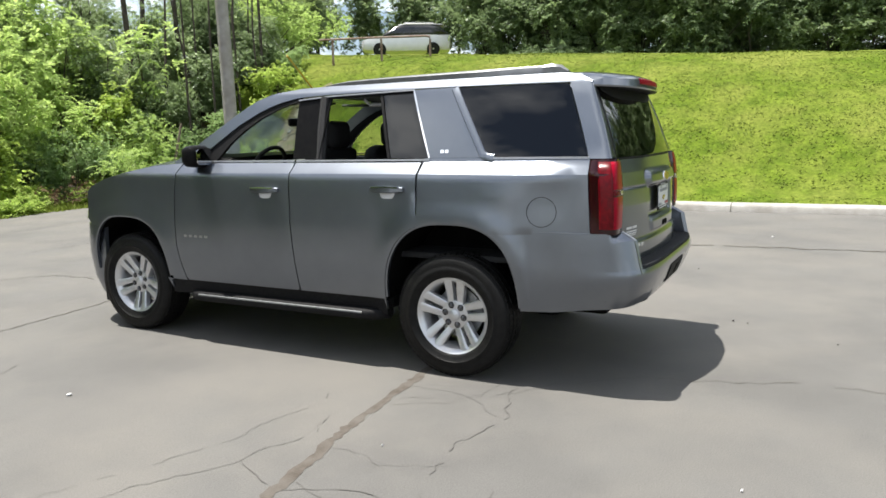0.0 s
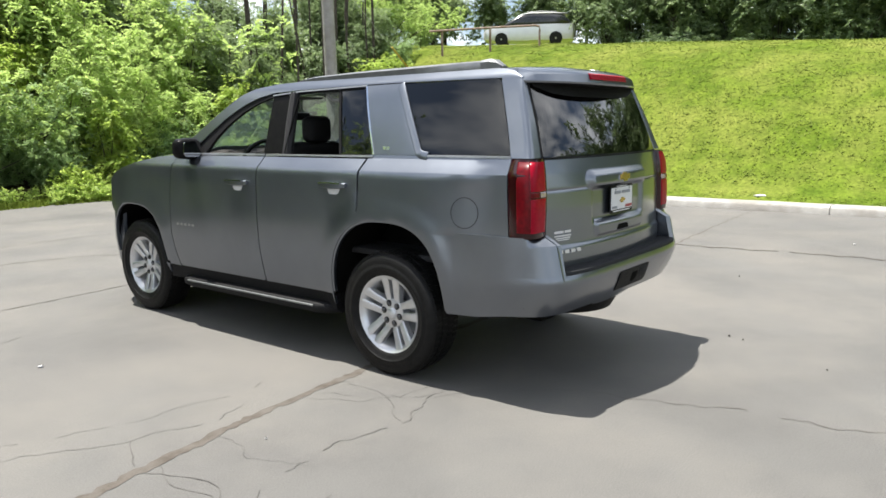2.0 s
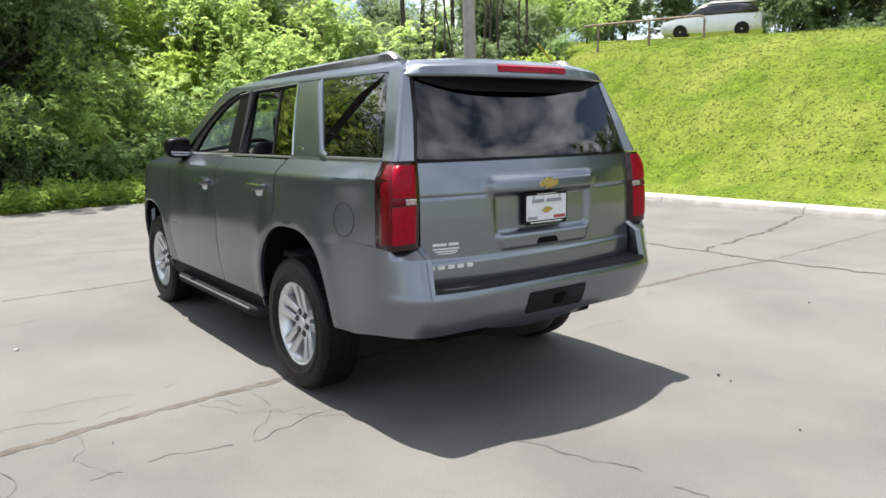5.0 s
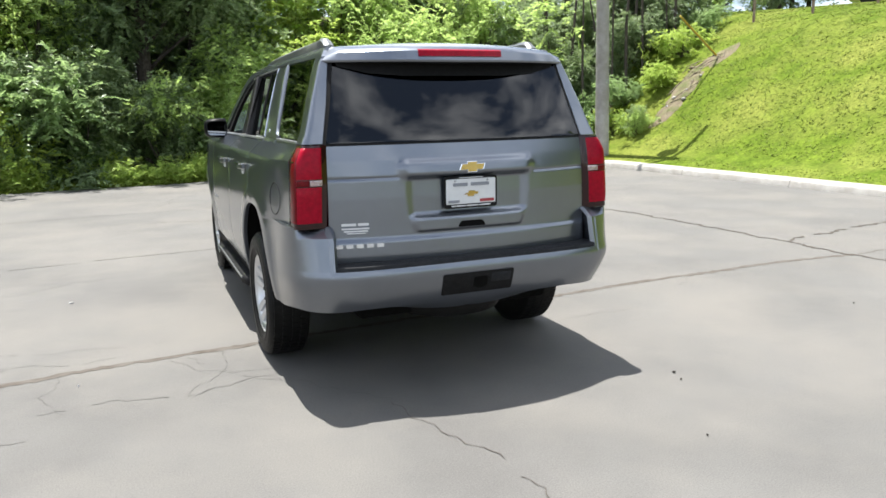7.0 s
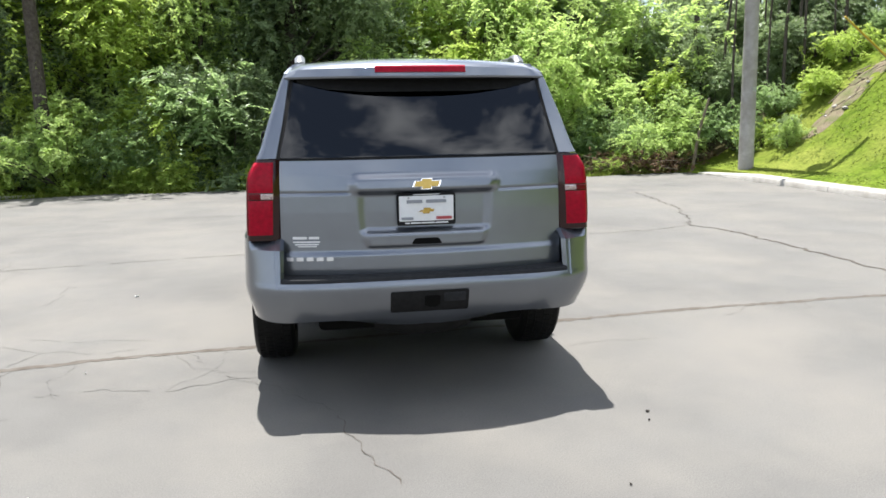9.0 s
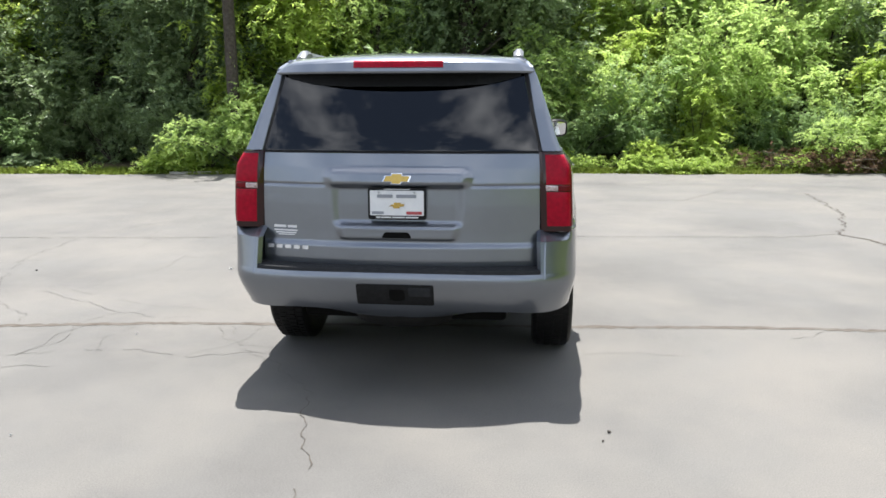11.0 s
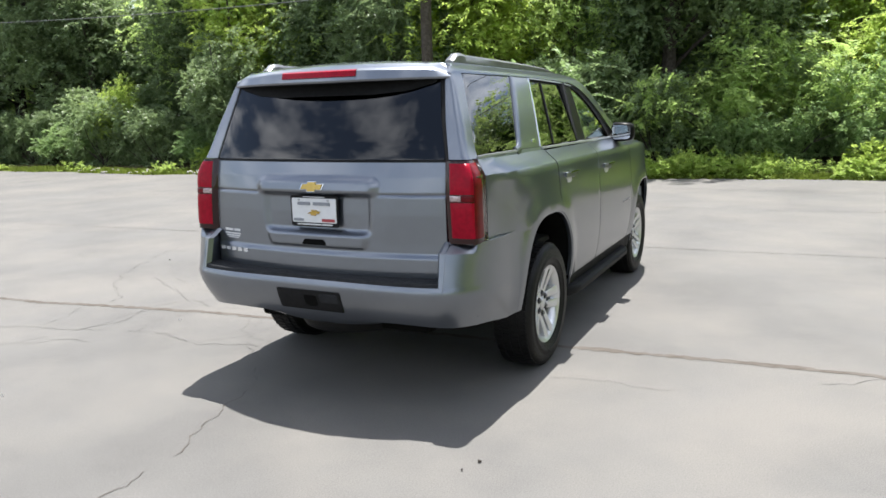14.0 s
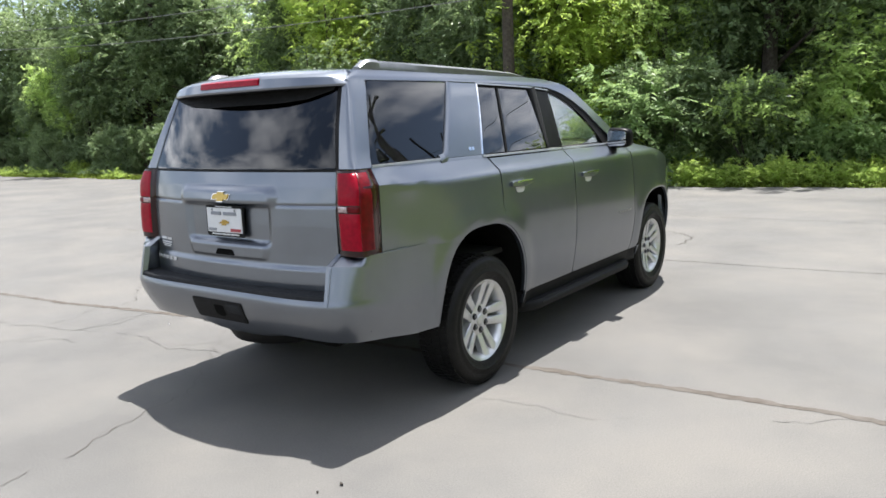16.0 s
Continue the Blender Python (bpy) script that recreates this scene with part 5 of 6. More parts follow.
    side_panel("window_bar", [(0.455, 1.40), (0.475, 1.40), (0.60, 1.825), (0.58, 1.825)], s, M_BLACK, rear_door, inset=0.010, thick=0.03)
    # glass
    side_pane("quarter_glass", rounded([(-0.20, 1.405), (-0.892, 1.405), (-0.728, 1.838), (0.045, 1.84)], 0.03), s, M_TINT, quarter, "dark privacy glass", 0.006)
    side_pane("rear_vent_glass", [(0.155, 1.40), (0.455, 1.40), (0.58, 1.825), (0.325, 1.83)], s, M_TINT, rear_door, "dark fixed pane", 0.016)
    if not left:
        side_pane("rear_door_glass", [(0.475, 1.40), (1.035, 1.40), (1.015, 1.815), (0.60, 1.825)], s, M_TINT, rear_door, "dark privacy glass", 0.016)
        side_pane("front_door_glass", [(1.26, 1.40), (1.97, 1.40), (1.88, 1.51), (1.76, 1.605), (1.61, 1.695), (1.45, 1.762), (1.285, 1.805)], s, M_WINDOW, front_door, "clear window glass", 0.018)
    # inner trim of the doors
    for name, y0, y1, p in (("door_trim", 1.25, 2.28, front_door), ("door_trim", 0.5, 1.20, rear_door)):
        bm = box((min(s * 0.84, s * 0.89), y0, 0.5), (max(s * 0.84, s * 0.89), y1, 1.36), 0.015)
        part(name, bm, M_CLOTH, p)
    # rocker, step and wheel liners
    side_panel("rocker_panel", [(2.455, 0.478), (2.44, 0.36), (0.455, 0.36), (0.441, 0.478)], s, M_BLACK, inset=0.012, thick=0.05)
    bm = bmesh.new()
    rows = []
    for y, k in ((2.28, 0.35), (2.20, 0.85), (2.12, 1.0), (1.3, 1.0), (0.62, 1.0), (0.54, 0.85), (0.47, 0.35)):
        x1 = 0.88 + 0.150 * k
        rows.append([(s * x, y, z) for x, z in ((0.86, 0.33), (0.86, 0.385), (x1 - 0.03, 0.392), (x1 - 0.008, 0.384), (x1, 0.365), (x1 - 0.004, 0.335), (x1 - 0.03, 0.318))])
    vs = add_grid(bm, rows, True)
    bm.faces.new(vs[0][::-1])
    bm.faces.new(vs[-1])
    bmesh.ops.recalc_face_normals(bm, faces=bm.faces)
    board = part("running_board", bm, M_BLACK, suv, "black running board with edge strip", 50)
    bm = bmesh.new()
    add_grid(bm, [[(s * (1.022 + dx), y, 0.372 + dz) for dx, dz in ((0, 0.009), (0.008, 0.005), (0.010, -0.003), (0.006, -0.008))] for y in np.linspace(0.62, 2.12, 8)])
    r = bmesh.ops.extrude_face_region(bm, geom=bm.faces[:], use_keep_orig=True)
    for v in [g for g in r["geom"] if isinstance(g, bmesh.types.BMVert)]:
        v.co.x -= s * 0.012
    bmesh.ops.recalc_face_normals(bm, faces=bm.faces)
    part("edge_strip", bm, M_STRIP if left else M_PAD, board, "satin silver edge strip" if left else "dark grey edge strip")
    for axle, b in AXLES:
        bm = bmesh.new()
        pts = [(axle + ARCH_A * 1.0, 0.47)] + [p for p in arch_points(axle, b, 0, 180, 40) if p[1] > 0.48] + [(axle - ARCH_A, 0.47)]
        rows = [[(s * x, axle + (y - axle) * k, z) for y, z in pts] for x, k in ((0.58, 1.0), (0.985, 1.0))]
        rows[1] = [(s * (side_x(y, max(z, 0.45)) - 0.018), y, z) for y, z in pts]
        vs = add_grid(bm, rows)
        bm.faces.new(vs[0])
        part("wheel_liner", bm, M_UNDER, suv)
        # rolled lip of the opening
        bm = bmesh.new()
        rows = []
        for y, z in pts[1:-1]:
            cy, cz = axle, ARCH_Z
            d = Vector((y - cy, z - cz)).normalized() * 0.012
            rows.append([side_point(y, z, s, 0.002), side_point(y, z, s, 0.03), side_point(y - d.x, z - d.y, s, 0.03), side_point(y - d.x, z - d.y, s, 0.006)])
        add_grid(bm, rows, True)
        bmesh.ops.recalc_face_normals(bm, faces=bm.faces)
        part("arch_lip", bm, M_PAINT, suv)


for s in (-1, 1):
    body_side(s)

# roof, windscreen, bonnet
bm = bmesh.new()
rows = []
for i in range(25):
    y = 1.52 - (1.52 + 0.715) * i / 24
    drop = 0.033 * max(0, (y - 0.8) / 0.72) ** 2 + 0.012 * max(0, (-0.5 - y) / 0.43)
    edge = 0.668 if y > -0.68 else 0.668 - 0.02 * (-0.68 - y) / 0.25
    rows.append([(edge * u, y, 1.905 + 0.034 * (1 - u * u) - drop) for u in np.linspace(-1, 1, 19)])
add_grid(bm, rows)
r = bmesh.ops.extrude_face_region(bm, geom=bm.faces[:], use_keep_orig=True)
for v in [g for g in r["geom"] if isinstance(g, bmesh.types.BMVert)]:
    v.co.z -= 0.03
bmesh.ops.recalc_face_normals(bm, faces=bm.faces)
part("roof", bm, M_PAINT, suv)
bm = bmesh.new()
add_grid(bm, [[(0.69 * u, y, 1.852 - 0.02 * u * u) for u in np.linspace(-1, 1, 7)] for y in np.linspace(1.45, -0.82, 8)])
part("headliner", bm, M_LINER, suv)

bm = bmesh.new()
rows = []
for y, z in A_OUT[:7]:
    w = side_x(min(y, 2.4), z) - 0.012
    bow = 0.24 * (1 - smooth01((z - 1.37) / 0.53)) + 0.07
    rows.append([(w * u, y + bow * (1 - u * u), z + 0.02 * (1 - u * u)) for u in np.linspace(-1, 1, 17)])
add_grid(bm, rows)
r = bmesh.ops.extrude_face_region(bm, geom=bm.faces[:], use_keep_orig=True)
for v in [g for g in r["geom"] if isinstance(g, bmesh.types.BMVert)]:
    v.co.z -= 0.006
bmesh.ops.recalc_face_normals(bm, faces=bm.faces)
part("windscreen", bm, M_WINDOW, suv, "clear windscreen")

HOOD = [(2.30, 1.374), (2.6, 1.354), (2.9, 1.302), (3.2, 1.237), (3.36, 1.187), (3.46, 1.142)]
bm = bmesh.new()
rows = []
for y, z in fine(HOOD, 0.1):
    w = side_x(y, z) - 0.004
    f = smooth01((y - 2.3) / 1.3)
    rows.append([(w * u, y + 0.30 * f * (1 - u * u), z + (0.055 - 0.02 * f) * (1 - abs(u) ** 2.6) + 0.014 * math.exp(-((abs(u) - 0.55) / 0.12) ** 2)) for u in np.linspace(-1, 1, 25)])
add_grid(bm, rows)
r = bmesh.ops.extrude_face_region(bm, geom=bm.faces[:], use_keep_orig=True)
for v in [g for g in r["geom"] if isinstance(g, bmesh.types.BMVert)]:
    v.co.z -= 0.03
bmesh.ops.recalc_face_normals(bm, faces=bm.faces)
part("bonnet", bm, M_PAINT, suv)


def wrap(z_list, half_width, y0, depth, power, t_from, t_to, n=24, front=False):
    """Rows of a face that wraps round an end of the car; t runs from one flank (0) to the other (180)."""
    rows = []
    for z in z_list:
        w, d = half_width(z), depth(z)
        row = []
        for k in range(n + 1):
            t = radians(t_from + (t_to - t_from) * k / n)
            c, sn = math.cos(t), math.sin(t)
            x = -w * math.copysign(abs(c) ** (2 / power), c)
            y = y0 + (d if front else -d) * abs(sn) ** (2 / power)
            row.append((x, y, z))
        rows.append(row)
    return rows


def solid_sheet(rows, shift, thick):
    bm = bmesh.new()
    add_grid(bm, rows)
    r = bmesh.ops.extrude_face_region(bm, geom=bm.faces[:], use_keep_orig=True)
    c = Vector(shift)
    for v in [g for g in r["geom"] if isinstance(g, bmesh.types.BMVert)]:
        d = Vector((c.x - v.co.x, c.y - v.co.y, 0)).normalized()
        v.co += d * thick
    bmesh.ops.recalc_face_normals(bm, faces=bm.faces)
    return bm


fw = lambda z: interp(z, [0.25, 0.4, 0.6, 0.9, 1.12], [0.865, 0.905, 0.918, 0.905, 0.875])
fdep = lambda z: interp(z, [0.25, 0.4, 0.6, 0.75, 0.9, 1.12], [0.44, 0.52, 0.57, 0.58, 0.55, 0.50])
part("front_bumper", solid_sheet(wrap([0.26, 0.32, 0.4, 0.5, 0.6, 0.7, 0.8, 0.86], fw, 3.27, fdep, 2.5, 0, 180, 40, True), (0, 3.0, 0), 0.03), M_PAINT, suv)
part("front_air_dam", solid_sheet(wrap([0.17, 0.22, 0.27], lambda z: 0.80, 3.29, lambda z: 0.42, 2.5, 0, 180, 30, True), (0, 3.0, 0), 0.02), M_BLACK, suv)
part("grille", solid_sheet(wrap([0.865, 0.95, 1.03, 1.10], fw, 3.31, lambda z: fdep(z) - 0.035, 2.5, 50, 130, 16, True), (0, 3.0, 0), 0.03), M_GLOSSBLACK, suv)
for a, b in ((4, 50), (130, 176)):
    part("headlamp", solid_sheet(wrap([0.90, 0.95, 1.0, 1.05, 1.10], fw, 3.31, lambda z: fdep(z) - 0.03, 2.5, a, b, 12, True), (0, 3.0, 0), 0.03), M_HEADLAMP, suv, "dark-backed headlamp")


# ---- tail end ----
def rear_y(x, z):
    """The tailgate's skin."""
    edge = interp(z, [0.74, 0.80, 0.95, 1.10, 1.21, 1.30, 1.385, 1.60, 1.83], [-1.062, -1.066, -1.062, -1.062, -1.058, -1.048, -1.033, -0.955, -0.862])
    bow = interp(z, [0.74, 1.21, 1.385, 1.83], [0.085, 0.085, 0.068, 0.05])
    return edge - bow * (1 - (abs(x) / 0.78) ** 2.4)


def band(v, lo, hi, soft):
    return smooth01((v - lo) / soft) * smooth01((hi - v) / soft)


def gate_relief(x, z):
    """Outward offset of the pressings: the grip bar, the plate recess and the lower lip."""
    grip = 0.027 * band(abs(x), -1, 0.435 - 0.02 * abs(z - 1.25) / 0.05, 0.075) * band(z, 1.188, 1.310, 0.042)
    well = -0.024 * band(abs(x), -1, 0.380 - 0.10 * max(0, 1.1 - z), 0.055) * band(z, 0.982, 1.215, 0.032)
    lip = 0.015 * band(abs(x), -1, 0.355 - 0.5 * max(0, 0.955 - z), 0.045) * band(z, 0.903, 0.994, 0.020)
    crease = -0.012 * math.exp(-((z - 1.207) / 0.006) ** 2) * band(abs(x), 0.40, 2, 0.02)
    lower = 0.013 * smooth01((0.897 - z) / 0.03) * smooth01((0.80 - abs(x)) / 0.04)
    return grip + well + lip + crease * 0.5 + lower


xs = np.linspace(-0.782, 0.782, 150)
zs = np.linspace(0.742, 1.378, 102)
bm = bmesh.new()
add_grid(bm, [[(x * (1 - 0.018 * (z - 0.742) / 0.63), rear_y(x, z) - gate_relief(x, z), z) for x in xs] for z in zs])
r = bmesh.ops.extrude_edge_only(bm, edges=[e for e in bm.edges if len(e.link_faces) == 1])
for v in [g for g in r["geom"] if isinstance(g, bmesh.types.BMVert)]:
    v.co.y += 0.035
bmesh.ops.recalc_face_normals(bm, faces=bm.faces)
gate = part("tailgate", bm, M_PAINT, suv, smooth=50)


def gate_sheet(poly, off, mat, name, label="", thick=0.006, step=0.08, parent=None):
    bm = panel(poly, lambda x, z: Vector((x, rear_y(x, z) - off(x, z), z)), lambda x, z: Vector((0, 1, 0)), thick, step, 0.001)
    return part(name, bm, mat, parent or gate, label)


glass = rounded([(-0.765, 1.392), (0.765, 1.392), (0.715, 1.60), (0.672, 1.825), (-0.672, 1.825), (-0.715, 1.60)], 0.02)
gate_sheet(glass, lambda x, z: 0.0, M_TINT, "rear_window", "dark privacy glass", 0.005, 0.1)
for sx in (-1, 1):
    gate_sheet([(sx * 0.766, 1.385), (sx * 0.715, 1.60), (sx * 0.672, 1.83), (sx * 0.692, 1.83), (sx * 0.735, 1.60), (sx * 0.782, 1.385)], lambda x, z: -0.002, M_BLACK, "window_seal", "", 0.012, 0.1)
gate_sheet([(-0.775, 1.379), (0.775, 1.379), (0.772, 1.391), (-0.772, 1.391)], lambda x, z: -0.003, M_BLACK, "window_seal", "", 0.012, 0.1)
# latch pocket, camera nub, plate and badges
gate_sheet(rounded([(-0.085, 0.922), (0.085, 0.922), (0.065, 0.955), (-0.065, 0.955)], 0.012), lambda x, z: 0.0175, M_UNDER, "latch_pocket", "", 0.004)
PLATE_Y = rear_y(0, 1.1) + 0.006


def plate_part(name, lo, hi, depth, mat, parent, label="", r=0.006):
    poly = rounded([(lo[0], lo[1]), (hi[0], lo[1]), (hi[0], hi[1]), (lo[0], hi[1])], r, 2)
    bm = panel(poly, lambda x, z: Vector((x, PLATE_Y - depth, z)), lambda x, z: Vector((0, 1, 0)), 0.004, 1.0, 0.0)
    return part(name, bm, mat, parent, label, 0)


frame_plate = plate_part("plate_frame", (-0.158, 1.022), (0.162, 1.196), 0.006, M_BLACK, gate, "black plate frame", 0.014)
plate = plate_part("dealer_plate", (-0.146, 1.046), (0.150, 1.182), 0.0105, M_WHITE, frame_plate, "white dealer plate")
for i, (a, b, z0, h, m) in enumerate([(-0.07, 0.075, 1.187, 0.004, M_WHITE), (-0.115, -0.09, 1.032, 0.007, M_WHITE), (-0.085, -0.03, 1.032, 0.007, M_WHITE), (-0.025, 0.045, 1.032, 0.007, M_WHITE),
                                     (0.05, 0.12, 1.032, 0.007, M_WHITE), (-0.105, -0.02, 1.143, 0.018, M_GREYINK), (0.0, 0.11, 1.143, 0.018, M_GREYINK),
                                     (-0.135, -0.07, 1.053, 0.015, M_GREYINK), (0.055, 0.14, 1.053, 0.016, M_REDINK)]):
    plate_part("print_bar", (a, z0), (b, z0 + h), 0.0145 if 1.046 < z0 < 1.18 else 0.0105, m, frame_plate, r=0.002)
bow = [(-0.034, 1.100), (-0.026, 1.106), (-0.014, 1.106), (-0.014, 1.117), (0.024, 1.117), (0.024, 1.110), (0.046, 1.110), (0.038, 1.096), (0.018, 1.096), (0.018, 1.086), (-0.018, 1.086), (-0.018, 1.096), (-0.044, 1.096)]
bm = panel(bow, lambda x, z: Vector((x, PLATE_Y - 0.0145, z)), lambda x, z: Vector((0, 1, 0)), 0.003, 1.0, 0.0)
part("print_mark", bm, M_GOLD, frame_plate, "", 0)
for bx in (-0.095, 0.10):
    bm = lathe([(0, 0.006), (0.004, 0.006), (0.005, 0.001)], sides=10)
    part("plate_screw", bm, M_SATIN, frame_plate).matrix_basis = pose(bx, PLATE_Y - 0.012, 1.172, 0, 0, -90)
# the maker's badge as a plain gold cross-bar with a bright rim
cross = lambda k: [(-0.100 * k, -0.020 * k), (-0.082 * k, 0.020 * k), (-0.040 * k, 0.020 * k), (-0.034 * k, 0.036 * k), (0.040 * k, 0.036 * k), (0.036 * k, 0.020 * k), (0.100 * k, 0.020 * k),
                   (0.084 * k, -0.020 * k), (0.034 * k, -0.020 * k), (0.030 * k, -0.036 * k), (-0.040 * k, -0.036 * k), (-0.036 * k, -0.020 * k)]
rim_badge = gate_sheet([(x + 0.005, z + 1.248) for x, z in cross(0.80)], lambda x, z: 0.033, M_CHROME, "badge_rim", "bright rim of the badge", 0.012)
gate_sheet([(x + 0.005, z + 1.248) for x, z in cross(0.71)], lambda x, z: 0.037, M_GOLD, "badge", "gold badge", 0.006, parent=rim_badge)
for i in range(5):
    x = -0.752 + 0.053 * i
    gate_sheet(rounded([(x, 0.846), (x + 0.036, 0.846), (x + 0.036, 0.866), (x, 0.866)], 0.003, 2), lambda x, z: 0.018, M_LETTER, "badge_letter", "", 0.006)
for z0, x0, x1, h in ((0.962, -0.715, -0.64, 0.014), (0.962, -0.63, -0.575, 0.014), (0.943, -0.715, -0.572, 0.008), (0.930, -0.705, -0.58, 0.007), (0.920, -0.69, -0.59, 0.005)):
    gate_sheet([(x0, z0), (x1, z0), (x1, z0 + h), (x0, z0 + h)], lambda x, z: 0.0035, M_WHITE, "sticker_bar", "", 0.002)


def corner(z_list, side_edge, rear_edge, s, n=8, power=4.0):
    """A rounded corner between a line on the flank and a line on the tail."""
    rows = []
    for z in z_list:
        ys, xs_ = side_edge(z)
        xr, yr = rear_edge(z)
        row = []
        for k in range(n + 1):
            t = math.pi / 2 * k / n
            row.append((s * (xr + (xs_ - xr) * math.cos(t) ** (2 / power)), ys + (yr - ys) * math.sin(t) ** (2 / power), z))
        rows.append(row)
    return rows


def pillar_side(z):
    y = interp(z, [1.385, 1.60, 1.845], [-0.903, -0.83, -0.735])
    return y, side_x(y, z)


def pillar_rear(z):
    x = interp(z, [1.385, 1.60, 1.845], [0.785, 0.738, 0.695])
    return x, rear_y(x, min(z, 1.83))


def lamp_side(z):
    y = interp(z, [0.955, 1.385], [-0.935, -0.912])
    return y, side_x(y, z)


def lamp_rear(z):
    x = interp(z, [0.955, 1.385], [0.806, 0.786])
    return x, rear_y(x, z) - 0.022


for s in (-1, 1):
    part("d_pillar", solid_sheet(corner(np.linspace(1.392, 1.842, 10), pillar_side, pillar_rear, s, 24, 9.0), (0, -0.3, 0), 0.02), M_PAINT, suv)
    rows = corner(np.linspace(0.960, 1.386, 22), lamp_side, lamp_rear, s, 24, 6.5)
    lamp = part("tail_lamp", solid_sheet(rows, (0, -0.3, 0), 0.05), M_DEEPRED, suv, "red tail lamp with clear middle", 60)
    # bright inner lenses stand a little proud of the dark shell
    def lens(z0, z1, t0, t1, mat, name, out=0.006):
        sub = []
        for z in np.linspace(z0, z1, 8):
            full = [Vector(p) for p in corner([z], lamp_side, lamp_rear, s, 90, 6.5)[0]]
            run = [0.0]
            for a, b in zip(full, full[1:]):
                run.append(run[-1] + (b - a).length)
            row = []
            for f in np.linspace(t0, t1, 14):
                d = f * run[-1]
                p = Vector([interp(d, run, [q[c] for q in full]) for c in range(3)])
                soft = 0.4 if z in (z0, z1) or f in (t0, t1) else 1
                row.append(p + Vector((s * 0.7, -0.7, 0)) * out * soft)
            sub.append(row)
        part(name, solid_sheet(sub, (0, -0.3, 0), 0.012), mat, lamp, "", 60)
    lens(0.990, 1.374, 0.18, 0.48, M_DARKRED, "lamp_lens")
    lens(1.216, 1.374, 0.486, 0.955, M_RED, "lamp_lens")
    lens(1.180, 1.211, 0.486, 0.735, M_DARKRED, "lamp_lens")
    lens(1.180, 1.211, 0.742, 0.965, M_CLEAR, "reversing_lens", 0.010)
    lens(0.990, 1.175, 0.486, 0.955, M_RED, "lamp_lens")

# rear bumper: wraps round both corners, low in the middle under the gate
BW = lambda z: side_x(-0.575, z) - 0.002
BD = lambda z: interp(z, [0.47, 0.50, 0.56, 0.62, 0.68, 0.71, 0.735, 0.75, 0.90, 0.965], [0.565, 0.598, 0.632, 0.658, 0.676, 0.681, 0.674, 0.668, 0.664, 0.662])


def corner_taper(z):
    """How far the upper corners lean forwards: a little up to the crease, then a facet up to the lamp."""
    return 0.032 * min(max((z - 0.75) / 0.17, 0.0), 1.0) + 0.085 * max(0.0, (z - 0.915) / 0.05)


def bumper_point(t, z):
    c, sn = math.cos(t), math.sin(t)
    w, d = BW(z), BD(z)
    p = 5.0
    y = -0.575 - d * abs(sn) ** (2 / p)
    x = w * abs(c) ** (2 / p)
    x -= 0.045 * smooth01((0.70 - z) / 0.22) * smooth01((-0.60 - y) / 0.5)
    y += corner_taper(z) * smooth01((-1.03 - y) / 0.13)
    return Vector((math.copysign(x, -c), y, z))


def bumper_y(x, z):
    return -0.575 - BD(z) * (1 - (abs(x) / BW(z)) ** 5.0) ** (1 / 5.0)


ledge = math.acos((0.7865 / BW(0.745)) ** 2.5)
ts = sorted([radians(v) for v in np.linspace(0, 180, 121)] + [ledge, math.pi - ledge])


def bumper_ends(row):
    """The two lengths that run forward from a bumper row to the wheel openings."""
    z = row[0].z
    y_arch = REAR - ARCH_A * max(0.0, 1 - (max(z - ARCH_Z, 0) / 0.60) ** ARCH_N) ** (1 / ARCH_N)
    ys = [y_arch + (-0.575 - y_arch) * k / 6 for k in range(6)]
    return [Vector((-side_x(y, z) + 0.001, y, z)) for y in ys], [Vector((side_x(y, z) - 0.001, y, z)) for y in ys][::-1]


rows = []
for f in [0, 0.06, 0.14, 0.25, 0.4, 0.55, 0.7, 0.8, 0.87, 0.92, 0.965, 1.0]:
    row = []
    for t in ts:
        px = abs(bumper_point(t, 0.7).x)
        bot = 0.476 + 0.034 * smooth01((-0.62 - bumper_point(t, 0.7).y) / 0.4) + 0.015 * smooth01((0.9 - px) / 0.3)
        row.append(bumper_point(t, bot + (0.745 - bot) * f))
    lead, tail = bumper_ends(row)
    rows.append(lead + row + tail)
bumper = part("rear_bumper", solid_sheet(rows, (0, -0.2, 0), 0.03), M_PAINT, suv, smooth=26)
# raised corners either side of the gate
for s in (-1, 1):
    rows = []
    for z in [0.745, 0.77, 0.80, 0.83, 0.86, 0.885, 0.905, 0.915, 0.925, 0.938, 0.951, 0.965]:
        row = [bumper_point(t, z) for t in ts if (t <= ledge + 1e-6 if s < 0 else t >= math.pi - ledge - 1e-6)]
        lead, tail = bumper_ends(row)
        rows.append(lead + row if s < 0 else row + tail)
    part("bumper_corner", solid_sheet(rows, (0, -0.2, 0), 0.03), M_PAINT, bumper, smooth=26)
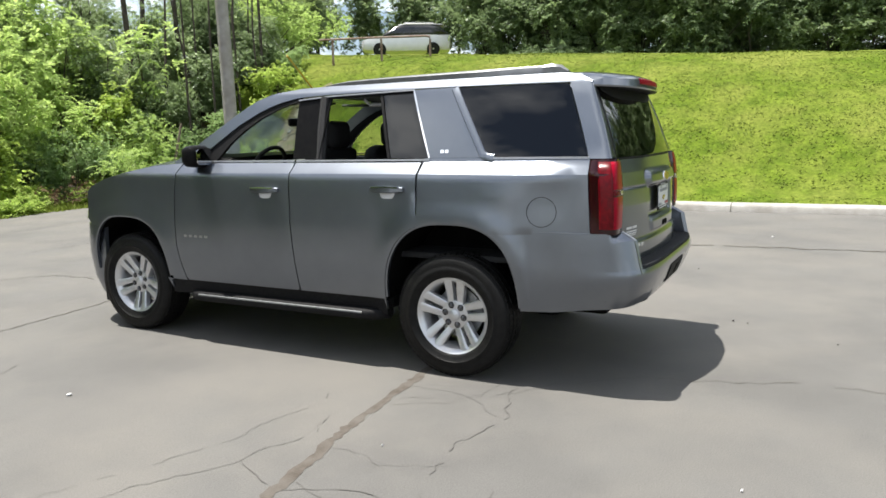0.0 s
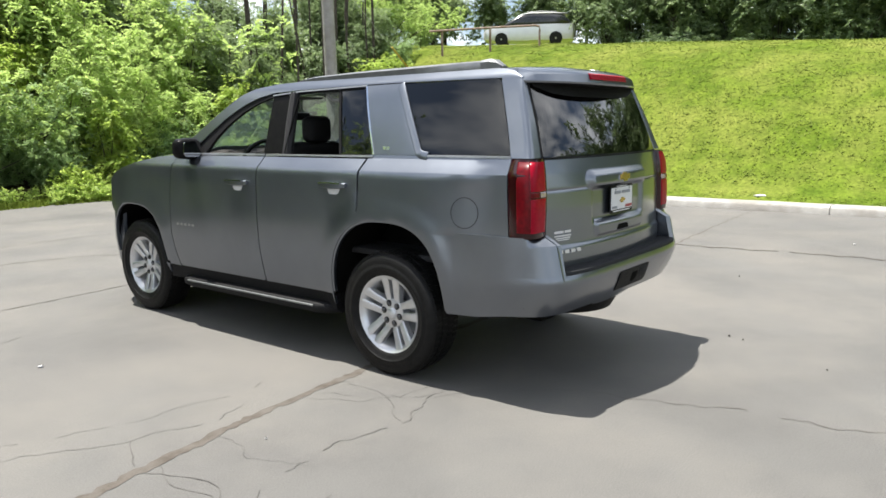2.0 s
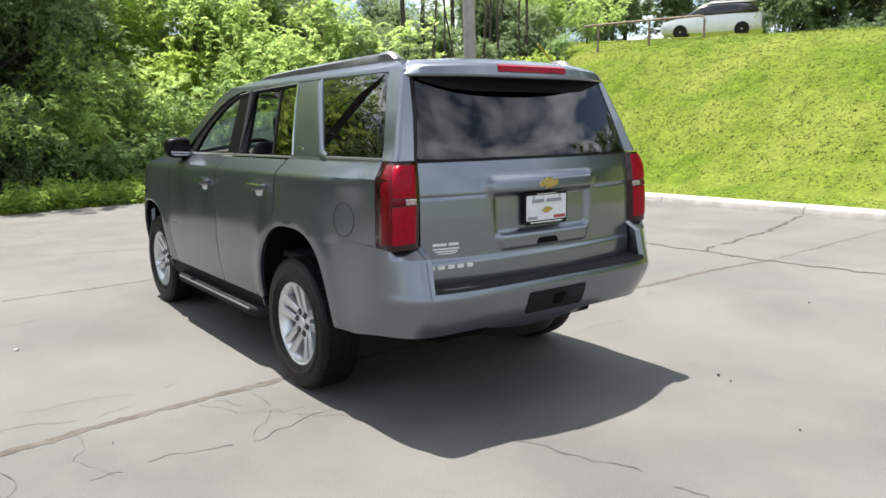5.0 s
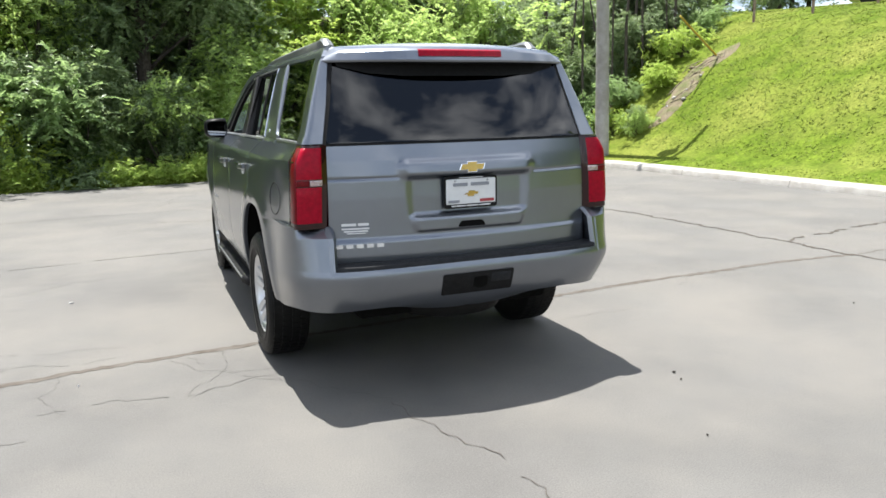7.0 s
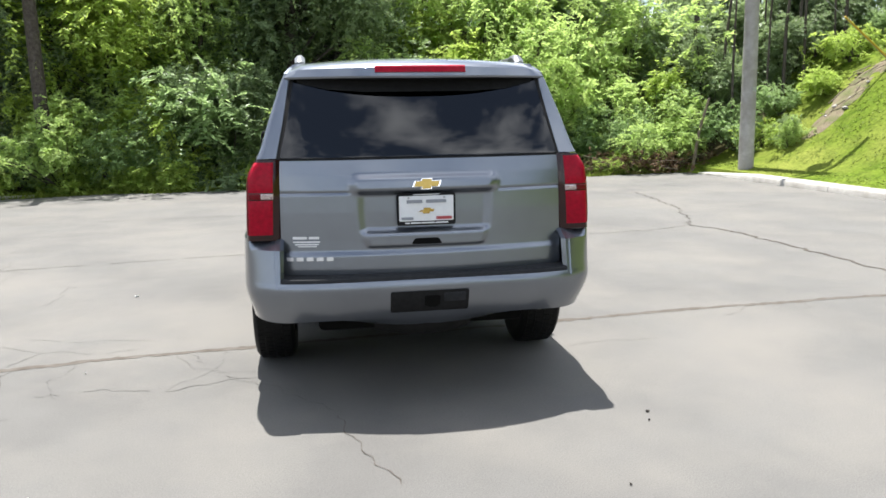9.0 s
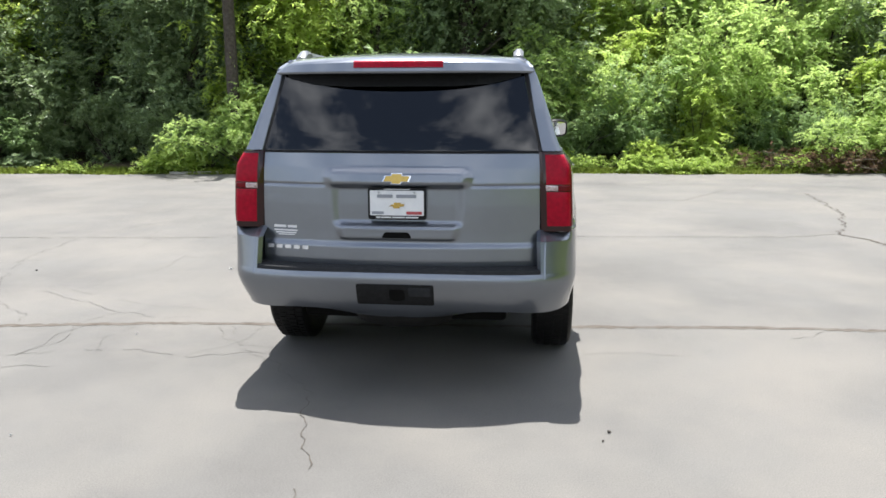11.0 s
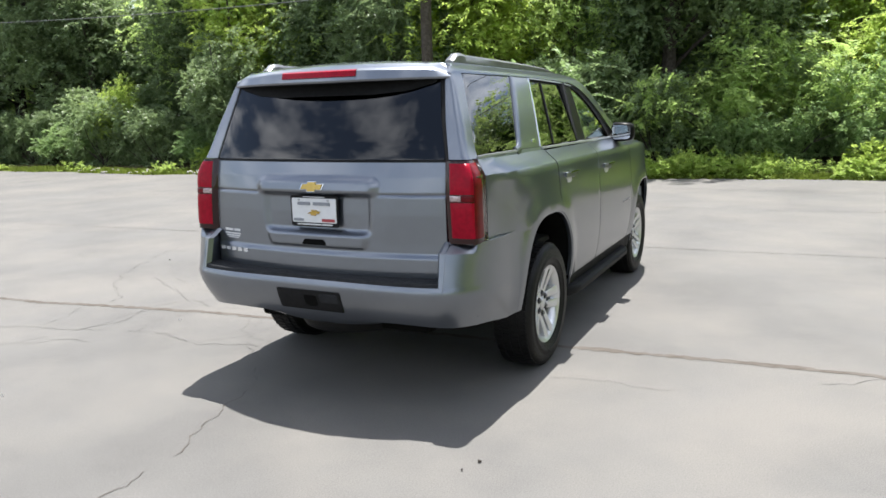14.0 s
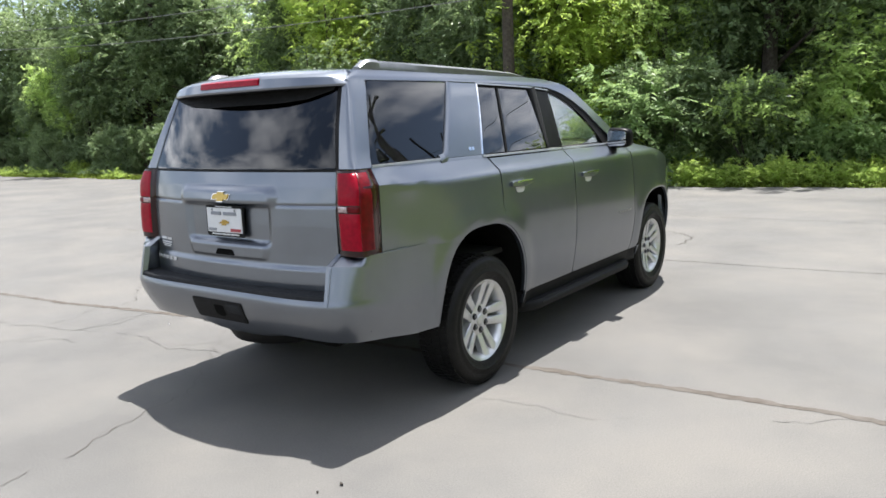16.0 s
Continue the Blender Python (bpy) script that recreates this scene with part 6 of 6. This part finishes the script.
# top of the bumper corners
for s in (-1, 1):
    bm = bmesh.new()
    outer, inner = [], []
    for y in np.linspace(-0.43, -0.575, 4):
        outer.append(Vector((s * (side_x(y, 0.945) - 0.002), y, 0.944)))
        inner.append(Vector((s * 0.778, y, 0.944)))
    for t in ts:
        p = bumper_point(t, 0.963)
        if p.x * s > 0.778:
            q = Vector((p.x, p.y, 0.963))
            outer.append(q)
            inner.append(Vector((s * 0.778, p.y, 0.963)))
    if s > 0:
        head, rest = list(zip(outer, inner))[:4], sorted(list(zip(outer, inner))[4:], key=lambda a: -a[0].y)
        outer, inner = [a for a, b in head + rest], [b for a, b in head + rest]
    add_grid(bm, [outer, inner])
    r = bmesh.ops.extrude_face_region(bm, geom=bm.faces[:], use_keep_orig=True)
    for v in [g for g in r["geom"] if isinstance(g, bmesh.types.BMVert)]:
        v.co.z -= 0.03
    bmesh.ops.recalc_face_normals(bm, faces=bm.faces)
    part("bumper_corner_top", bm, M_PAINT, bumper)
    # inner cheek beside the gate
    bm = bmesh.new()
    add_grid(bm, [[(s * 0.790, y, z) for y in np.linspace(-1.02, bumper_y(0.79, z) + corner_taper(z) + 0.004, 6)] for z in np.linspace(0.72, 0.962, 12)])
    r = bmesh.ops.extrude_face_region(bm, geom=bm.faces[:], use_keep_orig=True)
    for v in [g for g in r["geom"] if isinstance(g, bmesh.types.BMVert)]:
        v.co.x += s * 0.02
    bmesh.ops.recalc_face_normals(bm, faces=bm.faces)
    part("bumper_cheek", bm, M_PAINT, bumper)
# ribbed step pad on the bumper
bm = bmesh.new()
rows = []
for x in np.linspace(-0.786, 0.786, 34):
    u = (abs(x) / 0.984) ** 5.0
    back = -0.575 - 0.672 * (1 - u) ** (1 / 5.0)
    y_in = rear_y(x, 0.79) + 0.03
    rows.append([(x, y_in, 0.770), (x, y_in - 0.02, 0.770), (x, (y_in + back) / 2 - 0.01, 0.770), (x, back + 0.014, 0.768), (x, back + 0.006, 0.763), (x, back + 0.002, 0.746), (x, back + 0.01, 0.738), (x, y_in, 0.738)])
vs = add_grid(bm, rows, True)
bm.faces.new(vs[0][::-1])
bm.faces.new(vs[-1])
bmesh.ops.recalc_face_normals(bm, faces=bm.faces)
part("step_pad", bm, M_PAD, bumper, "dark grey textured step pad", 30)


def bumper_patch(name, x0, x1, z0, z1, out, mat, parent, label="", thick=0.02, r=0.012):
    def place(x, z):
        return Vector((x, bumper_y(x, z) - out, z))
    return part(name, panel(rounded([(x0, z0), (x1, z0), (x1, z1), (x0, z1)], r, 3), place, lambda x, z: Vector((0, 1, 0)), thick, 0.03, 0.003), mat, parent, label)


hitch = bumper_patch("hitch_cover", -0.213, 0.213, 0.560, 0.683, 0.007, M_BLACK, bumper, "black recessed tow hitch panel")
bumper_patch("hitch_opening", -0.03, 0.055, 0.585, 0.655, 0.010, M_UNDER, hitch)
bumper_patch("tow_socket", 0.075, 0.195, 0.615, 0.668, 0.011, M_PAD, hitch)
part("tow_receiver", box((-0.04, -1.20, 0.575), (0.04, -0.9, 0.64), 0.006), M_UNDER, suv)

# curved valance hanging under the middle of the bumper
bm = bmesh.new()
rows = []
for x in np.linspace(-0.46, 0.46, 21):
    drop = 0.052 * (1 - (abs(x) / 0.46) ** 2.2)
    rows.append([(x, -1.13, 0.525), (x, -1.118, 0.505 - drop * 0.3), (x, -1.085, 0.505 - drop), (x, -1.04, 0.507 - drop), (x, -1.04, 0.53)])
vs = add_grid(bm, rows, True)
bm.faces.new(vs[0][::-1])
bm.faces.new(vs[-1])
bmesh.ops.recalc_face_normals(bm, faces=bm.faces)
part("lower_valance", bm, M_PAINT, bumper, "grey painted lower valance", 40)

# spoiler over the rear window: a flat grey fascia, swept forward to the pillars, with its brake lamp
def spoiler_lip(x):
    return -1.055 + 0.175 * (abs(x) / 0.70) ** 2.6


bm = bmesh.new()
rows = []
for u in np.linspace(-1, 1, 61):
    a = abs(u)
    ry = spoiler_lip(0.70 * u)
    roof = 1.932 - 0.034 * a ** 2
    top = 1.872 - 0.010 * a ** 2 - 0.026 * smooth01((a - 0.90) / 0.10)
    low = 1.806 + 0.004 * a
    prof = [(-0.70, roof), (-0.80, roof - 0.005), (ry + 0.085, top + 0.029), (ry + 0.045, top + 0.016), (ry + 0.02, top + 0.003), (ry + 0.010, top - 0.006), (ry, low + 0.010), (ry + 0.006, low), (max(ry + 0.05, -0.84), low - 0.004), (-0.74, low)]
    half = lambda z: interp(z, [1.79, 1.84, 1.875, 1.905], [0.742, 0.724, 0.700, 0.664])
    rows.append([(u * half(z), y, z) for y, z in prof])
vs = add_grid(bm, rows, True)
bm.faces.new(vs[0][::-1])
bm.faces.new(vs[-1])
bmesh.ops.recalc_face_normals(bm, faces=bm.faces)
bm.normal_update()
# Faces turned down are coloured black for the shade under the spoiler.
for f in bm.faces:
    f.material_index = 1 if f.normal.z < -0.6 else 0
spoiler = part("roof_spoiler", bm, [M_PAINT, M_BLACK], suv, smooth=24)
bm = bmesh.new()
rows = []
for x in np.linspace(-0.245, 0.245, 17):
    ry = spoiler_lip(x)
    rows.append([(x, ry + 0.016, 1.873), (x, ry + 0.003, 1.866), (x, ry - 0.004, 1.836), (x, ry + 0.03, 1.834), (x, ry + 0.05, 1.868)])
vs = add_grid(bm, rows, True)
bm.faces.new(vs[0][::-1])
bm.faces.new(vs[-1])
bmesh.ops.recalc_face_normals(bm, faces=bm.faces)
part("brake_lamp", bm, M_RED, spoiler, "long red high brake lamp")
cover = rounded([(-0.668, 1.832), (0.668, 1.832), (0.655, 1.790), (0.50, 1.752), (0.30, 1.738), (-0.30, 1.738), (-0.50, 1.752), (-0.655, 1.790)], 0.01, 2)
bm = panel(cover, lambda x, z: Vector((x, rear_y(x, z) - 0.006, z)), lambda x, z: Vector((0, 1, 0)), 0.008, 0.05, 0.001)
part("wiper_cover", bm, M_BLACK, spoiler, "black cover under the spoiler")

# roof rails
for s in (-1, 1):
    bm = bmesh.new()
    rows = []
    for y, h in ((1.10, 0.004), (1.04, 0.014), (0.9, 0.026), (0.5, 0.036), (0.0, 0.042), (-0.4, 0.044), (-0.56, 0.044), (-0.62, 0.040), (-0.67, 0.004)):
        drop = 0.033 * max(0, (y - 0.8) / 0.72) ** 2
        z0 = 1.908 - drop
        rows.append([(s * x, y, z0 + dz) for x, dz in ((0.662, -0.012), (0.664, h * 0.7), (0.652, h), (0.630, h), (0.618, h * 0.7), (0.616, -0.005))])
    vs = add_grid(bm, rows, True)
    bm.faces.new(vs[0][::-1])
    bm.faces.new(vs[-1])
    bmesh.ops.recalc_face_normals(bm, faces=bm.faces)
    rail = part("roof_rail", bm, M_RAIL, suv, "grey roof rail", 45)
    bm = bmesh.new()
    rows = []
    for y, h in ((-0.54, 0.046), (-0.60, 0.05), (-0.65, 0.042), (-0.70, 0.006)):
        rows.append([(s * x, y, 1.906 + dz) for x, dz in ((0.668, -0.012), (0.668, h * 0.75), (0.652, h + 0.004), (0.628, h + 0.004), (0.612, h * 0.7), (0.612, -0.004))])
    vs = add_grid(bm, rows, True)
    bm.faces.new(vs[0][::-1])
    bm.faces.new(vs[-1])
    bmesh.ops.recalc_face_normals(bm, faces=bm.faces)
    part("rail_end", bm, M_RAIL, rail, "grey end foot")


# mirrors
def mirror(s):
    bm = bmesh.new()
    rows = []
    for u, k in ((0, 0.72), (0.04, 0.92), (0.12, 1.0), (0.5, 1.0), (0.8, 0.92), (0.93, 0.78), (1.0, 0.5)):
        x = 0.885 + 0.19 * u
        row = []
        for j in range(16):
            t = 2 * math.pi * j / 16
            c, sn = math.cos(t), math.sin(t)
            row.append((s * x, 2.10 - 0.004 * u + 0.07 * k * math.copysign(abs(c) ** 0.7, c), 1.425 + 0.084 * k * math.copysign(abs(sn) ** 0.6, sn)))
        rows.append(row)
    vs = add_grid(bm, rows, True)
    bm.faces.new(vs[0][::-1])
    bm.faces.new(vs[-1])
    bmesh.ops.recalc_face_normals(bm, faces=bm.faces)
    m = part("door_mirror", bm, M_GLOSSBLACK, suv, "black door mirror")
    glass_poly = rounded([(0.90, 1.360), (1.055, 1.366), (1.06, 1.478), (0.90, 1.488)], 0.03)
    bm = panel(glass_poly, lambda x, z: Vector((s * x, 2.012 + (-0.04 if s > 0 else -0.10) * (x - 0.9) + (0.2 if s > 0 else 0.0) * (x - 0.98) ** 2, z)), lambda x, z: Vector((0, 1, 0)), 0.006, 0.02, 0.0)
    part("mirror_glass", bm, M_MIRROR, m, "mirror glass", 30)
    bm = bmesh.new()
    add_tube(bm, [(s * 0.86, 2.11, 1.368), (s * 0.90, 2.105, 1.372), (s * 0.96, 2.10, 1.385)], [0.045, 0.035, 0.03], 10)
    part("mirror_arm", bm, M_BLACK, m)


mirror(-1)
mirror(1)


# wheels
def wheel():
    """A wheel about the x axis, its face towards -x."""
    prof = [(0.115, 0.222), (0.10, 0.215), (-0.02, 0.205), (-0.075, 0.214), (-0.098, 0.226), (-0.108, 0.243), (-0.112, 0.250), (-0.104, 0.251), (-0.09, 0.240)]
    rim = tagged(new("wheel", mesh_of("wheel", lathe(prof, sides=56), M_ALLOY, 40)), "silver alloy wheel with five split spokes")
    rim.parent = suv
    tyre = [(0.125, 0.235), (0.128, 0.30), (0.130, 0.345), (0.118, 0.378), (0.10, 0.392), (0.03, 0.398), (-0.03, 0.398), (-0.095, 0.393), (-0.116, 0.380), (-0.128, 0.362), (-0.130, 0.335), (-0.129, 0.318), (-0.132, 0.315),
            (-0.132, 0.298), (-0.127, 0.294), (-0.122, 0.270), (-0.112, 0.252), (-0.10, 0.246)]
    part("tyre", lathe(tyre, sides=72), M_TYRE, rim, "black tyre", 50)
    bm = bmesh.new()
    for ring, (x0, x1) in enumerate(((-0.10, -0.062), (-0.05, -0.008), (0.008, 0.05), (0.062, 0.10))):
        for k in range(64):
            t0 = 2 * math.pi * (k + 0.5 * (ring % 2)) / 64
            t1 = t0 + 2 * math.pi * 0.72 / 64
            r0, r1 = 0.390, 0.4025 - (0.004 if ring in (0, 3) else 0)
            vs = [bm.verts.new((x, r * math.cos(t), r * math.sin(t))) for x in (x0, x1) for r in (r0, r1) for t in (t0, t1)]
            for f in ((0, 1, 3, 2), (4, 6, 7, 5), (2, 3, 7, 6), (0, 2, 6, 4), (1, 5, 7, 3)):
                bm.faces.new([vs[i] for i in f])
    bmesh.ops.recalc_face_normals(bm, faces=bm.faces)
    part("tread", bm, M_TYRE, rim, "", 0)
    # spokes in five close pairs, dished towards the hub
    for k in range(5):
        for side in (-1, 1):
            bm = bmesh.new()
            rows = []
            for r, off, w, x in ((0.055, 0.030, 0.022, -0.060), (0.10, 0.034, 0.0225, -0.072), (0.15, 0.038, 0.0245, -0.084), (0.20, 0.043, 0.028, -0.096), (0.242, 0.049, 0.033, -0.106)):
                o = side * off
                rows.append([(x + 0.045, r, o - w), (x + 0.004, r, o - w), (x, r, o - w * 0.72), (x, r, o + w * 0.72), (x + 0.004, r, o + w), (x + 0.045, r, o + w)])
            vs = add_grid(bm, rows, True)
            bm.faces.new(vs[0][::-1])
            bm.faces.new(vs[-1])
            bmesh.ops.rotate(bm, verts=bm.verts, cent=(0, 0, 0), matrix=Matrix.Rotation(radians(72 * k + 22), 3, "X"))
            bmesh.ops.recalc_face_normals(bm, faces=bm.faces)
            part("spoke", bm, M_ALLOY, rim, "", 30)
    part("hub", lathe([(0.0, 0.092), (-0.055, 0.098), (-0.068, 0.093), (-0.072, 0.080), (-0.072, 0.040), (-0.078, 0.038), (-0.084, 0.030), (-0.086, 0.001)], sides=40), M_ALLOY, rim)
    for k in range(6):
        t = radians(60 * k + 12)
        at = pose(-0.070, 0.0665 * math.cos(t), 0.0665 * math.sin(t))
        part("lug_seat", lathe([(0.0, 0.021), (-0.004, 0.021), (-0.004, 0.015), (0.0, 0.014)], sides=16), M_BLACK, rim).matrix_basis = at
        part("lug_nut", lathe([(0, 0.013), (-0.012, 0.013), (-0.018, 0.008), (-0.019, 0.0005)], sides=12), M_NUT, rim).matrix_basis = at
    part("brake_disc", lathe([(0.03, 0.06), (0.03, 0.165), (0.005, 0.165), (0.005, 0.06)], sides=40), M_STEEL, rim)
    part("wheel_back", lathe([(0.10, 0.20), (0.11, 0.1), (0.11, 0.001)], sides=30), M_UNDER, rim)
    return rim


w0 = wheel()
for i, (x, y, turn, spin) in enumerate(((-0.885, -0.045, 0, 0), (-0.835, 2.90, 0, 31), (0.885, -0.05, 180, 14), (0.835, 2.90, 180, 52))):
    m = pose(x, y, 0.402, 0, 0, turn) @ pose(0, 0, 0, spin, 0, 0)
    if i == 0:
        w0.matrix_basis = m
    else:
        copy_thing(w0, m)

# underside
part("floor_pan", box((-0.93, 0.425, 0.40), (0.93, 2.42, 0.47), 0.01), M_UNDER, suv)
part("front_pan", box((-0.60, 2.40, 0.36), (0.60, 3.50, 0.46), 0.02), M_UNDER, suv)
part("tail_pan", box((-0.60, -0.94, 0.40), (0.60, 0.46, 0.58), 0.03), M_UNDER, suv)
part("bumper_lining", box((-0.93, -1.02, 0.56), (0.93, -0.50, 0.60), 0.01), M_UNDER, suv)
part("rear_axle", tube([(-0.75, -0.05, 0.40), (-0.1, -0.05, 0.40), (0.1, -0.05, 0.40), (0.75, -0.05, 0.40)], [0.05, 0.06, 0.06, 0.05], 12), M_UNDER, suv)
bm = lathe([(-0.1, 0.18), (-0.11, 0.34), (-0.06, 0.37), (0.06, 0.37), (0.11, 0.34), (0.1, 0.18)], sides=36)
ob = part("spare_wheel", bm, M_TYRE, suv, "spare wheel slung under the tail")
ob.matrix_basis = pose(0.0, -0.72, 0.50, 0, 90, 0)
part("muffler", tube([(0.55, -0.1, 0.46), (0.55, -0.6, 0.46)], 0.08, 14), M_UNDER, suv)
part("tailpipe", tube([(0.60, -0.55, 0.47), (0.66, -0.8, 0.455), (0.72, -0.90, 0.468)], 0.024, 12), M_NUT, suv, "dull steel tailpipe")
for sx in (-1, 1):
    bm = bmesh.new()
    add_grid(bm, [[(sx * (0.80 + 0.10 * k / 6), 3.42 - 0.09 * (k / 6) ** 2, z) for k in range(7)] for z in (0.205, 0.26, 0.33, 0.42)])
    r = bmesh.ops.extrude_face_region(bm, geom=bm.faces[:], use_keep_orig=True)
    for v in [g for g in r["geom"] if isinstance(g, bmesh.types.BMVert)]:
        v.co.y -= 0.035
    bmesh.ops.recalc_face_normals(bm, faces=bm.faces)
    part("air_deflector", bm, M_BLACK, suv, "black air deflector before the front wheel")

# ---- cabin ----
part("dashboard", box((-0.80, 2.06, 0.95), (0.80, 2.42, 1.34), 0.06, 3), M_CLOTH, suv)
part("dash_top", box((-0.80, 2.15, 1.31), (0.80, 2.60, 1.345), 0.015), M_TRIM, suv)
part("centre_console", box((-0.16, 1.05, 0.5), (0.16, 2.08, 0.98), 0.03), M_CLOTH, suv)
bm = bmesh.new()
ring = []
for k in range(28):
    t = 2 * math.pi * k / 28
    c = Vector((-0.40 + 0.195 * math.cos(t), 1.90 - 0.195 * math.sin(t) * 0.42, 1.30 + 0.195 * math.sin(t) * 0.9))
    n1, n2 = Vector((math.cos(t), -0.42 * math.sin(t), 0.9 * math.sin(t))), Vector((0, 0.9, 0.42))
    ring.append([c + (n1 * math.cos(a) + n2 * math.sin(a)) * 0.017 for a in [2 * math.pi * j / 8 for j in range(8)]])
add_grid(bm, ring + ring[:1], True)
wheel_rim = part("steering_wheel", bm, M_GLOSSBLACK, suv, "black steering wheel")
part("steering_hub", box((-0.48, 1.92, 1.24), (-0.32, 2.0, 1.36), 0.03), M_CLOTH, wheel_rim)
part("steering_spoke", box((-0.585, 1.905, 1.285), (-0.215, 1.935, 1.315), 0.008), M_SATIN, wheel_rim)


def seat(x, y, w, label="black seat with headrest"):
    s = part("seat", box((x - w / 2, y - 0.05, 0.62), (x + w / 2, y + 0.50, 0.85), 0.06, 3), M_CLOTH, suv, label)
    bm = box((x - w / 2, y - 0.15, 0.80), (x + w / 2, y + 0.02, 1.47), 0.075, 4)
    for v in bm.verts:
        v.co.y -= (v.co.z - 0.8) * 0.22
    part("backrest", bm, M_CLOTH, s)
    for dx in ((0.0,) if w < 0.7 else (-w * 0.3, w * 0.3)):
        bm = box((x + dx - 0.125, y - 0.315, 1.46), (x + dx + 0.125, y - 0.195, 1.665), 0.056, 5)
        part("headrest", bm, M_CLOTH, s)
        part("headrest_post", tube([(x + dx - 0.06, y - 0.25, 1.38), (x + dx - 0.06, y - 0.25, 1.5)], 0.008, 6), M_STEEL, s)
    return s


seat(-0.40, 1.46, 0.54)
seat(0.40, 1.46, 0.54)
seat(0.0, 0.30, 1.14, "black rear bench with headrests")
part("rear_view_mirror", box((-0.13, 1.86, 1.64), (0.13, 1.90, 1.71), 0.02), M_GLOSSBLACK, suv)
part("cargo_floor", box((-0.86, -1.0, 0.74), (0.86, 0.50, 0.78), 0.01), M_CLOTH, suv)
for s in (-1, 1):
    part("inner_pillar", tube([(s * 0.84, 1.05, 1.36), (s * 0.72, 1.06, 1.82)], [0.04, 0.035], 8), M_CLOTH, suv)
    part("grab_handle", tube([(s * 0.70, 0.75, 1.80), (s * 0.67, 0.72, 1.76), (s * 0.67, 0.58, 1.76), (s * 0.70, 0.55, 1.80)], 0.012, 8), M_LINER, suv)
    bm = box((min(s * 0.80, s * 0.86), -0.9, 1.03), (max(s * 0.80, s * 0.86), 0.15, 1.37), 0.01)
    part("cargo_trim", bm, M_CLOTH, suv)
    part("sun_visor", box((s * 0.36 - 0.18, 1.36, 1.80), (s * 0.36 + 0.18, 1.56, 1.815), 0.004), M_LINER, suv)
